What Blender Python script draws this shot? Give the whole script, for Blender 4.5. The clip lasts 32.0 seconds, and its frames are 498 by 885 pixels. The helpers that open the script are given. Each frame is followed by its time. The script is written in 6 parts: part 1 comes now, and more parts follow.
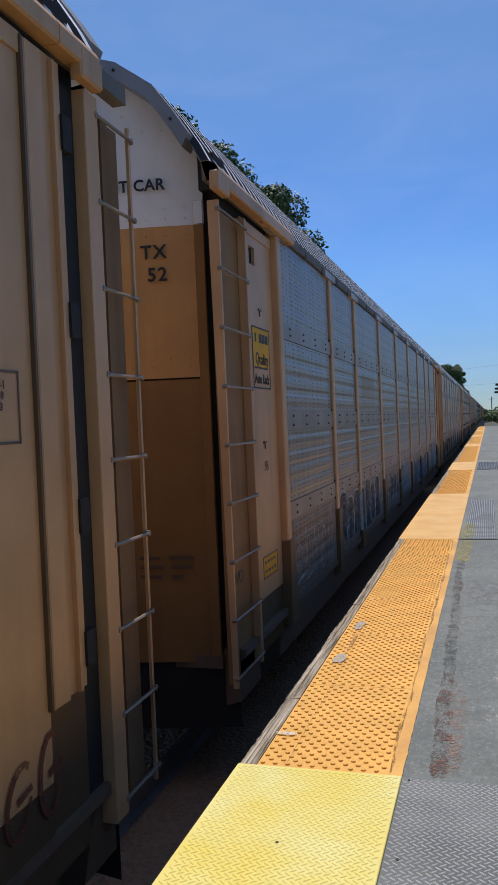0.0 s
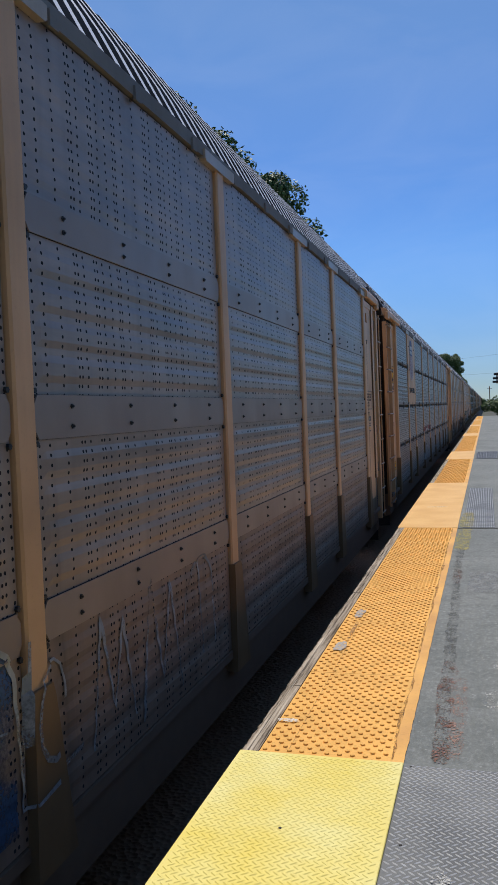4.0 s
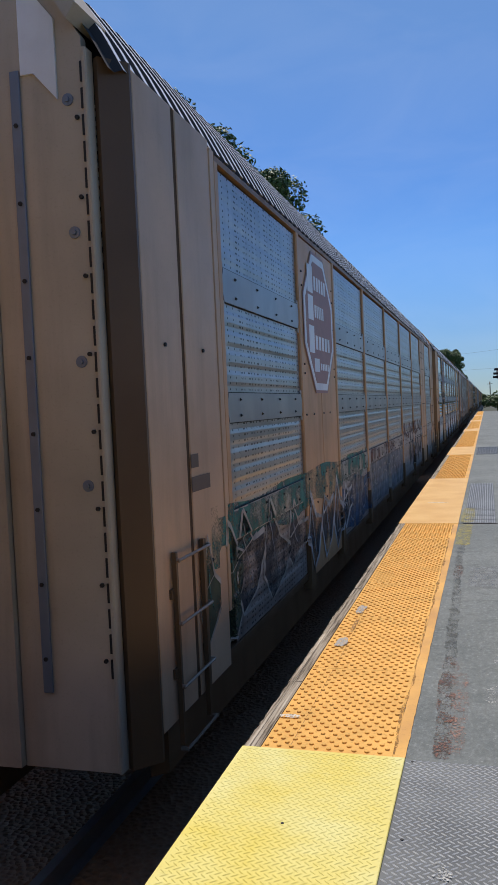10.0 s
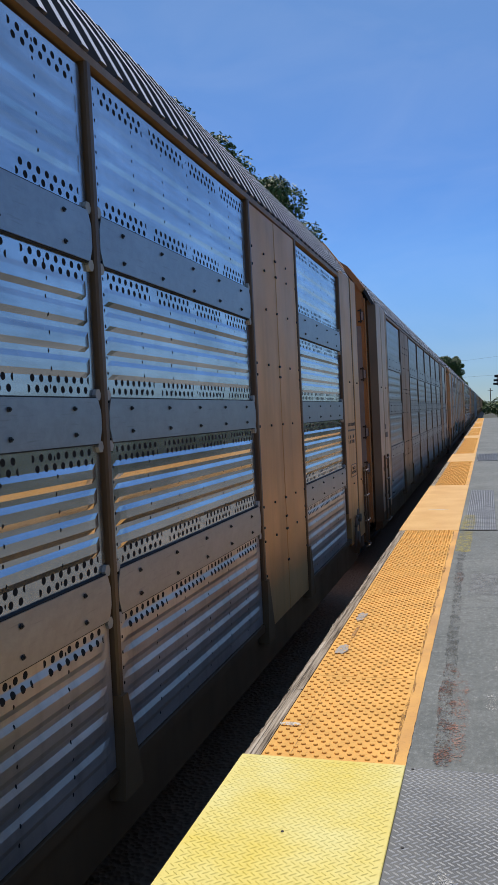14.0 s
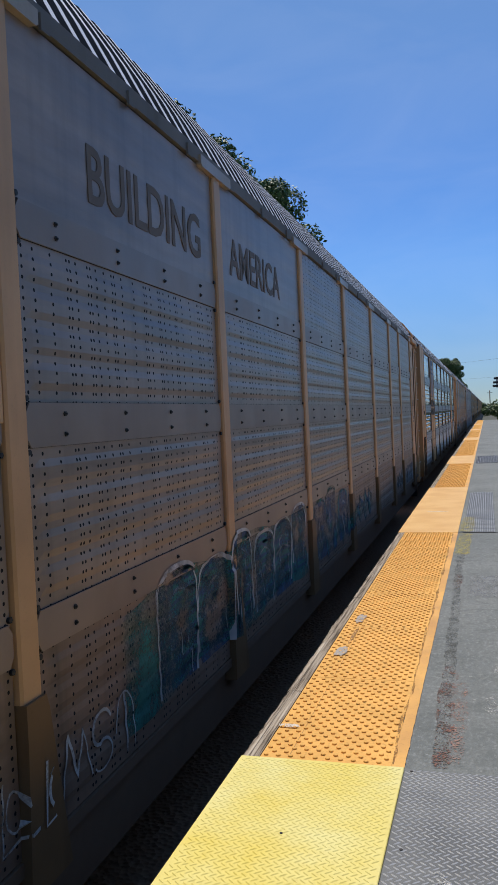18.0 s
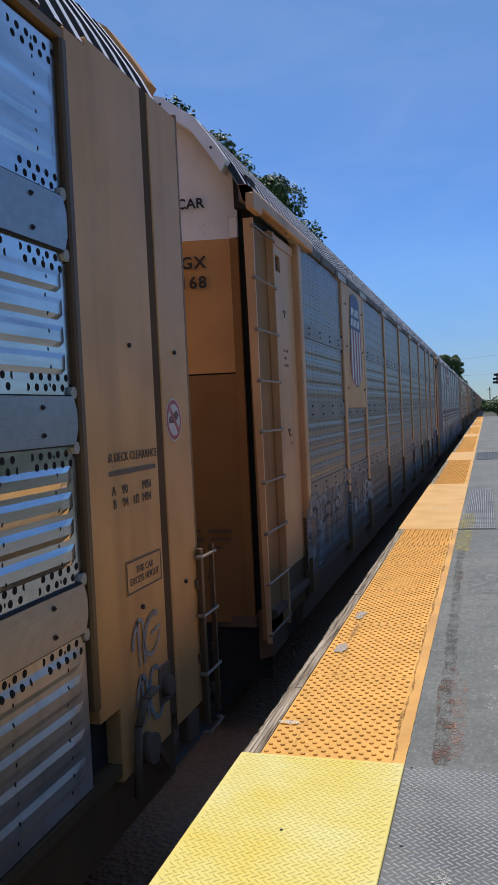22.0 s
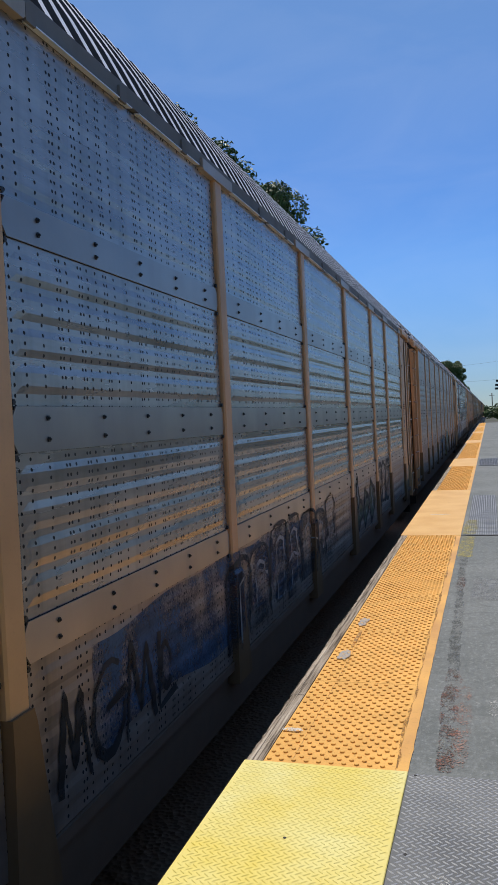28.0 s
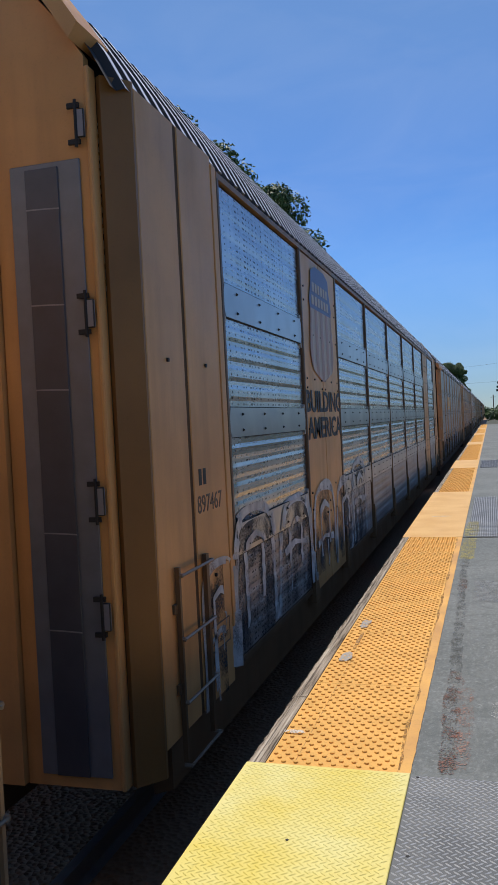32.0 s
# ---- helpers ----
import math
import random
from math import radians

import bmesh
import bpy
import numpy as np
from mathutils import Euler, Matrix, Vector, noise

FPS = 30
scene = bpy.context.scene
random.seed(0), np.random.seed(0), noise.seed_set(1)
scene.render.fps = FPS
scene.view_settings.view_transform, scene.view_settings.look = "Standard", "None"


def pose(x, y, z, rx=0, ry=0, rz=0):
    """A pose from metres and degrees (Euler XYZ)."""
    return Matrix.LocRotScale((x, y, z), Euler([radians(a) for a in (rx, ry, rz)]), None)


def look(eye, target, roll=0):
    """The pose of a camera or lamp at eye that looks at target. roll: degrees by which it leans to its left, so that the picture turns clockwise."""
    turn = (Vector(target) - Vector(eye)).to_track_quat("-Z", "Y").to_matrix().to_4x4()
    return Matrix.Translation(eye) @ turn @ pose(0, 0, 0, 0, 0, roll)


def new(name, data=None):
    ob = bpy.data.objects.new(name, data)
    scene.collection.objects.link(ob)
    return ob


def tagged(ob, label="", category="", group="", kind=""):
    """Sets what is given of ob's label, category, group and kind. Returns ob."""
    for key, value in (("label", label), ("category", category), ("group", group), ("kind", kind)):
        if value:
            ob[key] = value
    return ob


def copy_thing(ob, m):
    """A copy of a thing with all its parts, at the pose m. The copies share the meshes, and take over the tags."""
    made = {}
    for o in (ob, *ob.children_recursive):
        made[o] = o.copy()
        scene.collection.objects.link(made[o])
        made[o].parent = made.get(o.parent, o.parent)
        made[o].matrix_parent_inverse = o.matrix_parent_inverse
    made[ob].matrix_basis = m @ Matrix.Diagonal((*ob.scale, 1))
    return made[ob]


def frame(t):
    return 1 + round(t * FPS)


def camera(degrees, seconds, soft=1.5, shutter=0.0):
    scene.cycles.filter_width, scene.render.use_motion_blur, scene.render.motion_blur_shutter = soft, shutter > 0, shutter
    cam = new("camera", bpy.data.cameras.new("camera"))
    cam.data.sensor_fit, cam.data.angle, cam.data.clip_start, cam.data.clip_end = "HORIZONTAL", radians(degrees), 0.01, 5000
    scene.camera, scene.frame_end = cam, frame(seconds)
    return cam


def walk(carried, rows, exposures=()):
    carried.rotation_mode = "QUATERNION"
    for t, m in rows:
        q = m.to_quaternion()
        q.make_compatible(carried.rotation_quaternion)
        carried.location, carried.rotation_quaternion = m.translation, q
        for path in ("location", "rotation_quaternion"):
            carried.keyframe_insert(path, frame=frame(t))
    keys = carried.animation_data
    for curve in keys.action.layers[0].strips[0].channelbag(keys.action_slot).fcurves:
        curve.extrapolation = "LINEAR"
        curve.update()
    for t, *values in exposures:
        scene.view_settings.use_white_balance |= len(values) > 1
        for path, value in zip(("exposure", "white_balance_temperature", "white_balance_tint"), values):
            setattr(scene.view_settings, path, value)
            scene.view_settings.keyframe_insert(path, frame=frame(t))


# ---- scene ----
cam = camera(33.83, 32.0)
PATH = [
    (0.0, pose(0.019, 0.008, 1.602, 88.63, 2.45, 16.31)),
    (0.5, pose(0.018, 0.009, 1.601, 88.73, 2.43, 16.28)),
    (1.0, pose(0.017, 0.007, 1.600, 88.66, 2.38, 16.35)),
    (1.5, pose(0.016, 0.003, 1.600, 88.44, 2.29, 16.28)),
    (2.0, pose(0.015, -0.001, 1.601, 88.21, 2.23, 16.31)),
    (2.5, pose(0.008, -0.001, 1.600, 87.88, 2.21, 16.30)),
    (3.0, pose(-0.003, 0.006, 1.597, 87.70, 2.21, 16.29)),
    (3.5, pose(-0.008, 0.013, 1.595, 87.88, 2.25, 16.20)),
    (5.5, pose(-0.000, 0.004, 1.592, 87.72, 2.43, 16.18)),
    (6.0, pose(-0.001, 0.003, 1.592, 87.69, 2.41, 16.20)),
    (6.5, pose(0.000, -0.001, 1.594, 87.57, 2.42, 16.23)),
    (7.0, pose(0.000, -0.002, 1.597, 87.54, 2.45, 16.22)),
    (7.5, pose(0.001, 0.002, 1.595, 87.66, 2.53, 16.27)),
    (8.0, pose(-0.001, 0.003, 1.596, 87.70, 2.56, 16.26)),
    (8.5, pose(-0.002, 0.001, 1.598, 87.69, 2.55, 16.25)),
    (9.0, pose(-0.002, 0.001, 1.599, 87.60, 2.58, 16.25)),
    (9.5, pose(-0.003, 0.002, 1.598, 87.58, 2.59, 16.23)),
    (10.0, pose(-0.004, 0.005, 1.596, 87.62, 2.61, 16.19)),
    (10.5, pose(-0.004, 0.007, 1.596, 87.67, 2.62, 16.16)),
    (11.0, pose(-0.002, 0.006, 1.597, 87.71, 2.64, 16.19)),
    (11.5, pose(-0.001, 0.006, 1.597, 87.57, 2.62, 16.17)),
    (12.0, pose(-0.003, 0.005, 1.596, 87.53, 2.58, 16.17)),
    (12.5, pose(-0.002, 0.001, 1.596, 87.80, 2.60, 16.18)),
    (13.0, pose(0.001, -0.003, 1.598, 88.03, 2.64, 16.20)),
    (13.5, pose(0.003, -0.002, 1.598, 88.16, 2.71, 16.21)),
    (14.0, pose(0.004, 0.001, 1.596, 88.14, 2.77, 16.23)),
    (14.5, pose(0.002, 0.004, 1.593, 88.21, 2.78, 16.17)),
    (16.5, pose(0.003, -0.009, 1.598, 88.20, 2.59, 16.14)),
    (17.0, pose(0.005, -0.010, 1.599, 88.21, 2.64, 16.14)),
    (17.5, pose(0.006, -0.009, 1.600, 88.14, 2.64, 16.21)),
    (18.0, pose(0.004, -0.006, 1.599, 88.24, 2.62, 16.19)),
    (18.5, pose(0.006, -0.005, 1.598, 88.24, 2.67, 16.19)),
    (19.0, pose(0.008, -0.004, 1.598, 88.21, 2.73, 16.19)),
    (19.5, pose(0.006, -0.004, 1.598, 88.26, 2.71, 16.15)),
    (20.0, pose(0.005, -0.003, 1.596, 88.29, 2.74, 16.20)),
    (20.5, pose(0.005, 0.002, 1.593, 88.24, 2.77, 16.16)),
    (21.0, pose(0.003, 0.006, 1.592, 87.99, 2.73, 16.16)),
    (21.5, pose(0.003, 0.005, 1.595, 87.95, 2.71, 16.19)),
    (22.0, pose(0.004, -0.000, 1.598, 88.02, 2.71, 16.19)),
    (22.5, pose(0.004, -0.003, 1.598, 88.16, 2.72, 16.25)),
    (23.0, pose(0.001, -0.001, 1.597, 88.14, 2.73, 16.22)),
    (23.5, pose(-0.001, 0.000, 1.597, 88.17, 2.70, 16.22)),
    (24.0, pose(-0.001, 0.002, 1.597, 88.19, 2.68, 16.22)),
    (24.5, pose(-0.000, 0.002, 1.597, 88.16, 2.68, 16.24)),
    (25.0, pose(0.001, 0.001, 1.598, 87.91, 2.69, 16.26)),
    (25.5, pose(0.002, -0.000, 1.599, 87.95, 2.68, 16.26)),
    (27.5, pose(0.001, -0.002, 1.598, 88.34, 2.73, 16.34)),
    (28.0, pose(0.002, -0.002, 1.600, 88.47, 2.77, 16.34)),
    (28.5, pose(0.002, -0.001, 1.601, 88.55, 2.78, 16.33)),
    (29.0, pose(0.001, 0.001, 1.601, 88.57, 2.76, 16.33)),
    (29.5, pose(0.001, 0.003, 1.600, 88.35, 2.80, 16.34)),
    (30.0, pose(0.001, 0.006, 1.598, 88.38, 2.86, 16.31)),
    (30.5, pose(0.000, 0.005, 1.598, 88.57, 2.87, 16.38)),
    (31.0, pose(-0.001, 0.001, 1.600, 88.65, 2.84, 16.35)),
    (31.5, pose(-0.000, -0.003, 1.600, 88.57, 2.84, 16.39)),
    (32.0, pose(0.001, -0.004, 1.599, 88.62, 2.86, 16.43)),
]
walk(cam, PATH)

# ---- light ----
SUN_EL, SUN_AZ = 66.0, -20.0      # degrees; azimuth from the track's forward direction towards the right
world = bpy.data.worlds.new("world")
scene.world = world
world.use_nodes = True
wn = world.node_tree.nodes
sky = wn.new("ShaderNodeTexSky")
sky.sky_type = "NISHITA"
sky.sun_disc = False
sky.sun_elevation = radians(SUN_EL)
sky.sun_rotation = radians(SUN_AZ)
sky.altitude = 2500
sky.air_density, sky.dust_density, sky.ozone_density = 1.2, 0.0, 1.5
wn["Background"].inputs["Strength"].default_value = 0.15
tint = wn.new("ShaderNodeHueSaturation")
tint.inputs["Hue"].default_value = 0.508
tint.inputs["Saturation"].default_value = 1.2
world.node_tree.links.new(sky.outputs[0], tint.inputs["Color"])
# clear summer air: a deeper blue towards the horizon, fading smoothly upwards
up = wn.new("ShaderNodeSeparateXYZ")
world.node_tree.links.new(wn.new("ShaderNodeTexCoord").outputs["Generated"], up.inputs[0])
air = wn.new("ShaderNodeValToRGB")
air.color_ramp.interpolation = "EASE"
for el, (at, col) in zip((air.color_ramp.elements[0], air.color_ramp.elements.new(0.2), air.color_ramp.elements[-1]), ((0.0, (0.26, 0.355, 0.565, 1)), (0.2, (0.475, 0.645, 0.83, 1)), (0.5, (0.93, 0.92, 0.86, 1)))):
    el.position, el.color = at, col
world.node_tree.links.new(up.outputs[2], air.inputs[0])
mul = wn.new("ShaderNodeMix")
mul.data_type, mul.blend_type = "RGBA", "MULTIPLY"
mul.inputs[0].default_value = 1.0
world.node_tree.links.new(tint.outputs[0], mul.inputs[6])
world.node_tree.links.new(air.outputs[0], mul.inputs[7])
# faint high cloud
wide = wn.new("ShaderNodeMapping")
wide.inputs["Scale"].default_value = (2.2, 1.2, 6.0)
wide.inputs["Rotation"].default_value = (0.3, 0.25, 0.4)
world.node_tree.links.new(up.inputs[0].links[0].from_socket, wide.inputs[0])
wisp = wn.new("ShaderNodeTexNoise")
wisp.inputs["Scale"].default_value, wisp.inputs["Detail"].default_value, wisp.inputs["Roughness"].default_value = 2.2, 6.0, 0.55
wisp.inputs["Distortion"].default_value = 0.6
world.node_tree.links.new(wide.outputs[0], wisp.inputs["Vector"])
thin = wn.new("ShaderNodeMapRange")
thin.inputs["From Min"].default_value, thin.inputs["From Max"].default_value = 0.46, 0.74
thin.inputs["To Max"].default_value = 0.045
world.node_tree.links.new(wisp.outputs[0], thin.inputs[0])
cloud = wn.new("ShaderNodeMix")
cloud.data_type = "RGBA"
cloud.inputs[7].default_value = (6.0, 6.3, 6.8, 1)
world.node_tree.links.new(thin.outputs[0], cloud.inputs[0])
world.node_tree.links.new(mul.outputs[2], cloud.inputs[6])
world.node_tree.links.new(cloud.outputs[2], wn["Background"].inputs["Color"])
sun_data = bpy.data.lights.new("sun", "SUN")
sun_data.energy, sun_data.angle, sun_data.color = 3.7, radians(0.53), (1.0, 0.95, 0.88)
sun = new("sun", sun_data)
_sd = Vector((math.sin(radians(SUN_AZ)) * math.cos(radians(SUN_EL)), math.cos(radians(SUN_AZ)) * math.cos(radians(SUN_EL)), math.sin(radians(SUN_EL))))
sun.matrix_basis = look(_sd * 60, (0, 0, 0))
scene.view_settings.exposure = 0.06
scene.view_settings.use_white_balance = True
scene.view_settings.white_balance_temperature = 6850

# ---- numbers of the place ----
RAIL = -1.22          # top of rail below the platform
TRACK = -3.48         # the track's centre line
SPEED = 11.67
EDGE = -1.165         # platform edge
GROUND = -1.42


# ---- node helpers ----
class Nodes:
    def __init__(self, mat):
        mat.use_nodes = True
        self.t = mat.node_tree
        self.bsdf = self.t.nodes["Principled BSDF"]

    def put(self, sock, value):
        if isinstance(value, (int, float)):
            sock.default_value = value
        elif isinstance(value, tuple):
            sock.default_value = (*value, 1.0) if len(value) == 3 and len(sock.default_value) == 4 else value
        else:
            self.t.links.new(value, sock)

    def math(self, op, a, b=0.0, c=0.0):
        n = self.t.nodes.new("ShaderNodeMath")
        n.operation = op
        for i, v in enumerate((a, b, c)):
            self.put(n.inputs[i], v)
        return n.outputs[0]

    def coords(self, which="Object"):
        return self.t.nodes.new("ShaderNodeTexCoord").outputs[which]

    def split(self, vec):
        n = self.t.nodes.new("ShaderNodeSeparateXYZ")
        self.put(n.inputs[0], vec)
        return n.outputs

    def scaled(self, vec, s, off=(0, 0, 0)):
        n = self.t.nodes.new("ShaderNodeMapping")
        self.put(n.inputs[0], vec)
        n.inputs["Scale"].default_value = s
        n.inputs["Location"].default_value = off
        return n.outputs[0]

    def noise(self, vec, scale, detail=3.0, rough=0.55):
        n = self.t.nodes.new("ShaderNodeTexNoise")
        self.put(n.inputs["Vector"], vec)
        n.inputs["Scale"].default_value = scale
        n.inputs["Detail"].default_value = detail
        n.inputs["Roughness"].default_value = rough
        return n.outputs["Fac"]

    def ramp(self, fac, stops):
        n = self.t.nodes.new("ShaderNodeValToRGB")
        self.put(n.inputs[0], fac)
        e = n.color_ramp.elements
        while len(e) < len(stops):
            e.new(0.5)
        for el, (p, c) in zip(e, stops):
            el.position = p
            el.color = (*c, 1.0) if isinstance(c, tuple) else (c, c, c, 1.0)
        return n.outputs[0]

    def mix(self, fac, a, b, blend="MIX"):
        n = self.t.nodes.new("ShaderNodeMix")
        n.data_type, n.blend_type = "RGBA", blend
        self.put(n.inputs[0], fac)
        self.put(n.inputs[6], a)
        self.put(n.inputs[7], b)
        return n.outputs[2]

    def bump(self, height, strength=0.3, distance=0.01, normal=None):
        n = self.t.nodes.new("ShaderNodeBump")
        n.inputs["Strength"].default_value = strength
        n.inputs["Distance"].default_value = distance
        self.put(n.inputs["Height"], height)
        if normal is not None:
            self.put(n.inputs["Normal"], normal)
        return n.outputs[0]

    def rand(self):
        return self.t.nodes.new("ShaderNodeObjectInfo").outputs["Random"]

    def out(self, color=None, rough=None, metal=None, normal=None, spec=None):
        for key, v in (("Base Color", color), ("Roughness", rough), ("Metallic", metal), ("Normal", normal), ("Specular IOR Level", spec)):
            if v is not None:
                self.put(self.bsdf.inputs[key], v)


MATS = {}


def keep(name, make, *args):
    key = (name, args)
    if key not in MATS:
        m = bpy.data.materials.new(name)
        make(Nodes(m), *args)
        MATS[key] = m
    return MATS[key]


def paint(color, rough=0.5, dirt=0.5, metal=0.0, dirt_color=(0.07, 0.05, 0.035)):
    """Weathered paint on steel: mottled tone, downward streaks, fine grain."""
    def make(n, color, rough, dirt, metal, dirt_color):
        gloss = n.noise(n.scaled(n.coords(), (1, 1, 0.6)), 2.4, 3)
        p = n.coords()
        streak = n.noise(n.scaled(p, (4.0, 4.0, 0.45)), 1.0, 5)
        blotch = n.noise(p, 1.3, 4)
        fine = n.noise(p, 60.0, 2)
        a = n.mix(n.ramp(blotch, [(0.3, 0.0), (0.75, 1.0)]), tuple(c * 0.82 for c in color), tuple(min(1, c * 1.12) for c in color))
        f = n.math("MULTIPLY", n.ramp(streak, [(0.5, 0.0), (0.85, 1.0)]), dirt)
        c = n.mix(f, a, dirt_color)
        c = n.mix(n.math("MULTIPLY", n.ramp(fine, [(0.58, 0.0), (0.75, 1.0)]), 0.25 * dirt), c, dirt_color)
        n.out(c, n.math("ADD", n.math("MULTIPLY_ADD", gloss, 0.3, rough - 0.15), n.math("MULTIPLY", f, 0.3)), metal, n.bump(n.noise(n.scaled(p, (1, 1, 0.7)), 5.0, 3), 0.06, 0.01), 0.4 if rough < 0.45 else 0.28 if rough < 0.6 else 0.15)
        n.put(n.bsdf.inputs["Coat Weight"], 0.08 if metal < 0.2 and rough < 0.6 else 0.0)
        n.put(n.bsdf.inputs["Coat Roughness"], n.math("MULTIPLY_ADD", gloss, 0.2, max(0.05, rough - 0.15)))
    return keep("weathered_paint", make, color, rough, dirt, metal, dirt_color)


def plain(color, rough=0.6, metal=0.0):
    def make(n, color, rough, metal):
        p = n.coords()
        v = n.noise(p, 7.0, 4)
        n.out(n.mix(v, tuple(c * 0.75 for c in color), tuple(min(1, c * 1.2) for c in color)), n.math("MULTIPLY_ADD", v, 0.2, rough - 0.1), metal)
    return keep("plain_surface", make, color, rough, metal)


def panel_metal(color, rough, metal, kind, dirt):
    """Galvanised side sheet with rows of vent holes drawn in near-black. UV: metres along, metres from the sheet's
    nearest long edge.
    """
    def make(n, color, rough, metal, kind, dirt):
        p = n.coords()
        uv = n.split(n.t.nodes.new("ShaderNodeUVMap").outputs[0])
        u, v = uv[0], uv[1]
        z = n.split(p)[2]
        r = n.rand()
        jitter = n.math("MULTIPLY", r, 7.0)

        def dots(us, pu, vs, pv, ru, rv, stagger=False):
            row = n.math("FLOOR", n.math("DIVIDE", vs, pv))
            uu = n.math("DIVIDE", us, pu)
            if stagger:
                uu = n.math("ADD", uu, n.math("MULTIPLY", n.math("MODULO", row, 2.0), 0.5))
            du = n.math("MULTIPLY", n.math("SUBTRACT", n.math("FRACT", uu), 0.5), pu / ru)
            dv = n.math("MULTIPLY", n.math("SUBTRACT", n.math("FRACT", n.math("DIVIDE", vs, pv)), 0.5), pv / rv)
            return n.math("LESS_THAN", n.math("ADD", n.math("MULTIPLY", du, du), n.math("MULTIPLY", dv, dv)), 1.0)

        def band(x, lo, hi):
            return n.math("MULTIPLY", n.math("GREATER_THAN", x, lo), n.math("LESS_THAN", x, hi))

        if kind == "columns":
            f = n.math("FRACT", n.math("DIVIDE", u, 0.92))
            cols = 0.0
            for k in (0, 1, 4, 9, 14, 15, 17, 21, 22, 24, 27):
                cols = n.math("ADD", cols, band(f, k / 30, (k + 1) / 30))
            holes = n.math("MULTIPLY", dots(u, 0.92 / 30, z, 0.0455, 0.0086, 0.0086), cols)
        elif kind == "bands":
            vv = n.math("SUBTRACT", v, 0.028)
            rows = n.math("MULTIPLY", n.math("MULTIPLY", dots(u, 0.076, vv, 0.048, 0.0185, 0.0175, True), band(vv, 0.0, 0.096)), n.math("GREATER_THAN", z, 0.1))
            rows = n.math("MULTIPLY", rows, n.math("GREATER_THAN", n.math("FRACT", n.math("DIVIDE", u, 0.684)), 0.16))
            mid = n.math("MULTIPLY", dots(u, 0.115, z, 0.0825, 0.007, 0.010), band(n.math("FRACT", n.math("DIVIDE", u, 0.46)), 0.0, 0.26))
            holes = n.math("MAXIMUM", rows, mid)
        elif kind == "blank":
            holes = 0.0
        else:
            holes = dots(u, 0.036, z, 0.046, 0.0085, 0.010)
        tone = n.noise(n.scaled(p, (1, 0.35, 2.5)), 2.2, 5)
        spangle = n.noise(p, 45.0, 3)
        streak = n.noise(n.scaled(p, (8.0, 8.0, 0.45)), 1.0, 4)
        a = n.mix(n.ramp(tone, [(0.32, 0.0), (0.66, 1.0)]), tuple(c * 0.62 for c in color), tuple(min(1, c * 1.18) for c in color))
        a = n.mix(n.math("MULTIPLY", spangle, 0.35), a, tuple(c * 0.8 for c in color))
        a = n.mix(n.math("MULTIPLY", n.ramp(streak, [(0.45, 0.0), (0.8, 1.0)]), dirt), a, (0.06, 0.045, 0.035))
        # holes are not cut: the darkness inside is put into the colour
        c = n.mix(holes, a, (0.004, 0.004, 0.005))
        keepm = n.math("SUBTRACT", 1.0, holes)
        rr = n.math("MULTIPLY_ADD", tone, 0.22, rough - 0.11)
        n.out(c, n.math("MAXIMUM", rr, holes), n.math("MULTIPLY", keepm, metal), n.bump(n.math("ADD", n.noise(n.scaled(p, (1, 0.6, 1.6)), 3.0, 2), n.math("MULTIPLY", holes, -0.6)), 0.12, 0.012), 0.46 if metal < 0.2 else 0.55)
    return keep("side_sheet", make, color, rough, metal, kind, dirt)


# ---- mesh helpers ----
def box(bm, x0, x1, y0, y1, z0, z1, slot=0, bevel=0.0):
    vs = [bm.verts.new((x, y, z)) for x in (x0, x1) for y in (y0, y1) for z in (z0, z1)]
    fs = []
    for idx in ((0, 1, 3, 2), (4, 6, 7, 5), (0, 4, 5, 1), (2, 3, 7, 6), (0, 2, 6, 4), (1, 5, 7, 3)):
        f = bm.faces.new([vs[i] for i in idx])
        f.material_index = slot
        fs.append(f)
    if bevel:
        es = {e for f in fs for e in f.edges}
        bmesh.ops.bevel(bm, geom=list(es), offset=bevel, segments=1, affect="EDGES", profile=0.5)
    return vs


def prism(bm, outline, axis, a, b, slot=0):
    """Extrudes a closed outline of 2D points along an axis from a to b."""
    def at(p, s):
        return {"x": (s, p[0], p[1]), "y": (p[0], s, p[1]), "z": (p[0], p[1], s)}[axis]
    lo = [bm.verts.new(at(p, a)) for p in outline]
    hi = [bm.verts.new(at(p, b)) for p in outline]
    fs = [bm.faces.new(lo), bm.faces.new(hi[::-1])]
    for i in range(len(outline)):
        j = (i + 1) % len(outline)
        fs.append(bm.faces.new((lo[i], hi[i], hi[j], lo[j])))
    for f in fs:
        f.material_index = slot
    return fs


def rod(bm, a, b, r, n=8, slot=0):
    a, b = Vector(a), Vector(b)
    q = (b - a).to_track_quat("Z", "Y")
    rings = []
    for p in (a, b):
        rings.append([bm.verts.new(p + q @ Vector((r * math.cos(2 * math.pi * i / n), r * math.sin(2 * math.pi * i / n), 0))) for i in range(n)])
    for i in range(n):
        j = (i + 1) % n
        f = bm.faces.new((rings[0][i], rings[0][j], rings[1][j], rings[1][i]))
        f.material_index = slot
        f.smooth = n > 6
    for ring in (rings[0][::-1], rings[1]):
        bm.faces.new(ring).material_index = slot


def mesh_of(bm, name, *mats):
    bmesh.ops.recalc_face_normals(bm, faces=bm.faces)
    me = bpy.data.meshes.new(name)
    bm.to_mesh(me)
    bm.free()
    for m in mats:
        me.materials.append(m)
    return me


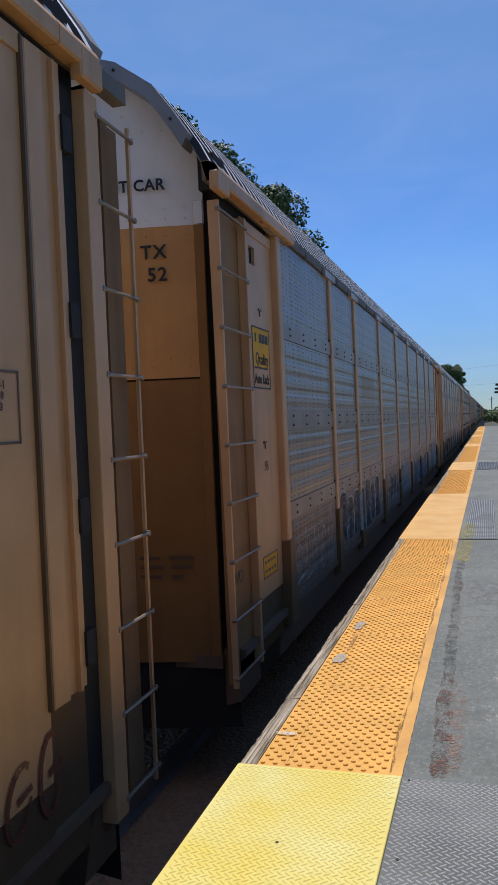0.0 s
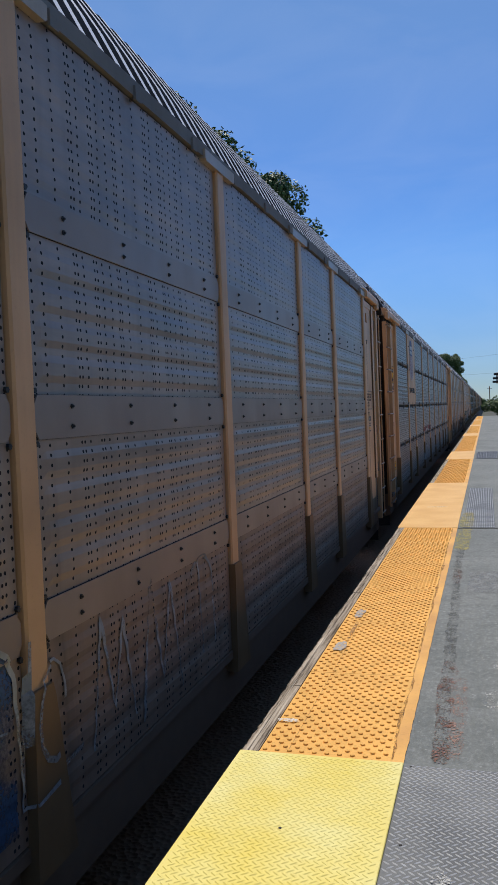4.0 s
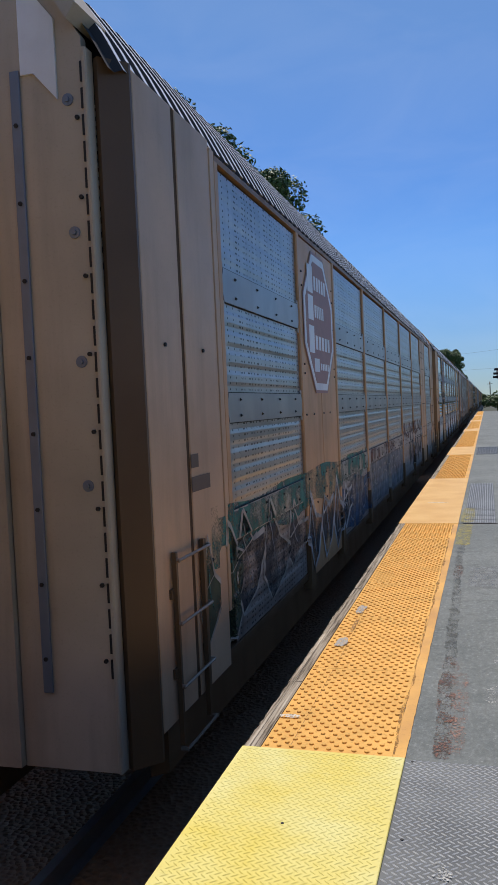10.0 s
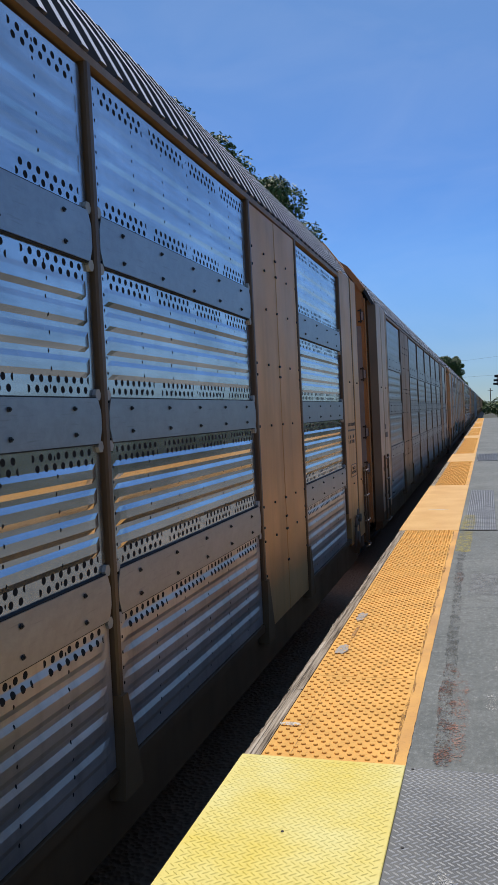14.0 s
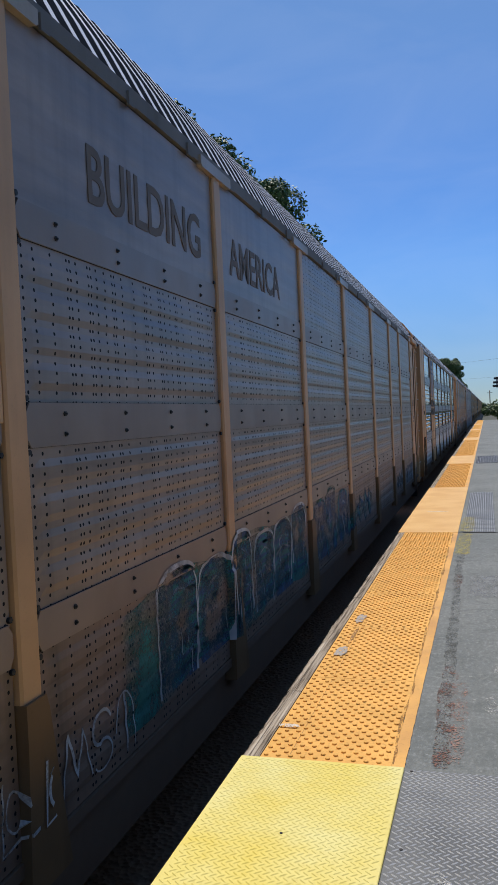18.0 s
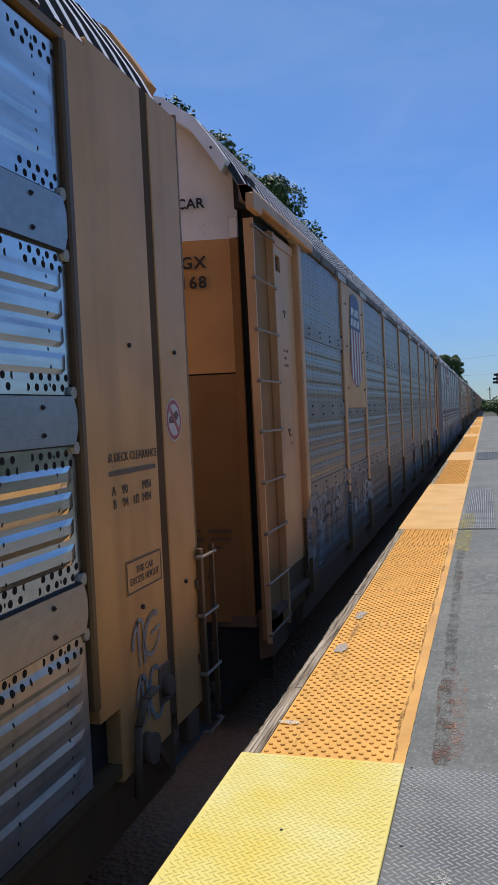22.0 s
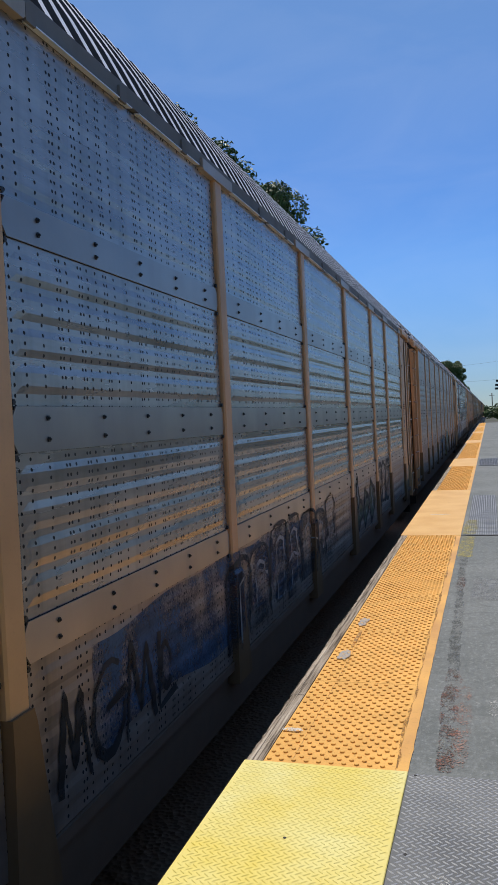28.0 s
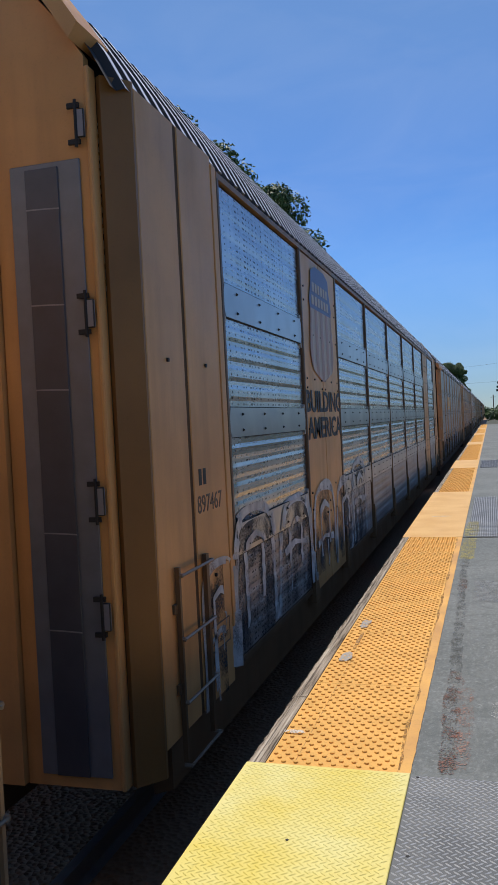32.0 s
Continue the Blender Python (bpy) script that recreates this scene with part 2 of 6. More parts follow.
def part(name, bm, material, parent, label="", at=(0, 0, 0)):
    """Links a bmesh (or a ready mesh) as one mesh object under a thing or under a part."""
    if isinstance(bm, bmesh.types.BMesh):
        bm = mesh_of(bm, name, *(material if isinstance(material, tuple) else (material,)))
    ob = new(name, bm)
    ob.parent = parent
    ob.location = at
    if label:
        ob["label"] = label
    return ob


def thing(name, label, category, m=None, group="", kind=""):
    ob = new(name)
    ob.empty_display_size = 0.2
    tagged(ob, label, category, group, kind)
    if m is not None:
        ob.matrix_basis = m
    return ob


def solid(name, bm, mats, label, category, kind="", at=(0, 0, 0), group=""):
    ob = new(name, mesh_of(bm, name, *(mats if isinstance(mats, tuple) else (mats,))))
    ob.location = at
    return tagged(ob, label, category, group, kind)


def lettering(body, size, rot, at, material, parent, name="lettering", wide=1.0, spacing=1.0, label="", bold=0.0, align="CENTER"):
    """Flat letters on a surface, as a mesh part."""
    cu = bpy.data.curves.new(name, "FONT")
    cu.body, cu.size, cu.extrude = body, size, 0.0015
    cu.align_x, cu.align_y = align, "CENTER"
    cu.space_character = spacing
    cu.offset = bold
    cu.resolution_u = 3
    tmp = bpy.data.objects.new("tmp", cu)
    scene.collection.objects.link(tmp)
    me = bpy.data.meshes.new_from_object(tmp.evaluated_get(bpy.context.evaluated_depsgraph_get()))
    bpy.data.objects.remove(tmp)
    me.materials.append(material)
    ob = new(name, me)
    ob.parent = parent
    ob.matrix_basis = Matrix.Translation(at) @ Euler([radians(a) for a in rot]).to_matrix().to_4x4() @ Matrix.Diagonal((wide, 1, 1, 1))
    if label:
        ob["label"] = label
    if size < 0.2:
        ob["kind"] = "stuff"
    return ob


ON_SIDE = (90, 0, 90)       # letters on the car's near side

# ---- colours of the train ----
TAN = paint((0.67, 0.365, 0.17), 0.48, 0.3)
# tans for the ladder recess, darkened to hold its shade
LADDER_TAN_SHADED = paint((0.36, 0.185, 0.075), 0.6, 0.4)
LADDER_BACK_SHADED = paint((0.27, 0.15, 0.07), 0.7, 0.4)
TAN_DEEP = paint((0.38, 0.185, 0.062), 0.48, 0.35)
LOWER_TAN_SHADED = paint((0.33, 0.165, 0.058), 0.6, 0.45)
DOOR_TAN = paint((0.66, 0.335, 0.115), 0.48, 0.25)
BROWN = paint((0.15, 0.085, 0.042), 0.45, 0.4)
FOOT_BROWN = paint((0.23, 0.13, 0.06), 0.6, 0.4)
SEAM = paint((0.13, 0.07, 0.035), 0.8, 0.3)
ARMOUR = paint((0.71, 0.355, 0.125), 0.46, 0.3)
GREY_TRIM = paint((0.41, 0.41, 0.405), 0.5, 0.35, 0.1)
PALE = paint((0.88, 0.87, 0.85), 0.5, 0.12)
BAND_DULL = paint((0.30, 0.29, 0.30), 0.5, 0.35, 0.35)
BOLT = plain((0.03, 0.028, 0.026), 0.6, 0.3)
# near-black; on backings, notches, slots and band edges it stands for deep shade
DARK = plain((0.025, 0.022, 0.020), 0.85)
UNDER = plain((0.17, 0.105, 0.062), 0.85)
STEEL = plain((0.32, 0.31, 0.30), 0.4, 0.7)
LETTER = plain((0.02, 0.018, 0.016), 0.6)
LETTER_FADED = plain((0.16, 0.11, 0.075), 0.7)
WHITE = plain((0.62, 0.55, 0.48), 0.55)
NAVY = plain((0.045, 0.055, 0.14), 0.5)
RED = plain((0.32, 0.12, 0.10), 0.5)
NAVY_NEW, RED_NEW, WHITE_NEW = plain((0.022, 0.035, 0.13), 0.5), plain((0.30, 0.04, 0.045), 0.5), plain((0.72, 0.70, 0.66), 0.55)
NAVY_OLD, RED_OLD, WHITE_OLD = plain((0.13, 0.15, 0.27), 0.5), plain((0.44, 0.24, 0.17), 0.5), plain((0.55, 0.42, 0.31), 0.55)
FADED_RED = plain((0.42, 0.235, 0.195), 0.6)
MAROON = plain((0.115, 0.040, 0.040), 0.55)
YELLOW = plain((0.80, 0.38, 0.008), 0.7)


def roof_metal(n):
    p = n.coords()
    v = n.noise(p, 3.0, 4)
    n.out(n.mix(v, (0.70, 0.70, 0.70), (0.86, 0.86, 0.86)), n.math("MULTIPLY_ADD", v, 0.2, 0.42), 0.25)


def rusted(n):
    p = n.coords()
    wash = n.noise(n.scaled(p, (0.8, 1, 3.0)), 1.1, 4)
    fine = n.noise(p, 14.0, 4)
    c = n.mix(n.ramp(wash, [(0.36, 0.0), (0.62, 1.0)]), (0.76, 0.71, 0.64), (0.52, 0.31, 0.16))
    n.out(n.mix(n.math("MULTIPLY", fine, 0.5), c, (0.34, 0.21, 0.13)), 0.6, 0.0, n.bump(fine, 0.1, 0.01), 0.3)


RUSTED = keep("rust_stained_white", rusted)
ROOF = keep("roof_sheet", roof_metal)
# near-black roof copy: the shadow between the ribs, put into the colour
ROOF_SHADE = paint((0.055, 0.054, 0.056), 0.75, 0.3)

# ---- car geometry, in car space: x from the centre line, y from the leading corner, z from the platform's top ----
# heights of the seam bands for the two makes of car; the sheets fill what lies between them
ROWS_BAND = {"door": ((2.425, 2.655), (1.505, 1.71), (0.60, 0.81)), "ladder": ((2.43, 2.575), (1.52, 1.695), (0.63, 0.785))}
BAND_FACE = {"door": 1.594, "ladder": 1.586}
ROWS_SHEET = {k: tuple(zip((b[0][1], b[1][1], b[2][1], -0.19), (3.40, b[0][0], b[1][0], b[2][0]))) for k, b in ROWS_BAND.items()}
ROWS_PERF = ((2.57, 3.40), (1.61, 2.52), (0.72, 1.56), (-0.17, 0.67))
LENGTH_L, LENGTH_D = 27.45, 26.6
POSTS_L = (1.95, 4.66, 6.65, 9.52, 12.40, 15.20, 18.06, 20.78, 22.77, 25.52)
POSTS_D = (1.66, 4.38, 6.44, 9.12, 12.03, 14.90, 17.80, 20.70, 22.45, 25.10)


def sheet_profile(z0, z1, pitch, depth, base, edge, flank=0.22):
    """Points (x, z) of a folded sheet from bottom to top: flat ribs with sloping flanks, and plain margins of width edge."""
    n = max(1, round((z1 - z0 - 2 * edge) / pitch))
    h = (z1 - z0 - 2 * edge) / n
    pts = [(base, z0)]
    for i in range(n):
        m = z0 + edge + i * h
        pts += [(base, m + 0.10 * h), (base + depth, m + (0.10 + flank) * h), (base + depth, m + (0.90 - flank) * h), (base, m + 0.90 * h)]
    pts.append((base, z1))
    return pts


def style_profiles(kind, make):
    if kind == "perforated":
        return [sheet_profile(a, b, 0.092, 0.0045, 1.580, 0.02) for a, b in ROWS_PERF]
    if kind == "blank":
        return [sheet_profile(a, b, 0.150, 0.0015, 1.578, 0.05) for a, b in ROWS_SHEET[make]]
    if kind == "bands":
        return [sheet_profile(a, b, 0.138, d, 1.570, e) for (a, b), d, e in zip(ROWS_SHEET[make], (0.005, 0.010, 0.0115, 0.012), (0.15, 0.10, 0.10, 0.06))]
    return [sheet_profile(a, b, 0.150, d, 1.574, 0.05) for (a, b), d in zip(ROWS_SHEET[make], (0.004, 0.006, 0.0065, 0.005))]


SHEETS = {}


def sheet_mesh(kind, make, row, width, material):
    key = (kind, make, row, round(width, 3), material.name)
    if key not in SHEETS:
        pts = style_profiles(kind, make)[row]
        bm = bmesh.new()
        uvl = bm.loops.layers.uv.new("UVMap")
        base = pts[0][0]
        stops = ((0.0, 0.0), (0.05, 0.0), (0.10, 0.65), (0.17, 1.0), (width - 0.17, 1.0), (width - 0.10, 0.65), (width - 0.05, 0.0), (width, 0.0))
        cols = [[bm.verts.new((base + (x - base) * k, y, z)) for x, z in pts] for y, k in stops]
        lo, hi = pts[0][1], pts[-1][1]
        for ca, cb in zip(cols, cols[1:]):
            for i in range(len(pts) - 1):
                f = bm.faces.new((ca[i], cb[i], cb[i + 1], ca[i + 1]))
                for l in f.loops:
                    l[uvl].uv = (l.vert.co.y, min(l.vert.co.z - lo, hi - l.vert.co.z))
        me = bpy.data.meshes.new("sheet")
        bm.to_mesh(me)
        bm.free()
        me.materials.append(material)
        SHEETS[key] = me
    return SHEETS[key]


def galvanised(n):
    """Dull zinc with large mottled flakes and rubbed bright patches."""
    p = n.coords()
    flake = n.noise(n.scaled(p, (1, 1, 1.4)), 16.0, 5, 0.65)
    patch = n.noise(n.scaled(p, (1, 0.8, 1.6)), 3.2, 4)
    scratch = n.noise(n.scaled(p, (1, 2.5, 40.0)), 2.0, 2)
    a = n.mix(n.ramp(flake, [(0.38, 0.0), (0.64, 1.0)]), (0.315, 0.318, 0.325), (0.36, 0.364, 0.372))
    a = n.mix(n.math("MULTIPLY", n.ramp(patch, [(0.52, 0.0), (0.70, 1.0)]), 0.2), a, (0.54, 0.545, 0.56))
    a = n.mix(n.math("MULTIPLY", n.ramp(scratch, [(0.62, 0.0), (0.75, 1.0)]), 0.35), a, (0.20, 0.19, 0.18))
    n.out(a, n.math("MULTIPLY_ADD", flake, 0.16, 0.34), 0.8, n.bump(patch, 0.12, 0.01))


TAB = plain((0.42, 0.38, 0.32), 0.6)


def band_mesh(make, row, width, material):
    key = ("band", make, row, round(width, 3), material.name)
    if key not in SHEETS:
        z0, z1 = ROWS_BAND[make][row]
        bm = bmesh.new()
        c = 0.06 if make == "door" else 0.03
        face = BAND_FACE[make]
        prism(bm, [(0.0, z0 + c), (0.03, z0 - 0.012), (width - 0.03, z0 - 0.012), (width, z0 + c), (width, z1 - c), (width - 0.03, z1 + 0.012), (0.03, z1 + 0.012), (0, z1 - c)], "x", 1.55, face)
        # near-black box that draws the shadow line along both band edges
        box(bm, 1.55, face - 0.006, 0.02, width - 0.02, z0 - (0.019 if make == "door" else 0.0135), z1 + (0.019 if make == "door" else 0.0135), 2)
        k = max(2, round(width / 0.62))
        for i in range(k):
            y = width * (i + 0.5) / k
            for z in (z0 + 0.04, z1 - 0.04):
                rod(bm, (face, y, z), (face + 0.006, y, z), 0.013, 6, 1)
                rod(bm, (face + 0.006, y, z), (face + 0.014, y, z), 0.006, 5, 1)
        for y in (0.012, width - 0.012):
            for z in (z0 - 0.03, z1 + 0.03):
                rod(bm, (1.57, y, z), (1.589, y, z), 0.032 if make == "door" else 0.014, 6, 3 if make == "door" else 1)
        SHEETS[key] = mesh_of(bm, "seam_band", material, BOLT, DARK, TAB)
    return SHEETS[key]


POSTM = {}
FOOT = {"door": 0.18, "ladder": 0.45}     # height at which the post meets its foot


def post_mesh(wide, mat):
    key = ("post", wide, mat.name)
    if key not in POSTM:
        bm = bmesh.new()
        w = wide / 2
        d = -0.013
        prism(bm, [(1.50, -w), (1.605 + d, -w), (1.617 + d, -w + 0.012), (1.617 + d, w - 0.012), (1.605 + d, w), (1.50, w)], "z", FOOT["ladder" if wide > 0.15 else "door"], 3.43)
        POSTM[key] = mesh_of(bm, "post", mat)
    return POSTM[key]


def foot_mesh(wide, mat):
    key = ("foot", wide, mat.name)
    if key not in POSTM:
        bm = bmesh.new()
        w = wide / 2
        top = FOOT["ladder" if wide > 0.15 else "door"]
        prism(bm, [(-w, top), (w, top), (w + 0.02, top - 0.06), (w + 0.15, -0.36), (-w - 0.03, -0.36), (-w, top - 0.2)], "x", 1.50, 1.622)
        POSTM[key] = mesh_of(bm, "post_foot", mat)
    return POSTM[key]


def cap_mesh(mat):
    key = ("cap", mat.name)
    if key not in POSTM:
        bm = bmesh.new()
        prism(bm, [(-0.37, 3.465), (-0.37, 3.40), (-0.35, 3.385), (0.30, 3.385), (0.32, 3.40), (0.32, 3.465)], "x", 1.55, 1.618)
        POSTM[key] = mesh_of(bm, "post_cap", mat)
    return POSTM[key]


CAP = paint((0.43, 0.33, 0.24), 0.42, 0.4)
ARCH = paint((0.26, 0.26, 0.265), 0.5, 0.35)
RAIL_TAN = paint((0.30, 0.165, 0.075), 0.5, 0.5)
EAVE = paint((0.21, 0.19, 0.17), 0.75, 0.4)
RUNG = paint((0.34, 0.26, 0.19), 0.45, 0.4, 0.3)
ROOF_LINE = ((1.54, 3.50), (1.43, 3.71), (1.32, 3.88), (1.16, 4.10), (0.87, 4.31), (0.55, 4.42), (0.0, 4.47))


def roof_mesh(length):
    key = ("roof", length)
    if key not in SHEETS:
        half = list(ROOF_LINE)
        line = half + [(-x, z) for x, z in half[-2::-1]]
        verts, faces = [], []
        pitch, depth = 0.208, 0.048
        ys = []
        y = 0.0
        while y + pitch < length:
            ys += [(y, 0.0), (y + 0.082, 0.0), (y + 0.108, depth), (y + 0.178, depth), (y + 0.202, 0.0)]
            y += pitch
        ys.append((length, 0.0))
        m = len(line)
        for yy, d in ys:
            for i, (x, z) in enumerate(line):
                r = math.hypot(x, z - 2.9)
                verts.append((x + d * x / r, yy, z + d * (z - 2.9) / r))
        for j in range(len(ys) - 1):
            for i in range(m - 1):
                a = j * m + i
                faces.append((a, a + 1, a + m + 1, a + m))
        me = bpy.data.meshes.new("roof")
        me.from_pydata(verts, [], faces)
        me.materials.append(ROOF)
        me.materials.append(ROOF_SHADE)
        # valleys and rising flanks get the painted-in shadow, rib tops the bright sheet
        me.polygons.foreach_set("material_index", [1 if (k // (m - 1)) % 5 in (0, 1, 4) else 0 for k in range(len(faces))])
        SHEETS[key] = me
    return SHEETS[key]


def simple(key, mats, build):
    """A shared mesh, built once."""
    if key not in SHEETS:
        bm = bmesh.new()
        build(bm)
        SHEETS[key] = mesh_of(bm, key if isinstance(key, str) else key[0], *mats)
    return SHEETS[key]


def frame_parts(car, length, sill):
    # near-black liner added inside to stop light showing through the sheet gaps
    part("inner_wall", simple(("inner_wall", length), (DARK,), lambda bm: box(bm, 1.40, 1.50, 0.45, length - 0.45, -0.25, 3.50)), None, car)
    part("far_wall", simple(("far_wall", length), (BAND_DULL,), lambda bm: box(bm, -1.60, -1.50, 0.45, length - 0.45, -0.25, 3.50)), None, car)
    part("car_floor", simple(("car_floor", length), (UNDER,), lambda bm: box(bm, -1.50, 1.40, 0.35, length - 0.35, -0.35, -0.25)), None, car)
    part("roof", roof_mesh(length), None, car, "ribbed galvanised roof")

    def eave(bm):
        if length < 27:
            box(bm, 1.52, 1.60, 1.64, length - 1.5, 3.43, 3.475)
            return
        box(bm, 1.52, 1.60, 0.0, length, 3.415, 3.51)
        for i in range(int(length / 0.95)):
            box(bm, 1.60, 1.615, 0.35 + i * 0.95, 0.43 + i * 0.95, 3.39, 3.47)
    part("eave_rail", simple(("eave_rail", length), (RAIL_TAN if length < 27 else EAVE,), eave), None, car)
    part("side_sill", simple(("side_sill", length, sill.name), (sill,), lambda bm: prism(bm, [(1.50, -0.20), (1.585, -0.20), (1.585, -0.26), (1.53, -0.30), (1.53, -0.62), (1.40, -0.66), (1.40, -0.2)], "y", 0.4, length - 0.4)), None, car)
    part("centre_sill", simple(("centre_sill", length), (UNDER,), lambda bm: box(bm, -0.35, 0.35, -0.2, length + 0.2, -0.85, -0.35)), None, car)
    for s in (-1, 1):
        y = -0.45 if s < 0 else length + 0.45

        def coupler(bm, s=s):
            box(bm, -0.10, 0.10, -0.28, 0.28, -0.14, 0.14, 0, 0.03)
            box(bm, -0.16, 0.2, s * 0.1 - 0.09, s * 0.1 + 0.09, -0.17, 0.17, 0, 0.03)
        part("coupler", simple("coupler_%s" % s, (UNDER,), coupler), None, car, "", (0, y, -0.42))
    for y in (4.2, length - 4.2):
        def bogie(bm):
            for sx in (-1, 1):
                prism(bm, [(-1.15, -0.62), (-0.95, -0.42), (-0.35, -0.52), (0.35, -0.52), (0.95, -0.42), (1.15, -0.62), (1.1, -0.86), (0.5, -1.02), (-0.5, -1.02), (-1.1, -0.86)], "x", sx * 1.0 - 0.07, sx * 1.0 + 0.07)
            box(bm, -1.0, 1.0, -0.2, 0.2, -0.85, -0.6)
        b = part("bogie", simple("bogie", (UNDER,), bogie), None, car, "dark cast steel truck", (0, y, 0))
        for wy in (-0.86, 0.86):
            def wheelset(bm):
                for sx in (-1, 1):
                    rod(bm, (sx * 0.78, 0, 0), (sx * 0.70, 0, 0), 0.45, 28)
                    rod(bm, (sx * 0.70, 0, 0), (sx * 0.66, 0, 0), 0.49, 28)
                rod(bm, (-0.95, 0, 0), (0.95, 0, 0), 0.08, 10)
            part("wheelset", simple("wheelset", (UNDER,), wheelset), None, b, "", (0, wy, RAIL + 0.45))


def placard(car, y, z, w, h, lines, back=None, x=1.588, framed=True):
    """A stencilled data block: a thin frame with rows of unreadable writing as bars."""
    def build(bm):
        t = 0.012
        for a in () if not framed else ((-w / 2, w / 2, h / 2 - t, h / 2), (-w / 2, w / 2, -h / 2, -h / 2 + t), (-w / 2, -w / 2 + t, -h / 2, h / 2), (w / 2 - t, w / 2, -h / 2, h / 2)):
            box(bm, 0.002, 0.004, a[0], a[1], a[2], a[3], 0)
        rng = random.Random(int(y * 10) + lines)
        for i in range(lines):
            zz = h / 2 - h * (i + 0.75) / (lines + 0.5)
            yy = -w / 2 + 0.06
            while yy < w / 2 - 0.1:
                l = rng.uniform(0.03, 0.12)
                box(bm, 0.0008, 0.0016, yy, min(yy + l, w / 2 - 0.04), zz - 0.5 * min(0.026, 0.4 * h / lines), zz + 0.5 * min(0.026, 0.4 * h / lines), 0)
                yy += l + 0.03
        if back:
            box(bm, -0.001, 0.0015, -w / 2, w / 2, -h / 2, h / 2, 1)
    part("placard", simple(("placard", round(y, 1), lines, w, h, framed, back.name if back else ""), (LETTER_FADED, back or LETTER_FADED), build), None, car, "stencilled data block", (x, y, z))


def ladder_end(car, length, rear, body, top, trim, number, data, arch_mat):
    """Corner of a car with full-height ladders and curved end doors."""
    def q(y):
        return length - y * 0.8 if rear else y + 0.1

    def span(a, b):
        return tuple(sorted((q(a), q(b))))

    def bulge(x):
        return 0.32 - 0.22 * (1 - (x / 1.48) ** 2)
    tag = "r%d" % rear
    # lower door sheet: darker copy of the door tan, carrying the shade between cars
    lower = LOWER_TAN_SHADED if body is DOOR_TAN else body

    def curved(bm, rows, set_back=0.0, slot=0):
        n = 18
        vs = [[bm.verts.new((x, q(bulge(x) + set_back), z)) for x in (-half + 2 * half * i / n for i in range(n + 1))] for z, half in rows]
        for r0, r1 in zip(vs, vs[1:]):
            for i in range(n):
                f = bm.faces.new((r0[i], r0[i + 1], r1[i + 1], r1[i]))
                f.smooth, f.material_index = True, slot

    def rivets(bm, zs, slot=0, set_back=0.0):
        for z in zs:
            for i in range(17):
                x = -1.24 + 2.48 * i / 16
                if abs(x) < 1.25 - max(0, z - 3.85) * 0.8:
                    rod(bm, (x, q(bulge(x) + set_back), z), (x, q(bulge(x) + set_back - 0.009), z), 0.012, 6, slot)

    # end door in an upper and a lower sheet with an open seam, white gable above
    def upper_sheet(bm):
        curved(bm, ((1.985, 1.385), (3.19, 1.385)))
        rivets(bm, (2.08, 2.14, 3.12))

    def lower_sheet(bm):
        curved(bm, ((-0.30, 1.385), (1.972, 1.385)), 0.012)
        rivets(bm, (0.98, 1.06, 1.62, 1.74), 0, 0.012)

    def gable_sheet(bm):
        curved(bm, ((3.19, 1.385), (3.44, 1.385), (3.445, 1.375), (3.80, 1.35), (3.98, 1.28), (4.18, 1.12), (4.38, 0.82), (4.50, 0.4)))
        rivets(bm, (3.25, 3.33, 3.95, 4.08))
    door = part("end_door", simple(("end_door", tag, length, body.name), (body,), upper_sheet), None, car, "riveted painted end door")
    part("lower_sheet", simple(("lower_sheet", tag, length, lower.name), (lower,), lower_sheet), None, door, "lower door sheet with shade in its darker tan")
    part("end_gable", simple(("end_gable", tag, length, top.name), (top,), gable_sheet), None, car, "pale upper end panel" if top is PALE else "rust-stained upper end panel")
    # added near-black sheet: the darkness behind and below the end door
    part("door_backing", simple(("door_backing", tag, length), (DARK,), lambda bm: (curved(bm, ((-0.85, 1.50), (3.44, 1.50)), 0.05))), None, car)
    for side in (-1, 1):
        def strip(bm, side=side):
            x0, x1 = sorted((side * 1.305, side * 1.386))
            yb = bulge(1.345)
            box(bm, x0, x1, *span(yb - 0.012, yb + 0.02), -0.30, 3.188, 0, 0.003)
            box(bm, x0, x1, *span(yb - 0.012, yb + 0.02), 3.192, 3.38, 1, 0.003)
            for k in range(18):
                rod(bm, (side * 1.32, q(yb - 0.012), -0.1 + 0.18 * k), (side * 1.32, q(yb - 0.018), -0.1 + 0.18 * k), 0.008, 6)
        part("edge_strip", simple(("edge_strip", tag, length, side, lower.name, top.name), (lower, top), strip), None, door)
    if top is not PALE and not rear:
        def latch(bm):
            # the slot is a flush near-black patch, its depth only in the colour
            xs = [0.66 + 0.05 * k for k in range(11)]
            vs = [[bm.verts.new((x, q(bulge(x) - 0.003), z)) for x in xs] for z in (1.835, 1.995)]
            for k in range(10):
                bm.faces.new((vs[0][k], vs[0][k + 1], vs[1][k + 1], vs[1][k]))
            rod(bm, (0.72, q(bulge(0.72) - 0.01), 1.91), (1.06, q(bulge(1.06) - 0.01), 1.92), 0.010, 8, 1)
            rod(bm, (0.98, q(bulge(0.98) - 0.012), 1.92), (1.07, q(bulge(1.07) - 0.012), 1.92), 0.018, 8, 1)
        part("latch_slot", simple(("end_latch", length), (DARK, STEEL), latch), None, car, "near-black patch drawn as a handle slot, with a steel latch")

    edge = 0.10 if top is RUSTED else -0.12

    def arch(bm):
        half = list(ROOF_LINE[1:])
        line = half + [(-x, z) for x, z in half[-2::-1]]
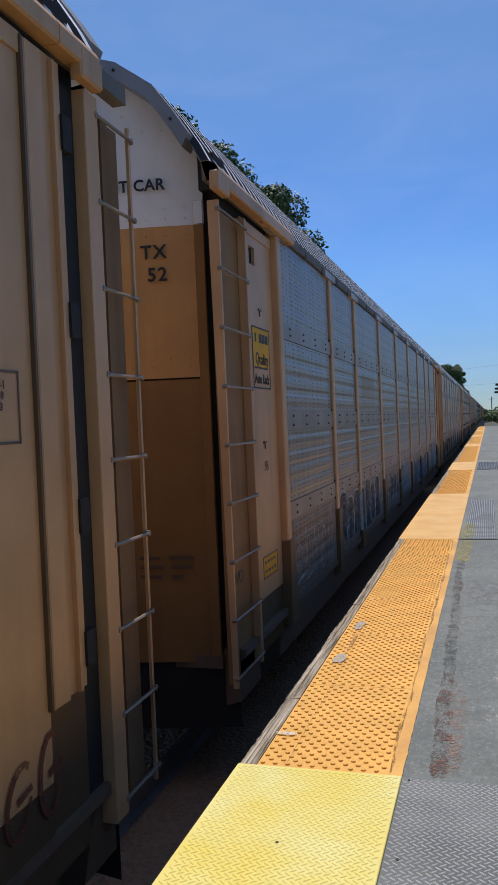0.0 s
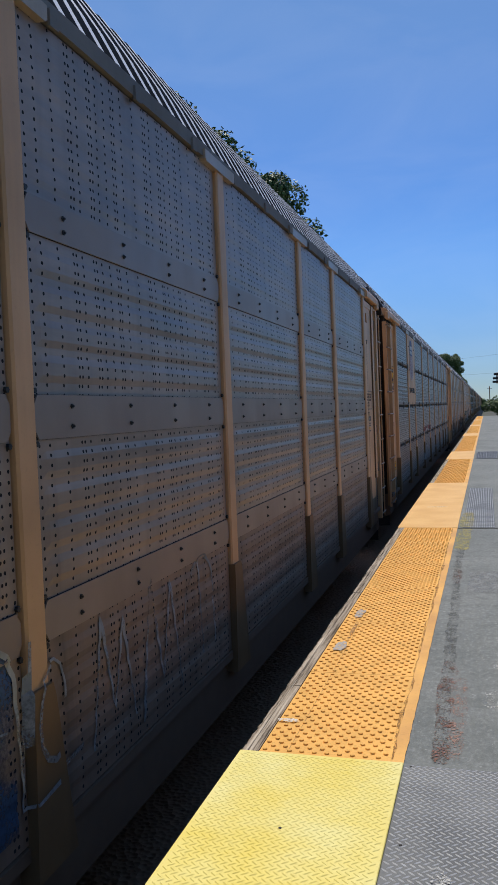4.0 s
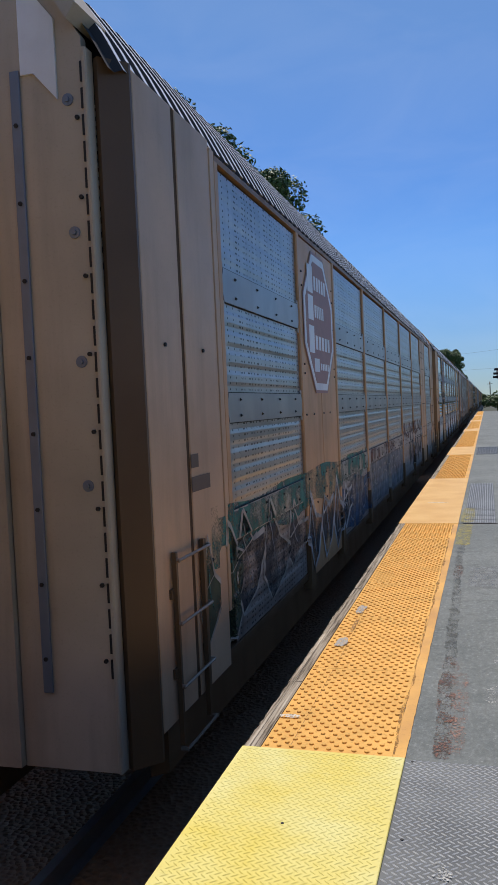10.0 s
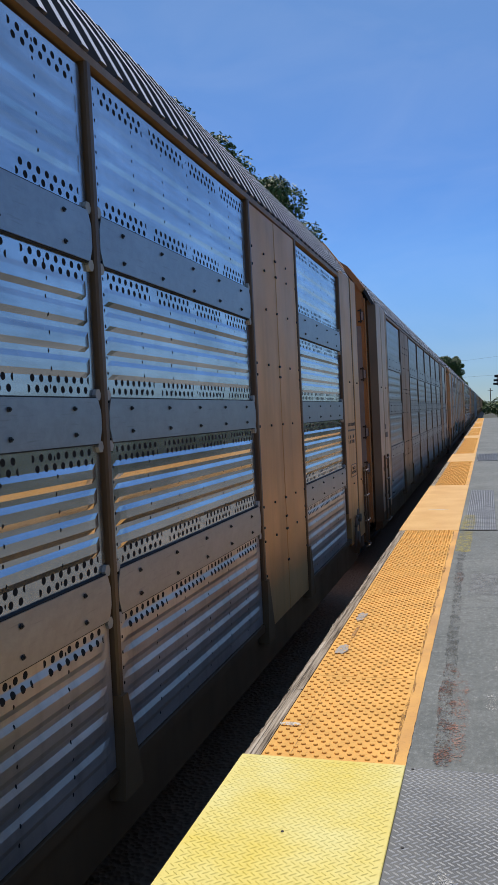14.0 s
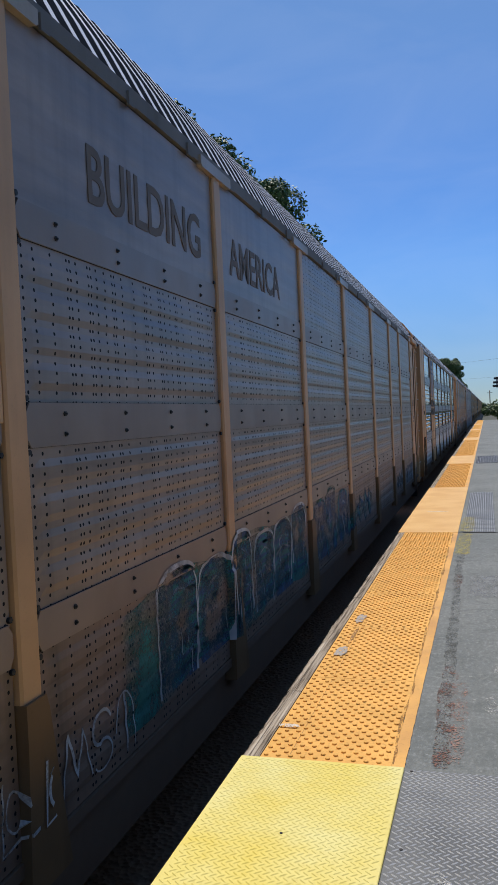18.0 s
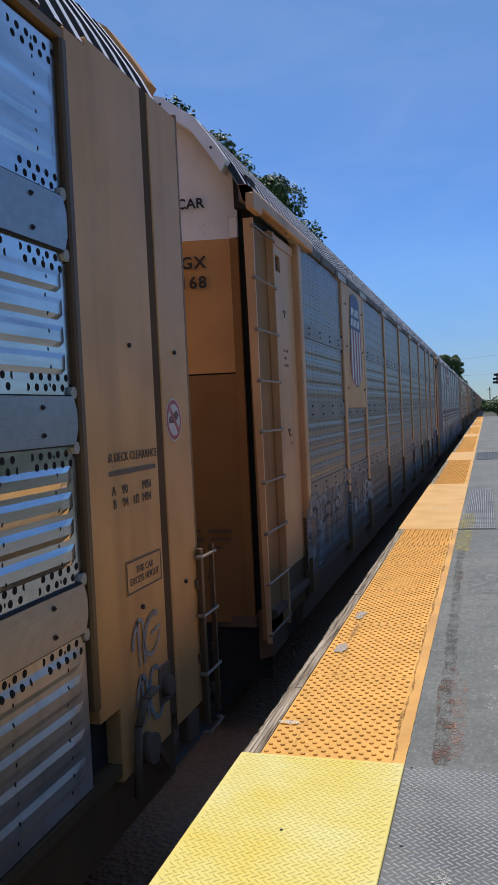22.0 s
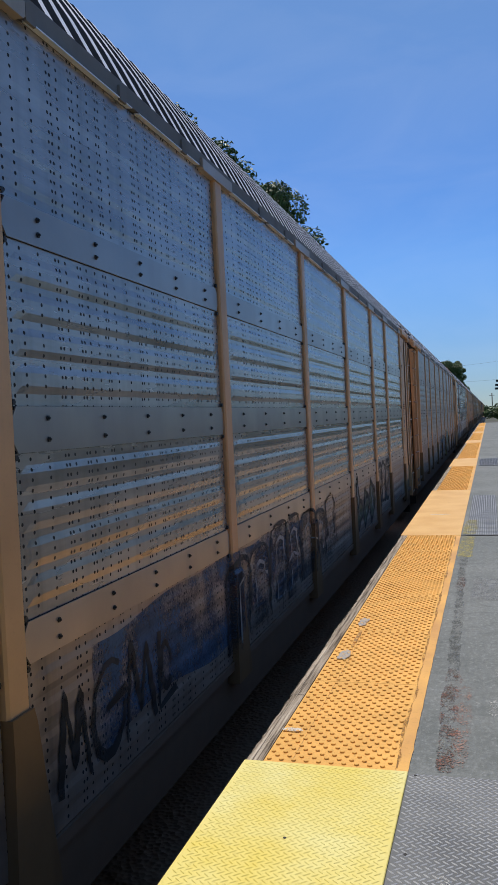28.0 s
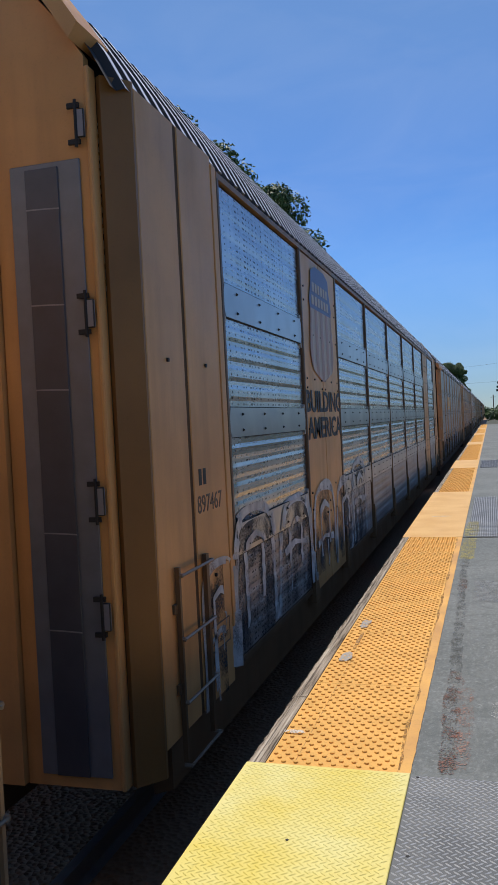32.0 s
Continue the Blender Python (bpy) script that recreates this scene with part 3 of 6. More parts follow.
        out = [(x, z + 0.07) for x, z in line]
        inn = [(x * 0.965, z - 0.035) for x, z in line]
        prism(bm, out + inn[::-1], "y", *span(edge, edge + 0.2))
        for x, z in line[1::2]:
            rod(bm, (x * 0.985, q(edge), z + 0.01), (x * 0.985, q(edge - 0.01), z + 0.01), 0.012, 6, 1)
    part("end_arch", simple(("end_arch", tag, length, arch_mat.name), (arch_mat, BOLT), arch), None, car, "steel arch round the end doors")
    # the notch is a near-black box, its shade put into the colour
    part("side_notch", simple(("side_notch", tag, length), (DARK,), lambda bm: box(bm, 1.38, 1.51, *(span(0.60, 0.90) if rear else span(0.22, 0.50)), 3.44, 3.72)), None, car)

    # ladder: angle post, sheet behind, stile and rungs
    s0, s1 = (0.49, 0.67) if rear else (0.70, 0.745)
    c0, c1 = (-0.03, 0.0) if rear else (0.0, 0.032)
    part("corner_post", simple(("corner_post", tag, length, trim.name), (trim,), lambda bm: prism(bm, [(1.585 if rear else 1.517, 3.29), (1.603, 3.29), (1.603, -0.42), (1.585 if rear else 1.565, -0.42)], "y", *span(c0, c1))), None, car)
    # recess sheet: darker than the trim, its shade is in the colour
    back = LADDER_BACK_SHADED if rear else LADDER_TAN_SHADED if body is DOOR_TAN or body is TAN else body

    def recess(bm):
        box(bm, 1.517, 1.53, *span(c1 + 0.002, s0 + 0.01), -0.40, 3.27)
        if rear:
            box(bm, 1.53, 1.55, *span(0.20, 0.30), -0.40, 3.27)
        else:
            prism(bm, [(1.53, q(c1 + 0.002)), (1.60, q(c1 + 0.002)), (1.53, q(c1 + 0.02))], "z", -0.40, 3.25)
    part("ladder_recess", simple(("ladder_recess", tag, length, back.name), (back,), recess), None, car, "painted sheet behind the ladder, darkened with recess shade")
    lad = part("ladder", simple(("ladder", tag, length, trim.name), (trim,), lambda bm: box(bm, 1.52 if rear else 1.53, 1.612 if rear else 1.603, *span(s0, s1), -0.42, 3.31, 0, 0.004)), None, car, "steel side ladder")
    for i in range(9):
        z = 3.22 - 0.445 * i
        part("rung", simple(("rung", tag, length), (RUNG,), lambda bm: (rod(bm, (1.612, q(c0), 0), (1.612, q(s0 + 0.02), 0), 0.010, 6), rod(bm, (1.58, q(c0), 0), (1.618, q(c0), 0), 0.018, 6), rod(bm, (1.58, q(s0 + 0.02), 0), (1.618, q(s0 + 0.02), 0), 0.018, 6))), None, lad, "", (0, 0, z))

    # side leaf between the ladder and the end post
    face = 1.586 if rear else 1.535
    a0, a1 = (1.36, 2.29) if rear else (0.75, 1.768)
    h0, h1 = (1.90, 2.11) if rear else (1.03, 1.21)

    def leaf(bm):
        x0 = face - 0.03
        box(bm, x0, face, *span(a0, h0), 0.04, 3.33)
        box(bm, x0, face, *span(h1, a1), 0.04, 3.33)
        box(bm, x0, face, *span(h0, h1), 0.04, 3.0)
        box(bm, x0, face, *span(h0, h1), 3.16, 3.33)
        box(bm, face, face + 0.012, *span(a0 + 0.01, a1 - 0.01), 3.25, 3.345, 0, 0.003)
        if rear:
            box(bm, face - 0.03, 1.612, *span(1.18, 1.36), 0.36, 3.33, 0, 0.006)
            box(bm, 1.52, 1.575, *span(0.90, 1.18), 0.36, 3.36)
            box(bm, 1.52, 1.60, *span(1.0, 1.03), 0.36, 3.34)
    part("side_leaf", simple(("side_leaf", tag, length, trim.name), (trim,), leaf), None, car, "side leaf beside the ladder")
    # the leaf's low end in dark brown: the shade there is painted in
    part("leaf_foot", simple(("leaf_foot", tag, length), (BROWN,), lambda bm: (box(bm, face - 0.04, face - 0.004, *span(a0, a1), -0.42, 0.036), box(bm, 1.50, 1.56, *span(0.90, 1.34), -0.42, 0.355) if rear else None)), None, car, "dark brown low end of the leaf, shade in its colour")
    # near-black box behind the opening, in place of the shade inside
    part("leaf_hole", simple(("leaf_hole", tag, length), (DARK,), lambda bm: box(bm, face - 0.06, face - 0.032, *span(h0 - 0.03, h1 + 0.03), 2.96, 3.2)), None, car, "near-black box giving the leaf hole its shade")

    def handle(bm):
        for z in ((2.70, 1.50) if rear else (2.62, 1.42)):
            ya = q(2.05) if rear else q(1.30)
            box(bm, face, face + 0.012, ya - 0.045, ya + 0.045, z - 0.01, z + 0.01, 0)
            box(bm, face, face + 0.008, ya - 0.006, ya + 0.006, z - 0.06, z, 0)
        if rear:
            box(bm, face, face + 0.0015, q(2.05) - 0.003, q(2.05) + 0.003, -0.2, 2.64, 0)
    part("leaf_handle", simple(("leaf_handle", tag, length), (BROWN,), handle), None, car)
    if rear:
        # the gap is filled with a near-black sheet as its shade
        def gap(bm):
            box(bm, 1.50, 1.545, *span(0.675, 0.895), -0.30, 3.30, 0)
            for z in (2.95, 2.05, 1.1, 0.45):
                box(bm, 1.545, 1.59, *span(0.80, 0.91), z, z + 0.17, 0)
        part("latch_slot", simple(("latch_slot", tag, length), (DARK,), gap), None, car, "near-black sheet for the shaded slot, with latches")
        part("flange_edge", simple(("flange_edge", tag, length), (BROWN,), lambda bm: box(bm, face, 1.608, *span(1.362, 1.385), 0.36, 3.33)), None, car, "dark brown edge of the leaf flange")

        def hose(bm):
            line = [(q(2.0), 3.09), (q(1.8), 3.17), (q(1.55), 3.195), (q(1.3), 3.19), (q(1.1), 3.17), (q(0.95), 3.13), (q(0.9), 3.05)]
            for (ya, za), (yb, zb) in zip(line, line[1:]):
                rod(bm, (1.618, ya, za), (1.618, yb, zb), 0.024, 8)
        if trim is TAN and top is PALE and arch_mat is PALE:
            part("hose", simple(("corner_hose", tag, length), (BOLT,), hose), None, car, "bent black pipe under the rail")

    def rail(bm):
        start = 0.54 if rear else -0.12
        face_line = [(1.56, 3.40), (1.642, 3.395), (1.655, 3.405), (1.655, 3.485), (1.635, 3.52), (1.59, 3.545), (1.52, 3.55)]
        prism(bm, face_line, "y", *span(start, 2.34))
        prism(bm, [(x + 0.004, z - 0.004) for x, z in face_line], "y", *span(start, 1.05))
        # the end is bent down to meet the corner post
        box(bm, 1.59, 1.662, *span(start - 0.03, start + 0.26), 3.325, 3.47, 0, 0.012)
    part("corner_rail", simple(("corner_rail", tag, length, trim.name), (trim,), rail), None, car, "rounded rail over the ladder")

    def skirt(bm):
        a, b = span(0.72, 1.72)
        prism(bm, [(a, -0.2), (b, -0.2), (b - 0.18, -0.62), (a + 0.18, -0.62)], "x", 1.47, 1.53)
    part("skirt", simple(("skirt", tag, length), (UNDER,), skirt), None, car)
    if data and rear:
        placard(car, q(1.88), 1.71, 0.57, 0.31, 0, None, face)
        lettering("EXH   19-0    W    9-1\nEXW  10-8    H    5-9\nEW     9-10   H  16-3\nL       89-9\nIW       9-1", 0.046, ON_SIDE, (face + 0.002, q(1.88) - 0.24, 1.71), LETTER_FADED, car, align="LEFT", bold=0.001)
        part("data_label", simple(("data_label", tag), (LETTER_FADED, RUNG, YELLOW), lambda bm: (box(bm, 0, 0.0015, -0.14, 0.14, 0.02, 0.10, 0), box(bm, 0.0016, 0.0024, -0.09, 0.03, 0.045, 0.075, 1), box(bm, 0, 0.0015, -0.11, 0.12, -0.03, -0.01, 0), box(bm, 0, 0.0015, -0.10, 0.11, -0.065, -0.045, 0), box(bm, 0, 0.0015, -0.10, 0.04, -0.115, -0.085, 2), box(bm, 0, 0.0015, -0.11, 0.1, -0.155, -0.135, 0))), None, car, "small dark and yellow data label", (face, q(1.92), 1.34))
    elif data == 2:
        placard(car, q(1.30), 2.15, 0.30, 0.26, 3, None, face, False)
        placard(car, q(1.38), 1.32, 0.20, 0.20, 2, None, face, False)
    elif data:
        def plate(bm):
            box(bm, 0, 0.004, -0.28, 0.28, -0.08, 0.27, 0)
            for a in ((-0.285, 0.285, 0.265, 0.278), (-0.285, 0.285, -0.275, -0.262), (-0.285, -0.272, -0.275, 0.278), (0.272, 0.285, -0.275, 0.278), (-0.23, 0.20, -0.095, -0.08)):
                box(bm, 0.004, 0.006, *a, 1)
            for y0, y1 in ((-0.20, -0.16), (-0.06, 0.03), (0.05, 0.13), (0.15, 0.23)):
                box(bm, 0.004, 0.006, y0, y1, 0.14, 0.22, 1)
        part("placard", simple(("quality_plate", tag), (YELLOW, LETTER), plate), None, car, "yellow placard with dark lettering", (face, q(1.30), 2.18))
        lettering("Quality", 0.15, ON_SIDE, (face + 0.006, q(1.31), 2.17), LETTER, car, wide=0.95)
        lettering("Auto Rack", 0.13, ON_SIDE, (face + 0.003, q(1.30), 1.99), LETTER, car, wide=0.85)
        lettering("93", 0.13, ON_SIDE, (face + 0.003, q(1.33), 1.20), LETTER_FADED, car)
        placard(car, q(1.33), 0.30, 0.5, 0.2, 2, YELLOW, face)
        lettering("TWO", 0.15, ON_SIDE, (1.533, q(0.30), 0.36), LETTER_FADED, car)
    if number and not rear:
        turn = (90, 0, 9)
        high = 0.31 if top is not PALE else 0.0
        lettering("FREIGHT CAR", 0.125, turn, (1.11, q(0.184), 3.51 + high), LETTER, car, spacing=1.05, bold=0.003, align="RIGHT")
        if high:
            def strip_label(bm):
                xs = [0.05 + 0.13 * k for k in range(9)]
                vs = [[bm.verts.new((x, q(bulge(x) - 0.006), z)) for x in xs] for z in (3.785, 3.895)]
                for i in range(8):
                    bm.faces.new((vs[0][i], vs[0][i + 1], vs[1][i + 1], vs[1][i]))
            part("label_strip", simple(("label_strip", length), (PALE,), strip_label), None, car, "white painted label strip")
        else:
            for i, txt in enumerate(number):
                lettering(txt, 0.152, turn, (1.10, q(0.186), 2.98 - 0.178 * i), LETTER, car, spacing=1.15, bold=0.003, align="RIGHT")
        placard_end(car)


def placard_end(car):
    def build(bm):
        for i, words in enumerate((((0.76, 0.93), (1.0, 1.22)), ((0.76, 0.96), (1.02, 1.2)), ((0.76, 0.94), (1.01, 1.12)))):
            for x0, x1 in words:
                box(bm, x0, x1, 0.270 + 0.1 * (x0 - 0.76), 0.273 + 0.1 * (x0 - 0.76), 0.535 - 0.075 * i, 0.56 - 0.075 * i)
    part("stencil_block", simple("stencil_end", (plain((0.12, 0.07, 0.04), 0.7),), build), None, car)


def door_end(car, length, rear, plates, gate, number, inset=True, data=True):
    """Corner of a car with hinged flat end doors and two plain steel plates."""
    def q(y):
        return length - y if rear else y + 0.2

    def span(a, b):
        return tuple(sorted((q(a), q(b))))
    tag = "d%d" % rear

    def warning(y, z):
        part("warning_plate", simple(("warning_plate", plates.name, data == 3), (YELLOW if data == 3 else plates, LETTER_FADED), lambda bm: (box(bm, 0, 0.004, -0.24, 0.24, -0.09, 0.09, 0), [box(bm, 0.004, 0.006, *e, 1) for e in ((-0.24, 0.24, 0.08, 0.09), (-0.24, 0.24, -0.09, -0.08), (-0.24, -0.23, -0.09, 0.09), (0.23, 0.24, -0.09, 0.09))])), None, car, "outlined warning plate", (1.593, y, z))
        lettering("THIS CAR\nEXCESS HEIGHT", 0.056, ON_SIDE, (1.5985, y, z), LETTER_FADED, car)

    hi = 3.555
    low = 0.44 if rear and plates is not ARMOUR else -0.30
    if low > 0:
        part("plate_foot", simple(("plate_foot", tag, length), (BROWN,), lambda bm: prism(bm, [(q(0.575), -0.40), (q(0.575), 0.52), (q(1.25), 0.436), (q(1.45), 0.30), (q(1.45), -0.40)], "x", 1.50, 1.588)), None, car, "rust-brown lower corner plate")
    pair = ((0.0, 0.46), (0.575, 1.25)) if rear else ((0.0, 0.60), (0.665, 1.325))
    part("plate_seam", simple(("plate_seam", tag, length), (SEAM,), lambda bm: box(bm, 1.50, 1.585, *span(pair[0][1] + 0.003, pair[1][0] - 0.003), -0.30, hi)), None, car, "brown folded seam")
    for i, (a, b) in enumerate(pair):
        part("side_plate", simple(("side_plate", tag, length, i, plates.name), (plates, BOLT), lambda bm, a=a, b=b: (box(bm, 1.50, 1.592, *span(a, b), low if i else -0.30, hi, 0, 0.006), [rod(bm, (1.592, q((a + b) / 2), z), (1.606, q((a + b) / 2), z), 0.014, 6, 1) for z in (0.55, 2.01)])), None, car, "plain steel corner plate")
    def post(bm):
        line = [(1.43, q(-0.15)), (1.465, q(-0.175)), (1.59, q(-0.03)), (1.59, q(-0.004)), (1.50, q(-0.004))]
        prism(bm, line, "z", -0.45, 3.58)
    brown = paint((0.27, 0.13, 0.04), 0.5, 0.4) if plates is ARMOUR else BROWN
    part("corner_post", simple(("corner_post", tag, length, brown.name), (brown,), post), None, car, "brown corner post")
    part("gate_edge", simple(("gate_edge", tag, length, gate.name), (gate,), lambda bm: box(bm, 1.40, 1.43, *span(-0.24, -0.15), -0.45, 3.62, 0, 0.008)), None, car)

    g = part("end_gate", simple(("end_gate", tag, length, gate.name), (gate,), lambda bm: prism(bm, [(0.80, -0.45), (1.395, -0.45), (1.395, 3.68), (1.25, 3.90), (1.08, 4.10), (0.80, 4.24)], "y", *span(-0.22, -0.16))), None, car, "folding flat end door")
    for i in range(4):
        x1, y1 = 0.79 - 0.56 * i, -0.26 - 0.06 * (i % 2)
        part("gate_leaf", simple(("gate_leaf", tag, length, i, gate.name), (gate,), lambda bm: box(bm, x1 - 0.54, x1, *span(y1, y1 + 0.06), -0.45, 4.26 if i < 3 else 4.0)), None, g)

    def hood(bm):
        line = [(x * s, z) for s in (1, -1) for x, z in (ROOF_LINE[1:] if s > 0 else ROOF_LINE[-2:0:-1])]
        prism(bm, [(x, z + 0.10) for x, z in line] + [(x * 0.96, z + 0.02) for x, z in line[::-1]], "y", *span(-0.12 if rear else -0.34, 0.04))
    part("end_arch", simple(("end_hood", tag, length, gate.name), (gate,), hood), None, car, "painted steel arch over the end door")
    part("roof_closure", simple(("roof_closure", tag, length), (DARK,), lambda bm: prism(bm, [(1.44, 3.40), (1.44, 3.70), (1.33, 3.88), (1.16, 4.11), (0.86, 4.32), (0.5, 4.42), (-0.5, 4.42), (-1.44, 3.7), (-1.44, 3.40)], "y", *span(0.0, 0.03))), None, car)

    if inset:
        part("gate_panel", simple(("gate_panel", tag, length), (plain((0.21, 0.215, 0.23), 0.45, 0.4),), lambda bm: box(bm, 0.90, 1.345, *span(-0.234, -0.221), -0.38, 3.12, 0, 0.004)), None, g, "grey steel door inset")
        part("gate_inlay", simple(("gate_inlay", tag, length), (plain((0.10, 0.10, 0.115), 0.4, 0.4),), lambda bm: box(bm, 1.0, 1.21, *span(-0.243, -0.235), -0.38, 3.09, 0, 0.003)), None, g, "dark recessed inlay")
        for z in (2.86, 2.32, 1.84, 1.02, 0.46):
            part("scratch", simple(("scratch", tag, length), (BAND_DULL,), lambda bm: [prism(bm, [(x, -0.1 * (x - 1.0) ** 1.5), (x + 0.042, -0.1 * (x - 0.958) ** 1.5), (x + 0.042, 0.008 - 0.1 * (x - 0.958) ** 1.5), (x, 0.008 - 0.1 * (x - 1.0) ** 1.5)], "y", *span(-0.2445, -0.243)) for x in (1.0, 1.042, 1.084, 1.126, 1.168)]), None, g, "pale curved scratch", (0, 0, z))
    if inset:
        for z in (3.3, 2.25, 1.2, 0.55):
            def hinge(bm):
                box(bm, 1.34, 1.40, *span(-0.262, -0.242), -0.08, 0.08, 1, 0.006)
                for s in (-0.1, 0.1):
                    box(bm, 1.30, 1.37, *span(-0.265, -0.246), s - 0.014, s + 0.014, 0)
                rod(bm, (1.35, q(-0.262), -0.13), (1.35, q(-0.262), 0.13), 0.010, 6, 0)
            part("hinge", simple(("hinge", tag, length), (BOLT, BAND_DULL), hinge), None, g, "", (0, 0, z))
    else:
        def strips(bm):
            box(bm, 0.95, 1.01, *span(-0.240, -0.221), 0.0, 3.55, 0, 0.004)
            prism(bm, [(1.02, 3.52), (1.10, 3.52), (1.24, 3.36), (1.24, 3.80), (1.08, 4.0), (1.02, 4.0)], "y", *span(-0.236, -0.221), 1)
            for k in range(24):
                box(bm, 1.385, 1.40, *span(-0.232, -0.221), 0.1 + 0.145 * k, 0.21 + 0.145 * k, 2)
                if k % 3 == 0:
                    rod(bm, (1.355, q(-0.221), 0.2 + 0.145 * k), (1.355, q(-0.236), 0.2 + 0.145 * k), 0.013, 6, 2)
                    rod(bm, (0.98, q(-0.24), 0.2 + 0.145 * k), (0.98, q(-0.25), 0.2 + 0.145 * k), 0.013, 6, 2)
            for z in (3.35, 2.62, 1.9, 1.2):
                rod(bm, (1.30, q(-0.221), z), (1.30, q(-0.228), z), 0.034, 12, 0)
                rod(bm, (1.30, q(-0.228), z), (1.30, q(-0.24), z), 0.015, 6, 0)
        part("hinge_strip", simple(("hinge_strip", tag, length), (plain((0.20, 0.23, 0.28), 0.5, 0.3), PALE, BOLT), strips), None, g, "riveted blue-grey strip and pale bracket plate")
    l0, l1, lt = (-0.25, 0.02, 0.72) if rear else (0.22, 0.77, 0.74)
    lad = part("ladder", simple(("ladder", tag, length), (BROWN,), lambda bm: (box(bm, 1.60, 1.63, *span(l0, l0 + 0.03), -0.45, lt), box(bm, 1.60, 1.63, *span(l1 - 0.05, l1), -0.45, lt), [box(bm, 1.592, 1.61, *span(y - 0.04, y + 0.04), z - 0.03, z + 0.03) for y in (l0, l1) for z in (0.0, 0.49)])), None, car, "short steel ladder")
    for i in range(4):
        part("rung", simple(("rung_low", tag, length), (RUNG,), lambda bm: (rod(bm, (1.645, q(l0 + 0.01), 0), (1.645, q(l1 + 0.04), 0), 0.010, 6), [rod(bm, (1.60, q(y), 0), (1.65, q(y), 0), 0.014, 6) for y in (l0 + 0.015, l1 + 0.03)])), None, lad, "", (0, 0, lt - 0.05 - 0.39 * i))
    part("rail_end", simple(("rail_end", tag, length, plates.name), (plates,), lambda bm: box(bm, 1.50, 1.60, *(span(1.255, 1.49) if rear else span(1.33, 1.43)), 0.10, 3.50, 0, 0.004)), None, car)
    if rear:
        yq = q(0.96)
        lettering("AAR DECK CLEARANCE", 0.068, ON_SIDE, (1.5965, yq, 1.40), LETTER_FADED, car)
        part("stencil_rule", simple("stencil_rule", (LETTER_FADED,), lambda bm: box(bm, 0, 0.0015, -0.33, 0.33, -0.012, 0.012)), None, car, "", (1.5965, yq, 1.32))
        lettering("A    90          MIN\nB    94   1/2  MIN", 0.07, ON_SIDE, (1.5965, yq, 1.19), LETTER_FADED, car)
        warning(25.54 if data == 3 else 25.74, 0.77 if data == 3 else 0.74)
        if data == 3:
            lettering("EXH 19-0 W  4-7\nEXW 10-8 H 4-10\nEW  9-10 H 16-8\nL    89-9\nIW    9-1", 0.092, ON_SIDE, (1.5935, 25.24, 2.10), LETTER_FADED, car, align="LEFT", bold=0.001)

        def rigging(bm):
            box(bm, 1.46, 1.60, *span(0.55, 0.75), -0.10, 0.16, 0, 0.02)
            rod(bm, (1.58, q(0.65), 0.02), (1.64, q(0.65), 0.02), 0.06, 10)
            rod(bm, (1.55, q(0.7), 0.0), (1.50, q(0.1), -0.45), 0.022, 6)
            rod(bm, (1.55, q(0.62), -0.08), (1.45, q(-0.2), -0.55), 0.018, 6)
            box(bm, 1.50, 1.58, *span(0.05, 0.25), -0.50, -0.32, 0, 0.015)
            bend = [(1.62, q(1.15), -0.42), (1.63, q(1.12), -0.05), (1.63, q(1.02), 0.06), (1.62, q(0.86), 0.07)]
            for a, b in zip(bend, bend[1:]):
                rod(bm, a, b, 0.022, 8)
            rod(bm, (1.60, q(0.98), -0.22), (1.66, q(0.98), -0.22), 0.085, 14)
            rod(bm, (1.63, q(0.90), -0.24), (1.56, q(0.55), -0.52), 0.02, 6)
        part("brake_rigging", simple(("brake_rigging", length), (UNDER,), rigging), None, car, "dark brake fittings and hose")
    elif number and len(number[0]) > 2:
        drop = 0.42 if len(number[0]) > 5 else 0.0
        lettering(number[0], 0.17, ON_SIDE, (1.5935, 1.16, 1.48 - drop), LETTER_FADED if drop else LETTER, car)
        for k in (0, 1):
            part("stencil_bar", simple("stencil_bar", (LETTER,), lambda bm: box(bm, 0, 0.0015, -0.028, 0.028, -0.055, 0.055)), None, car, "", (1.593, 0.985 + 0.085 * k, 1.67 - drop))
        warning(1.2, 0.12)
    elif number:
        part("stencil_block", simple("stencil_side", (LETTER_FADED,), lambda bm: (box(bm, 1.594, 1.597, 0.86, 1.0, 1.22, 1.31), box(bm, 1.594, 1.597, 0.86, 1.22, 1.06, 1.16))), None, car)


def sticker(car, y, z):
    """Round red and white sign with a red slash."""
    def build(bm):
        ring = [(0.13 * math.cos(k * 0.2618), 0.135 * math.sin(k * 0.2618)) for k in range(24)]
        prism(bm, ring, "x", 0.0, 0.0015, 1)
        prism(bm, [(u * 0.93, v * 0.93) for u, v in ring], "x", 0.0015, 0.0022, 0)
        prism(bm, [(u * 0.74, v * 0.74) for u, v in ring], "x", 0.0022, 0.003, 1)
        prism(bm, [(0.05, 0.06), (0.085, 0.03), (0.02, -0.02), (-0.085, -0.02), (-0.085, 0.015)], "x", 0.003, 0.0036, 2)
        prism(bm, [(-0.075, 0.06), (-0.055, 0.08), (0.075, -0.06), (0.055, -0.08)], "x", 0.0036, 0.0044, 0)
    part("sticker", simple("sticker", (plain((0.45, 0.08, 0.07), 0.5), plain((0.62, 0.56, 0.50), 0.6), LETTER_FADED), build), None, car, "round red and white prohibition sticker", (1.5935, y, z))


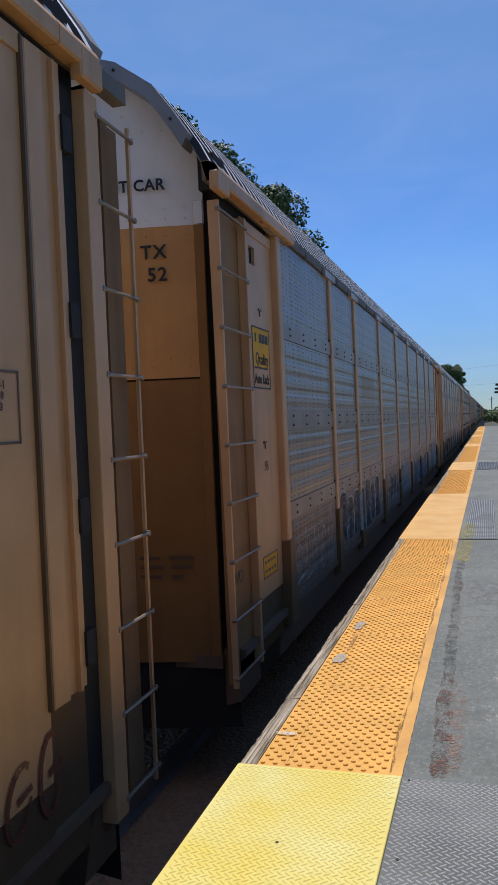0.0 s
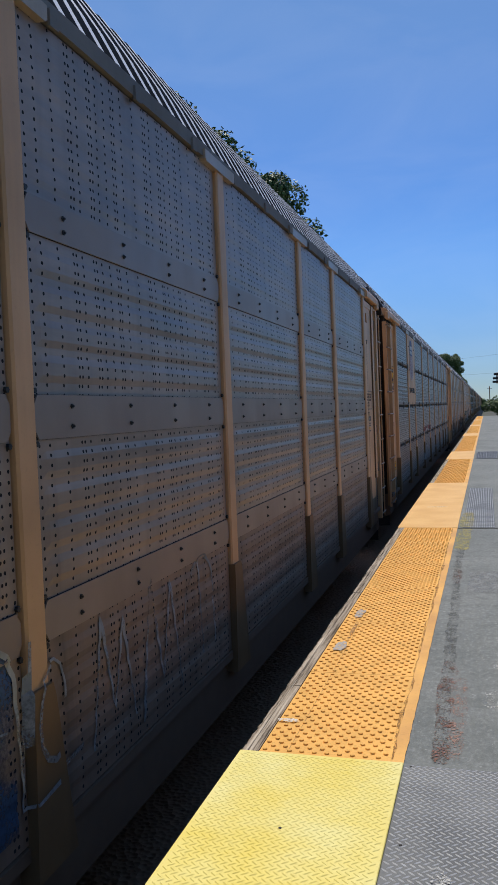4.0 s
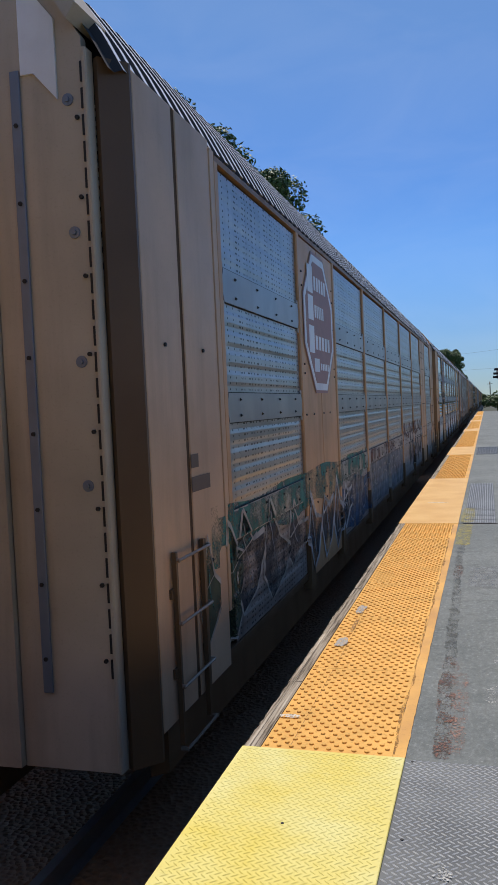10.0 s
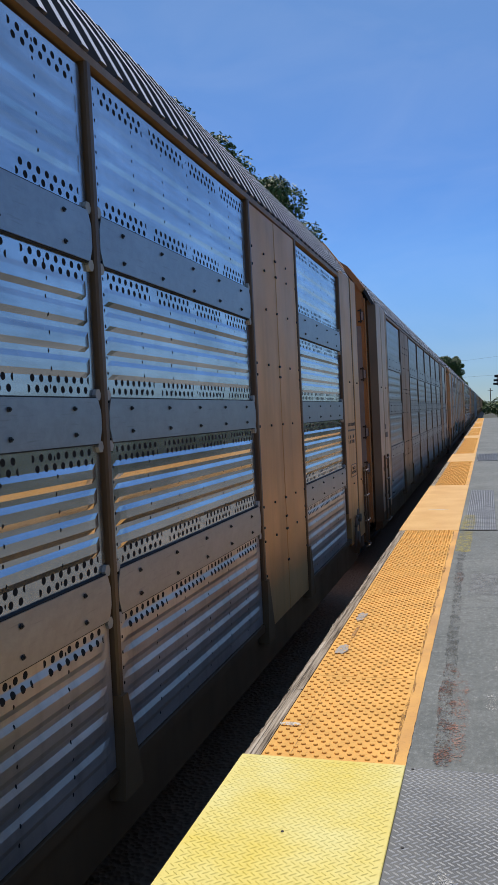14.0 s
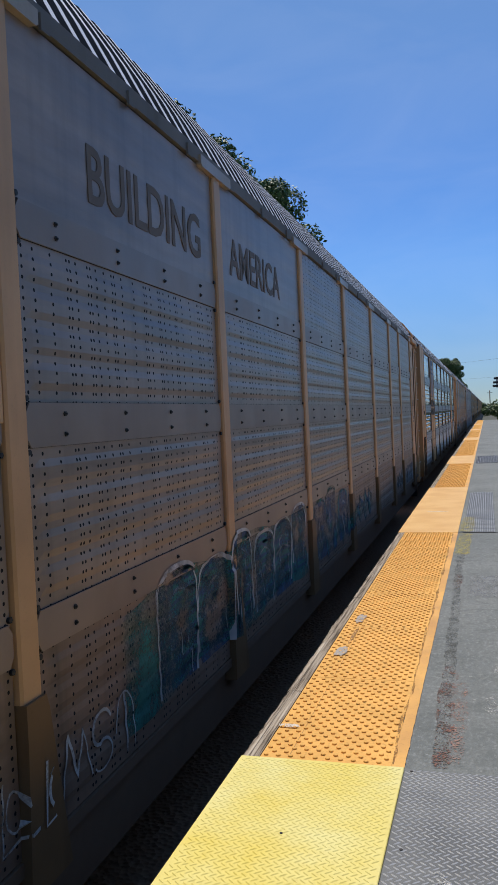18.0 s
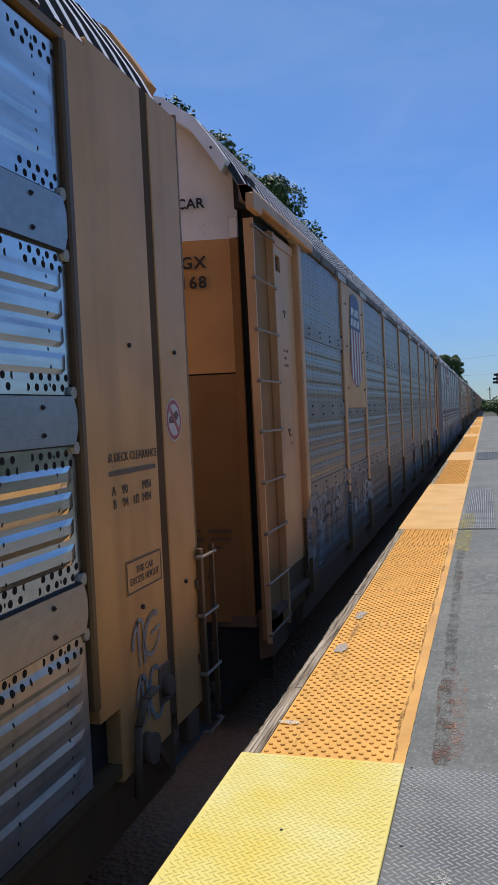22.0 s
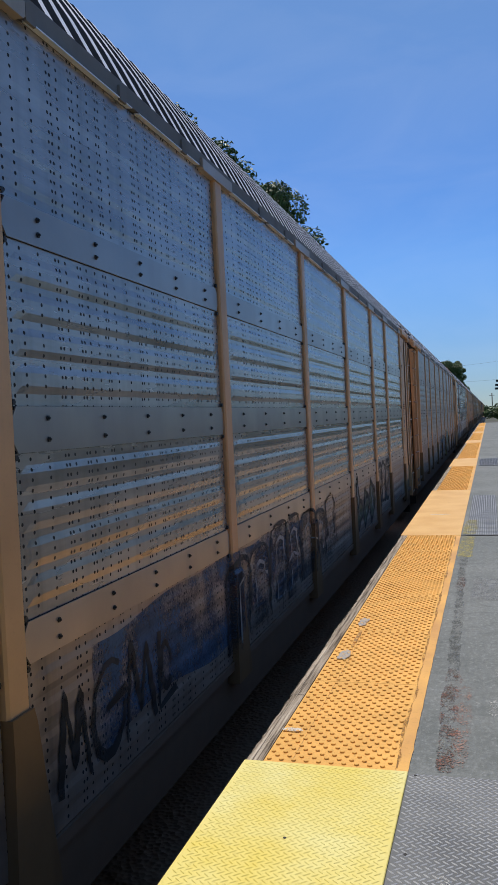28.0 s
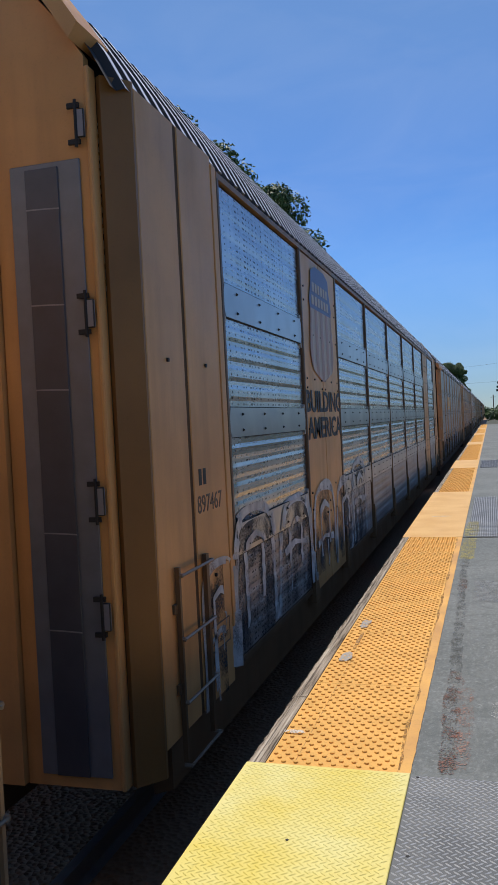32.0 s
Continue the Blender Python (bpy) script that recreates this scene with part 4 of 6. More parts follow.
# ---- boards and marks on the sides ----
def shield_board(car, y, z, w, h, x, faded=0):
    """A navy, red and white shield of plain shapes."""
    navy, red, white = ((NAVY_NEW, RED_NEW, WHITE_NEW), (NAVY, RED, WHITE), (NAVY_OLD, RED_OLD, WHITE_OLD))[faded]
    rim = ((0.0, 0.02), (0.025, 0.10), (0.05, 0.26), (0.10, 0.42), (0.25, 0.496), (0.45, 0.46), (0.60, 0.425), (0.68, 0.465), (0.72, 0.44), (0.86, 0.37), (0.95, 0.36), (1.0, 0.18))

    def half(t):
        # half width of the shield at height fraction t, 0 bottom to 1 top
        for (t0, a), (t1, b) in zip(rim, rim[1:]):
            if t <= t1:
                return a + (b - a) * (t - t0) / (t1 - t0)
        return rim[-1][1]

    def zone(bm, t0, t1, a, b, slot, lift):
        n = 14
        for i in range(n):
            p, q2 = t0 + (t1 - t0) * i / n, t0 + (t1 - t0) * (i + 1) / n
            c = []
            for tt, s in ((p, a), (p, b), (q2, b), (q2, a)):
                lim = half(tt)
                c.append(bm.verts.new((lift, max(-lim, min(lim, s)) * w, (tt - 0.5) * h)))
            if (c[1].co - c[0].co).length > 1e-4 or (c[2].co - c[3].co).length > 1e-4:
                bm.faces.new(c).material_index = slot

    def field(bm):
        zone(bm, 0.0, 0.62, -0.5, 0.5, 1, 0.003)
        zone(bm, 0.62, 1.0, -0.5, 0.5, 0, 0.005)
        bmesh.ops.remove_doubles(bm, verts=bm.verts, dist=1e-6)
    mark = part("shield_mark", simple(("shield_mark", w, h, faded), (navy, white), field), None, car, "navy shield with red and white stripes", (x, y, z))
    k = 9
    for i in range(0, k, 2):
        part("stripe", simple(("stripe", w, h, i, faded), (red,), lambda bm, i=i: (zone(bm, 0.0, 0.62, -0.5 + i / k, -0.5 + (i + 1) / k, 0, 0.006), bmesh.ops.remove_doubles(bm, verts=bm.verts, dist=1e-5))), None, mark, "faded red stripe")
    for zz, ww in ((0.815, 0.66), (0.70, 0.74)):
        n = 6
        for i in range(n):
            a = -ww / 2 + ww * i / n
            part("mark_bar", simple(("mark_bar", w, h, zz, i, faded), (white,), lambda bm, a=a, zz=zz, ww=ww: box(bm, 0.006, 0.008, a * w, (a + ww / n * 0.66) * w, (zz - 0.545) * h, (zz - 0.465) * h)), None, mark)


def octagon_board(car, y, z, w, h, x):
    def octo(s):
        a, b, c = w / 2 * s, h / 2 * s, 0.30 * w * s
        return [(-a, -b + c), (-a + c, -b), (a - c, -b), (a, -b + c), (a, b - c), (a - c, b), (-a + c, b), (-a, b - c)]

    def build(bm):
        prism(bm, octo(1.0), "x", 0.0, 0.003, 0)
        prism(bm, octo(0.96), "x", 0.003, 0.005, 1)
        prism(bm, octo(0.86), "x", 0.005, 0.007, 0)
        for i, (zz, ln, hh) in enumerate(((0.30, 0.62, 0.10), (0.10, 0.52, 0.09), (-0.12, 0.72, 0.10), (-0.30, 0.5, 0.05))):
            yy = -0.36 if i < 3 else -0.22
            box(bm, 0.007, 0.009, yy * w, (yy + 0.16) * w, (zz - hh) * h, (zz + hh * 0.9) * h, 1)
            n = 5
            for j in range(n):
                a = yy + 0.20 + (ln - 0.2) * j / n
                box(bm, 0.007, 0.009, a * w, (a + (ln - 0.2) / n * 0.65) * w, (zz - hh * 0.7) * h, (zz + hh * 0.3) * h, 1)
    part("octagon_mark", simple("octagon_mark", (FADED_RED, PALE), build), None, car, "faded red octagon with white marks", (x, y, z))


def spray_profile(kind, make):
    pts = []
    for prof in reversed(style_profiles(kind, make)):
        pts += prof
    for lo, hi in ROWS_BAND[make] if kind != "perforated" else ():
        pts = [p for p in pts if not lo - 0.02 < p[1] < hi + 0.02] + [(1.572, lo - 0.013), (BAND_FACE[make], lo - 0.012), (BAND_FACE[make], hi + 0.012), (1.572, hi + 0.013)]
    pts.sort(key=lambda p: p[1])
    return pts


def surface_at(pts, z):
    for (xa, za), (xb, zb) in zip(pts, pts[1:]):
        if za <= z <= zb:
            return max(xa, xb) if zb - za < 1e-6 else xa + (xb - xa) * (z - za) / (zb - za)
    return pts[0][0] if z < pts[0][1] else pts[-1][0]


def tag_paint(car, kind, style, y0, y1, z0, z1, fill, line, seed, stroke=0.03, inner=None, letters=0):
    """Spray paint on the lower side, in letter-like shapes but no words: bubbles, spikes, scrawl or mist."""
    rng = random.Random(seed)
    prof = spray_profile(kind, car["posts"])
    zs = sorted({round(p[1], 4) for p in prof if z0 - 0.4 < p[1] < z1 + 0.4})
    posts = list(car["post_at"])
    pw = 0.06 if car["posts"] == "door" else 0.085
    low_post = FOOT[car["posts"]] + 0.01

    def skin(y, z):
        # posts stand proud of the sheets, and the feet of the posts of the sheets too
        for p in posts:
            if -pw - 0.02 < y - p < pw + 0.02:
                return 1.6235 if z < low_post else 1.6065
        if car["posts"] == "ladder" and (y < 1.7 or y > 25.85):
            return 1.5875
        if car["posts"] == "door" and (y < 1.35 or 4.18 < y < 6.58 or 20.70 < y < 22.45 or y > 25.2):
            return 1.5945
        return surface_at(prof, z)

    def ribbon(bm, pts, w, lift, slot):
        dense = []
        for (a, b), (c, d) in zip(pts, pts[1:]):
            n = max(1, int(math.hypot(c - a, d - b) / 0.025))
            dense += [(a + (c - a) * i / n, b + (d - b) * i / n) for i in range(n)]
        dense.append(pts[-1])
        prev = None
        ph = rng.uniform(0, 6)
        for i, (y, z) in enumerate(dense):
            j, k = max(0, i - 1), min(len(dense) - 1, i + 1)
            dy, dz = dense[k][0] - dense[j][0], dense[k][1] - dense[j][1]
            l = math.hypot(dy, dz) or 1.0
            ww = w * (0.75 + 0.25 * math.sin(i * 0.17 + ph))
            ny, nz = -dz / l * ww / 2, dy / l * ww / 2
            cur = [bm.verts.new((skin(y + s * ny, z + s * nz) + lift, y + s * ny, z + s * nz)) for s in (1, -1)]
            if prev:
                bm.faces.new((prev[0], cur[0], cur[1], prev[1])).material_index = slot
            prev = cur

    def columns(bm, low, high, a, b, lift, slot=0):
        n = max(2, int((b - a) / 0.03))
        last = None
        for i in range(n + 1):
            y = a + (b - a) * i / n
            lo, hi = low(y), max(high(y), low(y) + 0.01)
            col = [lo + (hi - lo) * k / 24 for k in range(25)]
            cur = [bm.verts.new((skin(y, z) + lift, y, z)) for z in col]
            if last:
                for k in range(24):
                    bm.faces.new((last[k], cur[k], cur[k + 1], last[k + 1])).material_index = slot
            last = cur

    def arc(cy, cz, ry, rz, a0, a1, lean=0.0, n=12):
        return [(cy + ry * math.cos(a0 + (a1 - a0) * k / n) + lean * rz * math.sin(a0 + (a1 - a0) * k / n), cz + rz * math.sin(a0 + (a1 - a0) * k / n)) for k in range(n + 1)]

    mats = (fill or line, line, inner or line)
    height = z1 - z0
    count = letters or max(2, round((y1 - y0) / (0.8 * height)))
    step = (y1 - y0) / count
    if style == "mist":
        one = bmesh.new()
        waves = [(rng.uniform(0.6, 2.5), rng.uniform(0, 6)) for _ in range(4)]
        columns(one, lambda y: z0 + 0.05 * math.sin(3 * y), lambda y: z1 - height * 0.3 * (0.5 + 0.25 * sum(math.sin(f * y * 2 + p) for f, p in waves) / 2), y0, y1, 0.002)
        part("sprayed_patch", one, mats, car)
        return
    if style == "arches":
        # tall letters with round shoulders, double outlines and legs that run down
        for k in range(count):
            one = bmesh.new()
            a = y0 + step * k + step * rng.uniform(-0.08, 0.05)
            w = step * rng.uniform(0.82, 1.08)
            top = z1 - height * rng.uniform(0.0, 0.16)
            lean = rng.uniform(-0.05, 0.16) * w
            r = 0.5 * w
            foot = z0 + height * rng.uniform(0.0, 0.12)

            def crown(y, a=a, w=w, top=top, r=r):
                u = min(1.0, abs((y - a - w / 2) / (w / 2)))
                return top - 0.42 * r * (1 - math.sqrt(max(0.0, 1 - u ** 2.6)))
            if fill is not None:
                columns(one, lambda y: foot, crown, a + 0.01, a + w - 0.01, 0.002)
            path = [(a - lean, foot)] + [(a + w * i / 16, crown(a + w * i / 16)) for i in range(17)] + [(a + w + lean * 0.4, z0 + height * rng.uniform(0.0, 0.35))]
            ribbon(one, path, stroke, 0.006, 1)
            inset = [(a + w * 0.28, foot + height * rng.uniform(0.0, 0.2))] + [(a + w * (0.28 + 0.44 * i / 10), crown(a + w * (0.28 + 0.44 * i / 10)) - height * 0.17 - 0.10 * r * abs(i - 5) / 5) for i in range(11)] + [(a + w * 0.70, z0 + height * rng.uniform(0.25, 0.5))]
            ribbon(one, inset, stroke * 0.75, 0.0075, 2)
            if rng.random() < 0.6:
                zc = z0 + height * rng.uniform(0.35, 0.55)
                ribbon(one, [(a + w * 0.1, zc), (a + w * 0.45, zc + 0.05), (a + w * 0.92, zc - 0.02)], stroke * 0.6, 0.0075, 2)
            for _ in range(rng.choice((1, 2, 3))):
                yd = a + w * rng.uniform(0.1, 0.95)
                zd = z0 + height * rng.uniform(0.2, 0.5)
                ribbon(one, [(yd, zd), (yd + 0.01, zd - height * rng.uniform(0.15, 0.3))], stroke * 0.35, 0.0065, 1)
            part("sprayed_letter", one, mats, car)
        return
    if style == "shards":
        # blade-shaped letters with a broad pale rim round a dark core
        for k in range(count):
            one = bmesh.new()
            a = y0 + step * k
            w = step * rng.uniform(0.95, 1.2)
            top = z1 - height * rng.uniform(0.0, 0.28)
            low = z0 + height * rng.uniform(0.0, 0.18)
            tip = a + w * rng.uniform(0.22, 0.42)
            mid = z0 + height * rng.uniform(0.42, 0.6)
            ups = [(a, mid - height * 0.12), (tip, top), (a + w * 0.62, mid + height * rng.uniform(0.05, 0.2)), (a + w, mid + height * rng.uniform(-0.05, 0.16))]
            downs = [(a, mid - height * 0.12), (a + w * 0.25, low), (a + w * 0.7, low + height * rng.uniform(0.1, 0.25)), (a + w, mid + height * rng.uniform(-0.2, -0.05))]

            def along(path):
                def f(y):
                    for (p, pz), (q2, qz) in zip(path, path[1:]):
                        if p <= y <= q2:
                            return pz + (qz - pz) * (y - p) / max(1e-6, q2 - p)
                    return path[-1][1] if y > path[-1][0] else path[0][1]
                return f
            if fill is not None:
                columns(one, along(downs), along(ups), a + 0.005, a + w - 0.005, 0.002)
            ribbon(one, ups, stroke, 0.006, 1)
            ribbon(one, downs, stroke * 0.8, 0.0065, 1)
            ribbon(one, [(tip, top - height * 0.12), (a + w * 0.38, mid), (a + w * 0.52, low + height * 0.2)], stroke * 0.7, 0.0075, 2)
            if rng.random() < 0.7:
                ribbon(one, [(a + w * 0.15, mid), (a + w * 0.75, mid + height * 0.12)], stroke * 0.4, 0.008, 1)
            part("sprayed_letter", one, mats, car)
        return
    for k in range(count):
        one = bmesh.new()
        cy = y0 + step * (k + 0.5)
        cz = (z0 + z1) / 2 + rng.uniform(-0.05, 0.05) * height
        lean = rng.uniform(-0.1, 0.3)
        if style == "scrawl":
            ry, rz = step * rng.uniform(0.35, 0.55), height * 0.5 * rng.uniform(0.7, 1.0)
            form = rng.randrange(5)
            if form == 0:
                strokes = [[(cy - ry, cz - rz), (cy - ry * 0.5, cz + rz), (cy, cz - rz * 0.6), (cy + ry * 0.5, cz + rz * 0.8), (cy + ry, cz - rz)]]
            elif form == 1:
                strokes = [arc(cy, cz, ry, rz, 1.0, 6.2, lean), [(cy - ry * 0.2, cz), (cy + ry * 1.1, cz + rz * 0.2)]]
            elif form == 2:
                strokes = [arc(cy, cz + rz * 0.45, ry * 0.7, rz * 0.55, 0.3, 4.6, lean) + arc(cy, cz - rz * 0.5, ry * 0.7, rz * 0.5, 1.6, -2.6, lean)]
            elif form == 3:
                strokes = [[(cy - ry * 0.6, cz + rz), (cy - ry * 0.8, cz - rz), (cy + ry, cz - rz * 0.8)], arc(cy, cz, ry * 0.5, rz * 0.6, 0, 5.6, lean)]
            else:
                strokes = [arc(cy, cz, ry * 0.8, rz, 3.3, 0.1, lean), [(cy, cz + rz), (cy + ry * 0.15, cz - rz * 1.05)], [(cy + ry * 0.8, cz), (cy + ry * 0.9, cz - rz)]]
            for s in strokes:
                ribbon(one, s, stroke, 0.005, 1)
        else:
            ry, rz = step * rng.uniform(0.52, 0.62), height * 0.5 * rng.uniform(0.9, 1.05)
            sq = rng.uniform(2.2, 3.4)
            ph = [rng.uniform(0, 6.28) for _ in range(2)]
            pts = []
            for m in range(49):
                a = 2 * math.pi * m / 48
                ca, sa = math.cos(a), math.sin(a)
                r = (abs(ca) ** sq + abs(sa) ** sq) ** (-1 / sq) * (1 + 0.07 * math.sin(3 * a + ph[0]) + 0.05 * math.sin(4 * a + ph[1]))
                pts.append((cy + ry * r * ca + lean * rz * r * sa, cz + rz * r * sa))
            if fill is not None:
                def edge(y, up):
                    hit = [p[1] + (q2[1] - p[1]) * (y - p[0]) / (q2[0] - p[0]) for p, q2 in zip(pts, pts[1:]) if min(p[0], q2[0]) <= y <= max(p[0], q2[0]) and abs(q2[0] - p[0]) > 1e-9]
                    return (max(hit) if up else min(hit)) if hit else cz
                columns(one, lambda y: edge(y, False), lambda y: edge(y, True), min(p[0] for p in pts) + 1e-3, max(p[0] for p in pts) - 1e-3, 0.002)
            ribbon(one, pts, stroke, 0.006, 1)
            for _ in range(rng.choice((1, 2))):
                a0 = rng.uniform(0, 6.28)
                ribbon(one, arc(cy + rng.uniform(-0.2, 0.2) * ry, cz + rng.uniform(-0.3, 0.3) * rz, ry * rng.uniform(0.15, 0.4), rz * rng.uniform(0.15, 0.5), a0, a0 + rng.uniform(2.0, 5.0), lean), stroke * 0.6, 0.0075, 2)
        part("sprayed_letter", one, mats, car)


def spray(color, cover=1.0):
    """Old spray paint, thinned and scratched; cover: how much of it is left."""
    def make(n, color, cover):
        p = n.coords()
        v = n.noise(p, 5.0, 4)
        n.out(n.mix(n.ramp(v, [(0.35, 0.0), (0.65, 1.0)]), tuple(c * 0.55 for c in color), color), 0.65)
        thin = n.math("ADD", n.noise(p, 3.0, 3), n.math("MULTIPLY", n.noise(p, 60.0, 3), 0.5))
        n.put(n.bsdf.inputs["Alpha"], n.ramp(thin, [(0.85 - cover * 0.45, 0.0), (1.15 - cover * 0.45, 1.0)]))
    return keep("spray_paint", make, color, cover)


S_CREAM, S_GREY, S_BLACK, S_GREEN, S_BLUE, S_WHITE, S_RUST, S_YELLOW = (spray(c, 0.9) for c in (
    (0.56, 0.51, 0.42), (0.22, 0.22, 0.22), (0.010, 0.010, 0.011), (0.055, 0.08, 0.035), (0.045, 0.085, 0.15), (0.66, 0.65, 0.61), (0.22, 0.055, 0.03), (0.45, 0.40, 0.06)))
M_DARK = spray((0.05, 0.045, 0.047), 0.42)
S_LINE = spray((0.30, 0.045, 0.045), 0.75)
S_FILL, S_SILVER, M_TEAL, M_BLUE, M_RED, M_WHITE = spray((0.042, 0.038, 0.04), 0.6), spray((0.36, 0.36, 0.35), 0.8), spray((0.02, 0.21, 0.17), 0.55), spray((0.04, 0.10, 0.19), 0.55), spray((0.22, 0.06, 0.035), 0.45), spray((0.42, 0.42, 0.41), 0.45)


def autorack(label, kind, ends, tone, rough, metal, trim, body, top=None, number=(), boards=(), data=1, dirt=0.35, inset=True, gate=None, smooth_bays=(), pale_arch=False, ledge=False, posts=None):
    """One enclosed car carrier. kind: hole pattern; ends: 'ladder' or 'door'."""
    length = LENGTH_L if ends == "ladder" else LENGTH_D
    car = thing("freight_car", label, "freight car", group="cars of the train")
    car["posts"] = ends
    frame_parts(car, length, UNDER if ends == "ladder" else BROWN)
    sheet = panel_metal(tone, rough, metal, kind, dirt)
    # lowest sheets: a darker, dustier copy with the shade low down in its colour
    dark_low_sheet = panel_metal(tuple(c * k for c, k in zip(tone, (0.80, 0.74, 0.68))), min(0.75, rough + 0.14), metal * 0.55, kind, min(1.0, dirt + 0.25))
    blank_sheet = panel_metal(tone, rough, metal, "blank", dirt) if smooth_bays else None
    band = paint(tuple(c * 0.86 for c in tone), rough + 0.06, dirt * 0.4, metal) if kind != "bands" else keep("galvanised_band", galvanised)
    posts = posts or (POSTS_L if ends == "ladder" else POSTS_D)
    car["post_at"] = list(posts)
    pw = 0.16 if ends == "ladder" else 0.06 if body is ARMOUR else 0.10
    foot = FOOT_BROWN if trim is not GREY_TRIM else GREY_TRIM
    for p in posts:
        part("post", post_mesh(pw, BROWN if body is ARMOUR else trim), None, car, "", (0, p, 0))
        if ends == "ladder" or 2 < p < 25:
            part("post_foot", foot_mesh(pw, foot), None, car, "", (0, p, 0))
        if ends == "ladder":
            part("post_cap", cap_mesh(CAP if trim is TAN else trim), None, car, "", (0, p, 0))
    solid_bays = {1, 7} if ends == "door" else set()
    for i, (a, b) in enumerate(zip(posts, posts[1:])):
        y0, w = a + pw / 2 + 0.016, b - a - pw - 0.032
        if i in solid_bays:
            for j in (0, 1):
                part("side_plate", simple(("bay_plate", round(w, 3), j, body.name), (body, BOLT), lambda bm, w=w, j=j: (box(bm, 1.50, 1.590 + 0.003 * j, j * (w / 2 + 0.002), (j + 1) * w / 2 - 0.002, -0.28, 3.42, 0, 0.005), [rod(bm, (1.59, j * w / 2 + w / 4 + s, z), (1.602, j * w / 2 + w / 4 + s, z), 0.012, 6, 1) for s in (-0.4, 0.0, 0.4) for z in (0.2, 0.5, 0.62, 0.8, 1.5, 1.95, 2.05, 2.55, 2.9, 3.05) if (s, z) not in ((0.0, 0.2), (0.0, 0.62), (0.0, 1.95), (0.4, 1.5), (-0.4, 2.55))])), None, car, "plain painted steel plate", (0, y0, 0))
            continue
        if ledge and b - a > 1.5:
            part("drip_edge", simple(("drip_edge", round(b - a, 3)), (ROOF,), lambda bm, l=b - a: [prism(bm, [(1.575, 3.402), (1.612, 3.397), (1.612, 3.404), (1.575, 3.412)], "y", y1, y2) for y1, y2 in ((0.36, l / 2 - 0.05), (l / 2 + 0.05, l - 0.42))]), None, car, "thin bright metal strip under the eave", (0, a, 0))
        plated = "board" in boards and i == 1
        for r in range(4):
            if plated and r < 2:
                continue
            blank = r == 0 and i in smooth_bays
            part("sheet", sheet_mesh("blank" if blank else kind, ends, r, w, blank_sheet if blank else dark_low_sheet if r == 3 else sheet), None, car, "", (0, y0, 0))
        if kind != "perforated":
            for r in range(3):
                if plated and r < 1:
                    continue
                part("seam_band", band_mesh(ends, r, w, band), None, car, "", (0, y0, 0))
        else:
            for r in range(3):
                z = (ROWS_PERF[r][0] + ROWS_PERF[r + 1][1]) / 2

                def clips(bm, w=w):
                    for yy in (0.0, w / 2, w):
                        box(bm, 1.57, 1.606, yy - 0.018, yy + 0.018, -0.06, 0.09, 0, 0.006)
                    box(bm, 1.55, 1.592, 0.0, w, 0.03, 0.05, 0)
                part("sheet_clip", simple(("sheet_clip", round(w, 3)), (EAVE,), clips), None, car, "", (0, y0, z))
        if plated:
            part("board", simple(("board", round(w, 3), body.name), (body, BOLT), lambda bm, w=w: (box(bm, 1.50, 1.60, 0, w, 1.62, 3.40, 0, 0.005), [rod(bm, (1.60, s, z), (1.612, s, z), 0.016, 6, 1) for s in (0.12, w - 0.12) for z in (1.9, 2.5, 3.1)])), None, car, "painted sign board", (0, y0, 0))
    arch_mat = (top or PALE) if pale_arch else ARCH
    if ends == "ladder":
        ladder_end(car, length, False, body, top or PALE, trim, number, data, arch_mat)
        ladder_end(car, length, True, body, top or PALE, trim, (), 2, arch_mat)
    else:
        door_end(car, length, False, body if body is ARMOUR else paint((0.66, 0.42, 0.25), 0.46, 0.3), gate or body, number, inset)
        door_end(car, length, True, body if body is ARMOUR else paint((0.58, 0.31, 0.13), 0.46, 0.3), gate or body, (), inset, data)
    return car


def painted_mark(car, kind, outlines, mat, label):
    """Flat paint that follows the corrugation: closed outlines in (y, z), filled row by row."""
    prof = spray_profile(kind, "ladder")
    breaks = [p[1] for p in prof]
    for k, line in enumerate(outlines):
        bm = bmesh.new()
        lo, top = min(z for _, z in line), max(z for _, z in line)
        zs = sorted({round(lo + 0.012 * i, 4) for i in range(int((top - lo) / 0.012) + 1)} | {top} | {z for z in breaks if lo < z < top})
        for z0, z1 in zip(zs, zs[1:]):
            mid = (z0 + z1) / 2
            cuts = sorted(y0 + (y1 - y0) * (mid - a) / (b - a) for (y0, a), (y1, b) in zip(line, line[1:] + line[:1]) if (a > mid) != (b > mid))
            for ya, yb in zip(cuts[::2], cuts[1::2]):
                bm.faces.new([bm.verts.new((surface_at(prof, z) + 0.003, y, z)) for y, z in ((ya, z0), (yb, z0), (yb, z1), (ya, z1))])
        bmesh.ops.remove_doubles(bm, verts=bm.verts, dist=0.004)
        part("mark_block", bm, mat, car, label if k == 0 else "")


def three_blocks(y, z, w, h):
    """Outlines of three leaning blocks over a bar."""
    lo, hi = z - h / 2 + 0.10, z + h / 2
    s = 0.12 * (hi - lo)
    blocks = [[(a, lo), (a + w * 0.25, lo), (a + w * 0.25 + s, hi), (a + s, hi)] for a in (y - w / 2 + w * i / 3 for i in range(3))]
    return blocks + [[(y - w / 2, z - h / 2), (y + w / 2 - 0.03, z - h / 2), (y + w / 2 - 0.03, z - h / 2 + 0.055), (y - w / 2, z - h / 2 + 0.055)]]


